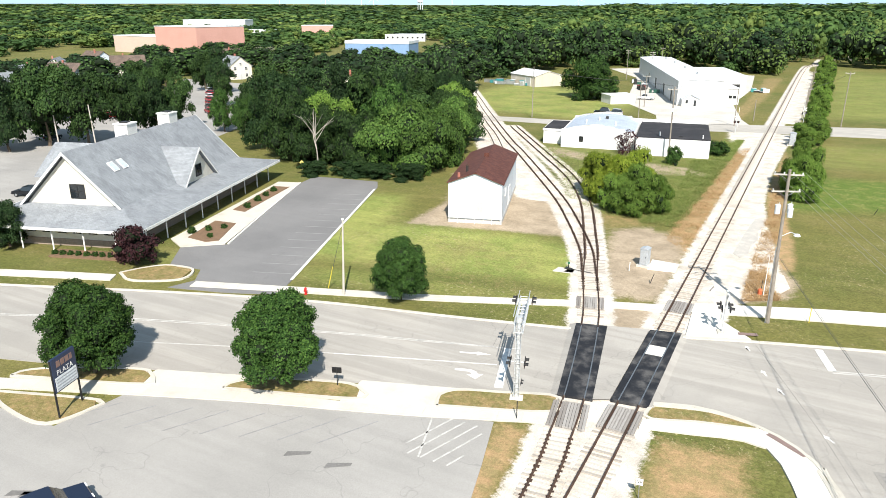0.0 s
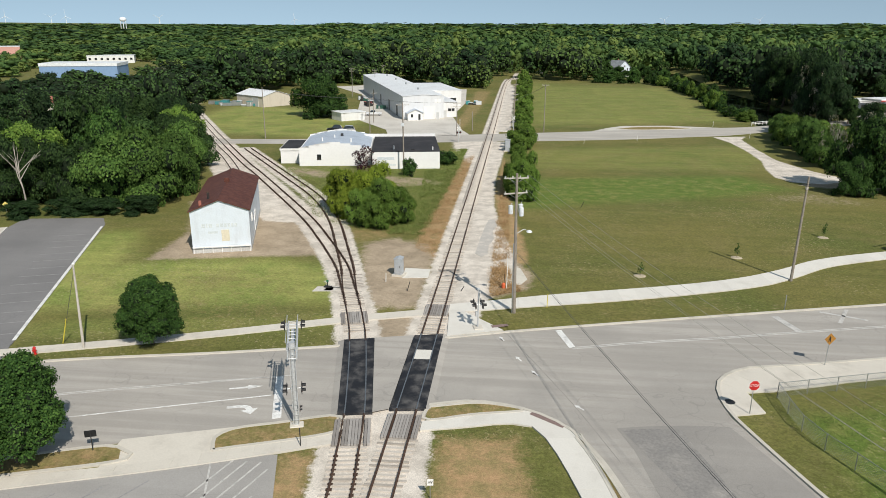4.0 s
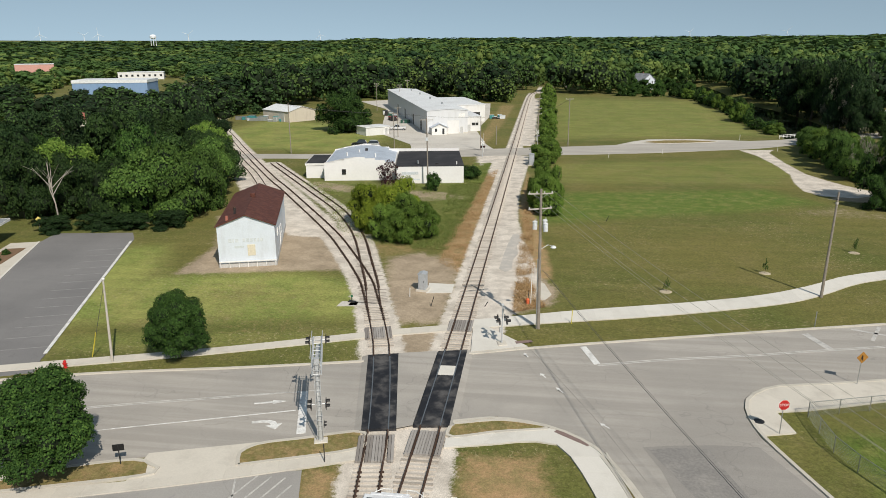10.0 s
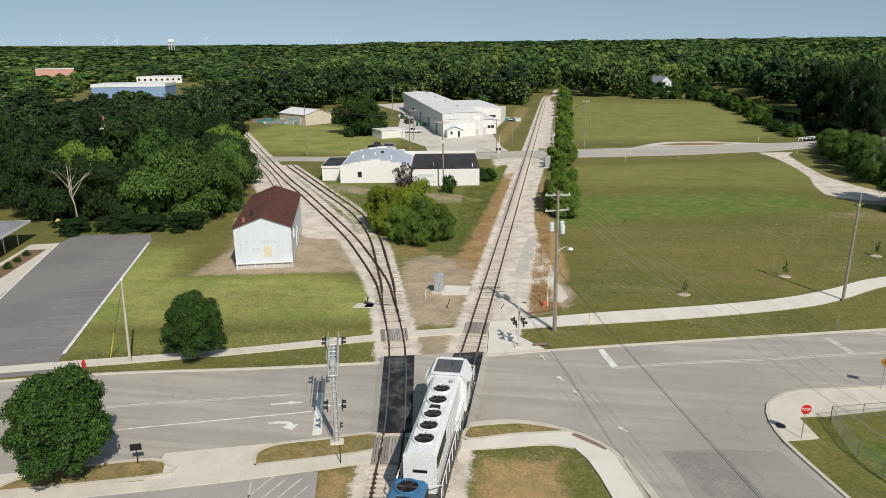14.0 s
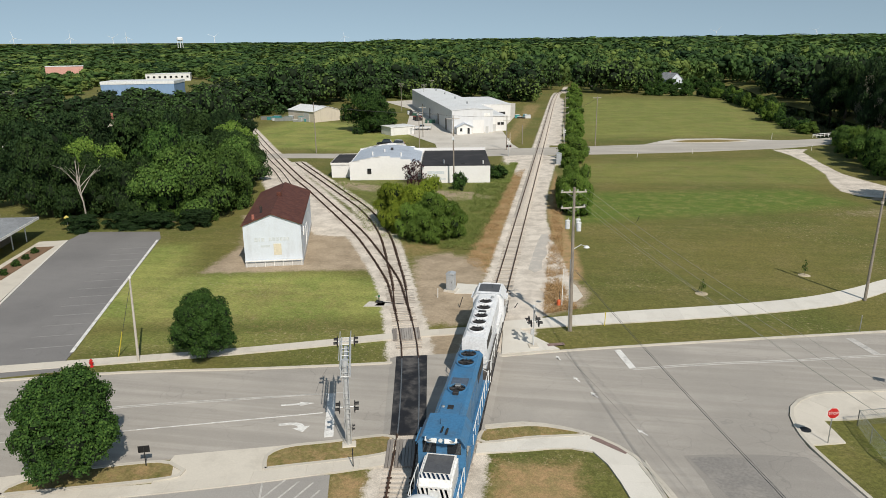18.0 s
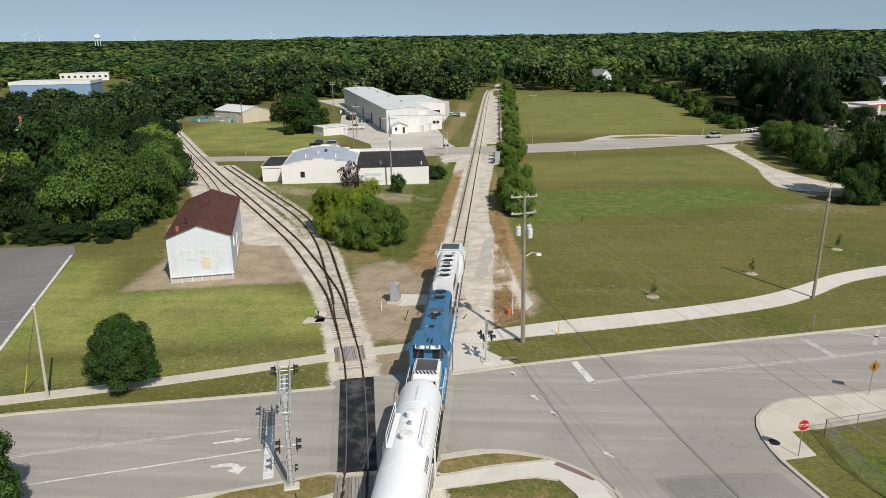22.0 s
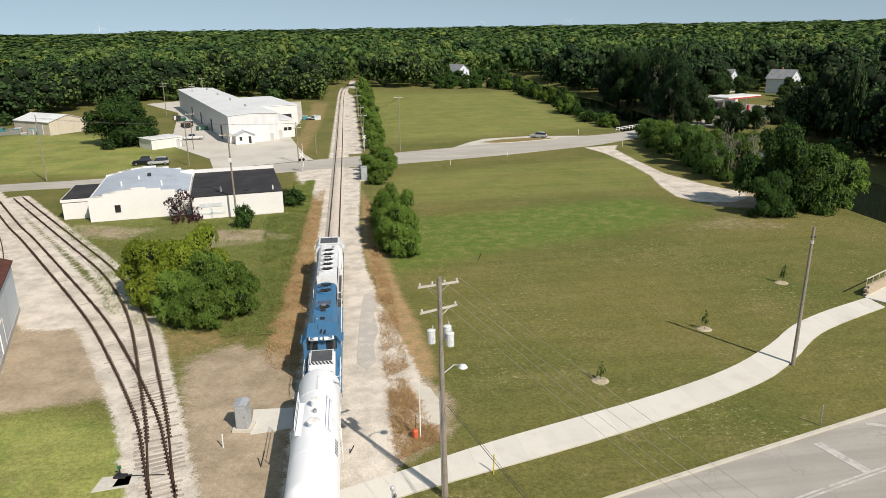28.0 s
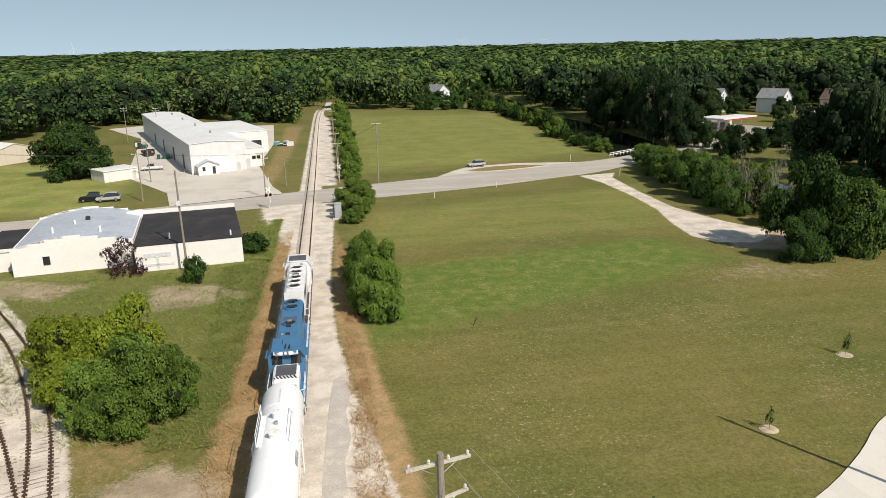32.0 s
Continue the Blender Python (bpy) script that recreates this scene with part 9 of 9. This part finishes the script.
# ---------- far buildings ----------
def block(name, label, x, y, ang, w, d, h, wall, roof, rows=1, cols=6, win=True, eave=0.4):
    t = thing(name, label, "building", pose(x, y, 0, 0, 0, ang))
    part("wall", bx(-w / 2, w / 2, 0, d, 0, h), wall, t)
    part("roof", bx(-w / 2 - 0.2, w / 2 + 0.2, -0.2, d + 0.2, h + 0.005, h + eave, 0.03), roof, t)
    if win:
        for r in range(rows):
            for c in range(cols):
                window(t, pose(-w / 2 + w * (c + 0.5) / cols, 0, h * (r + 0.6) / rows), min(1.6, w / cols * 0.5), min(1.5, h / rows * 0.5), DKSTEEL)
    return t


PINKBRICK = stained("pale_pink_brick", (0.60, 0.33, 0.27), (0.52, 0.27, 0.22), 0.85, big=0.1, small=2, bump=0.1, local=True)
TANBRICK = stained("pale_tan_brick", (0.62, 0.47, 0.38), (0.54, 0.40, 0.33), 0.85, big=0.1, small=2, bump=0.1, local=True)
block("brick_building", "large pink brick building with a flat white roof among trees", -349, 274, -8, 42, 36, 17.2, PINKBRICK, WHITEROOF, 1, 3, False)
block("brick_annex", "lower tan brick wing among trees", -397, 284, -8, 52, 26, 10.5, TANBRICK, WHITEROOF, 1, 3, False)
block("blue_store", "low blue metal store with a pale roof", -220, 302, 15, 38, 22, 9.0, BLUEWALL, WHITEROOF, 1, 5, False, 1.6)
slab_ = thing("town_car_park", "pale worn car park behind the trees", "car park", pose(0, 0, 0))
part("surface", prism(bmesh.new(), ccw([(-128, 82), (-131, 103), (-180, 160), (-228, 166), (-186, 116), (-146, 80)]), -0.05, 0.05), PLAZA, slab_)
r_ = random.Random(31)
for i in range(16):
    u, w_ = i % 8 / 8, i // 8
    car("car", "parked car in the town car park", (REDCAR, WHITECAR, SILVER, BLACKCAR)[r_.randrange(4)], pose(-142 - 52 * u - 9 * w_, 94 + 52 * u - 5 * w_, 0.06, 0, 0, 60 + r_.uniform(-3, 3)), 4.5)
block("brick_store", "low pink brick store with a pale roof in the town", -432, 526, 35, 30, 22, 12.5, PINKBRICK, WHITEROOF, 1, 6, False)
block("pale_store", "low pale store beyond the trees", -480, 470, 25, 60, 20, 9, WHITEWALL, WHITEROOF, 1, 8, True)
block("pale_store", "low pale store beyond the trees", -330, 520, 25, 36, 18, 6, WHITEWALL, WHITEROOF, 1, 8, True)
block("depot", "long low white depot in the town", -600, 560, 25, 70, 30, 16, WHITEWALL, WHITEROOF, 1, 8, False)


def house(x, y, ang, w, d, e, r, wall, roof, label, porch=True):
    t = thing("house", label, "house", pose(x, y, 0, 0, 0, ang))
    part("wall", gable_shell(bmesh.new(), w, d, e, r), wall, t)
    roof_pair(w, d, e, r, 0.45, roof, t, 0.14, 0.4)
    for xx in (-w * 0.25, w * 0.25):
        for z in (1.7, 4.4):
            if z < e - 0.5:
                window(t, pose(xx, 0, z), 0.95, 1.3)
    window(t, pose(0, 0, e + 0.6), 0.8, 1.0)
    door(t, pose(0, 0, 0), 1.0, 2.1, DOORGREY)
    part("chimney", bx(0.8, 1.4, d * 0.6, d * 0.6 + 0.6, r - 1.2, r + 0.9, 0.02), BRICK, t)
    if porch:
        part("porch_roof", bx(-w / 2, w / 2, -2.2, -0.02, 2.6, 2.75), roof, t)
        for xx in (-w / 2 + 0.2, w / 2 - 0.2):
            part("porch_post", rd((xx, -2.0, 0), (xx, -2.0, 2.6), 0.09, seg=6), TRIM, t)
    return t


house(72, 410, 30, 9, 13, 5.6, 9.4, WHITE_BOARD, GREYSHINGLE, "white house showing over the far trees")
house(176, 286, 35, 8, 11, 6.6, 10, WHITE_BOARD, GREYSHINGLE, "white two-storey house beyond the river")
house(197, 272, 30, 8.5, 11, 6.4, 10, WHITE_BOARD, GREYSHINGLE, "white gabled house beyond the river")
house(221, 262, 28, 9, 12, 5.6, 9.6, CREAM, BROWNSHINGLE, "cream house with porch beyond the river")
house(240, 250, 28, 9, 11, 5, 8.5, CREAM, BROWNSHINGLE, "cream house in the trees beyond the river")
house(-150, 22, 60, 9, 12, 6, 9.5, WHITE_BOARD, GREYSHINGLE, "pale house behind the station")
house(-162, 40, 60, 9, 12, 6, 9.5, CREAM, BROWNSHINGLE, "cream house behind the station")
house(-118, 128, 40, 9, 11, 5, 9, CREAM, BROWNSHINGLE, "house with a tan roof among trees")
for i, (x, y) in enumerate(((-238, 99), (-205, 175), (-230, 120), (-250, 165), (-215, 85), (-270, 140), (-300, 175), (-260, 215))):
    house(x, y, 25 + 40 * i, 9.5, 13, 5.5, 9, (WHITE_BOARD, CREAM)[i % 2], (GREYSHINGLE, BROWNSHINGLE)[i // 2 % 2], "town house among trees", False)
# filling station beyond the river
gs = thing("filling_station", "filling station with red and white canopy beyond the river", "filling station", pose(137, 214, 0, 0, 0, 25))
part("forecourt", bx(-20, 24, -16, 14, -0.05, 0.05), PLAZA, gs)
for x in (-6, 6):
    part("column", bx(x - 0.25, x + 0.25, -0.25, 0.25, 0, 4.5), TRIM, gs)
    part("pump", bx(x - 0.4, x + 0.4, -1.6, -1.0, 0.05, 1.7, 0.05), RED, gs)
part("canopy", bx(-9, 9, -4, 4, 4.6, 5.3, 0.05), TRIM, gs)
part("canopy_top", bx(-8.6, 8.6, -3.6, 3.6, 5.3, 5.36), WHITEROOF, gs)
part("canopy_band", bx(-9.0, 9.0, -4.06, -4.0, 4.7, 5.0), RED, gs)
part("shop", bx(-10, 10, 6, 13, 0, 3.8), GREYWALL, gs)
part("shop_roof", bx(-10.2, 10.2, 5.8, 13.2, 3.8, 4.3), WHITEROOF, gs)
part("shop_window", bx(-6, 6, 5.93, 5.995, 0.8, 2.6), GLASS, gs)
sn = thing("road_sign", "square white sign on a tall post by the filling station", "sign", pose(160, 203, 0, 0, 0, 20))
part("post", rd((0, 0, 0), (0, 0, 7), 0.15, seg=8), STEEL, sn)
part("board", bx(-1.3, 1.3, -0.15, 0.15, 4.8, 7.4, 0.03), TRIM, sn)
part("panel", bx(-0.8, 0.8, -0.18, -0.152, 5.3, 6.7), RED, sn)
for x, y in ((128, 205), (145, 207), (168, 212), (176, 218)):
    car("car", "car at the filling station", (REDCAR, WHITECAR, SILVER, BLACKCAR)[int(x) % 4], pose(x, y, 0.05, 0, 0, 115), 4.5)
pole(183, 226, 12, "leaning utility pole beyond the river", (0.9, 0))
# water tower and wind turbines on the horizon
wt = thing("water_tower", "white water tower on legs above the horizon trees", "water tower", pose(-1088, 1892, 20))
HAZE = stained("far_white", (0.78, 0.80, 0.82), (0.7, 0.72, 0.75), 0.6, big=0.05, small=1, bump=0, local=True)
part("tank", lathe(bmesh.new(), [(1, 25), (6, 25.5), (9, 28), (9, 33), (6, 36), (1, 37)], (0, 0, 0), 18), HAZE, wt)
for i in range(6):
    a = i * math.pi / 3
    part("leg", rd((8.2 * math.cos(a), 8.2 * math.sin(a), -20), (7.4 * math.cos(a), 7.4 * math.sin(a), 28), 0.8, seg=6), HAZE, wt)
part("riser", rd((0, 0, -20), (0, 0, 26), 1.2, seg=8), HAZE, wt)
for i, (a, r) in enumerate(((-36.6, 4300), (-33.9, 4500), (-33.0, 4200), (-27.0, 4300), (-17.4, 4500), (10.5, 4400), (-40, 4300), (17, 4500))):
    x, y = 8 + r * math.sin(radians(a)), -50 + r * math.cos(radians(a))
    w_ = thing("wind_turbine", "white wind turbine far on the horizon", "wind turbine", pose(x, y, 2, 0, 0, -a), "horizon turbines")
    part("tower", rd((0, 0, -2), (0, 0, 80), 1.5, 1.1, 8), HAZE, w_)
    part("nacelle", bx(-1.2, 1.2, -3, 4, 79, 82, 0.3), HAZE, w_)
    for j in range(3):
        b = 2 * math.pi * j / 3 + i
        part("blade", rd((0, -4, 80.5), (36 * math.sin(b), -4, 80.5 + 36 * math.cos(b)), 0.9, 0.3, 5), HAZE, w_)
# ---------- tall grass and weeds ----------


def weeds(name, label, polys, n, h, mat_, seed):
    """Tufts of long grass as one covering."""
    rng = np.random.default_rng(seed)
    P = []
    for poly in polys:
        q = np.array(poly)
        lo, hi = q.min(0), q.max(0)
        c = rng.uniform(lo, hi, (n * 3, 2))
        c = c[dist_poly(c, poly) < 0][:n]
        P.append(c)
    P = np.concatenate(P)
    # ragged: fewer tufts where a slow wave is low
    wave = np.array([noise.noise((x * 0.35, y * 0.35, seed)) for x, y in P])
    P = P[wave + rng.normal(0, 0.35, len(P)) > 0.0]
    m = len(P)
    hh = h * rng.uniform(0.35, 1.2, m)
    a = rng.uniform(0, 2 * math.pi, m)
    w = 0.009 + 0.035 * hh
    du = np.stack([np.cos(a), np.sin(a), 0 * a], 1) * w[:, None]
    base = np.concatenate([P, np.zeros((m, 1))], 1)
    lean = np.concatenate([rng.normal(0, 1.1, (m, 2)) * hh[:, None], hh[:, None] * 0.75], 1)
    V = np.stack([base - du, base + du, base + lean + du * 0.8, base + lean * 1.05 - du * 0.8], 1).reshape(-1, 3)
    F = np.arange(4 * m).reshape(-1, 4)
    me = mesh_arrays(name, V, [F])
    me.update(calc_edges=True)
    tagged(part_mesh(name, me, mat_), label, "grass", kind="stuff")


STRAW = leaves("straw_grass", (0.42, 0.27, 0.13), (0.50, 0.335, 0.17), (0.60, 0.43, 0.235))
RANK = leaves("rank_grass", (0.13, 0.18, 0.042), (0.20, 0.25, 0.065), (0.34, 0.34, 0.13))
weeds("dry_grass", "dry orange weeds along the main track", [[(-5.4, 36), (-2.4, 32), (-2.2, 110), (-4.2, 106), (-4.6, 80), (-5.0, 62), (-5.8, 46)], [(5.0, 31), (7.2, 33), (6.9, 48), (6.6, 66), (6.0, 88), (4.9, 104)], [(5.2, 19), (8.6, 21), (6.5, 31), (5.2, 31)]], 13000, 0.30, STRAW, 1)
weeds("long_grass", "rank green grass between the tracks", [[(-24, 52), (-17, 44), (-8, 43), (-6, 62), (-6, 92), (-10, 92), (-22, 88), (-38, 89), (-43, 90), (-33, 74)], [(-9, 93), (-4.5, 92), (-4.5, 118), (-8.5, 118)]], 46000, 0.30, RANK, 2)
weeds("tall_weeds", "tall rank weeds beside the bushes and the main track", [[(-10.5, 42), (-5.0, 42), (-4.6, 92), (-11, 90), (-8.8, 60)]], 22000, 0.40, RANK, 4)
weeds("lot_grass", "long green grass in the fenced lot", [[(29.6, -1.2), (60, 8), (60, -30), (38, -30), (32, -12)]], 26000, 0.22, RANK, 3)

# ---------- slabs of the pavements ----------


def lay_slabs():
    for bed, la, ra, z, material in WALKS:
        g_ = 0.003
        for i in range(len(la) - 1):
            q = [Vector((*la[i], 0)), Vector((*ra[i], 0)), Vector((*ra[i + 1], 0)), Vector((*la[i + 1], 0))]
            mid = sum(q, Vector()) / 4
            bm = bmesh.new()
            prism(bm, ccw([tuple((p + (mid - p).normalized() * g_ * 1.6)[:2]) for p in q]), z - 0.06, z + random.uniform(-0.004, 0.004))
            part("slab", bm, material, bed)


lay_slabs()

# ---------- motion ----------


def motions():
    """The train rolls north at a steady pace; a car comes over the bridge and turns into the lay-by."""
    v0, v = 14.1, 4.48
    for ob, off, turn in ((loco_1, 0.0, 0), (loco_2, -18.8, 180), (tank, -36.5, 0), (gond, -53.3, 0)):
        walk(ob, [(t, pose(0, v0 + off + v * (t - 19), 0.04, 0, 0, turn)) for t in range(0, 33)])
    for ws, y in WHEELSETS:
        sgn = -1 if ws.parent is not loco_2 else 1
        walk(ws, [(i * 0.15, pose(0, y, 0.75, sgn * math.degrees(v * i * 0.15 / 0.51), 0, 0)) for i in range(214)])
    route = [(0, 196, 226), (12, 126, 191.5), (17, 94, 174.2), (18.5, 84.5, 168.6), (20, 75.6, 164.4), (21, 70.6, 162.9), (22, 67.0, 161.2), (23, 64.3, 159.4), (24, 62.0, 159.3), (25.5, 59.2, 161.0), (27.5, 55.0, 164.4), (28.5, 52.3, 166.4), (30, 47.4, 167.9), (32, 40.6, 166.6)]
    rows = []
    for i, (t, x, y) in enumerate(route):
        a, b = route[max(0, i - 1)], route[min(len(route) - 1, i + 1)]
        rows.append((t, pose(x, y, 0.035, 0, 0, math.degrees(math.atan2(b[2] - a[2], b[1] - a[1])) - 90)))
    walk(suv, rows)


motions()
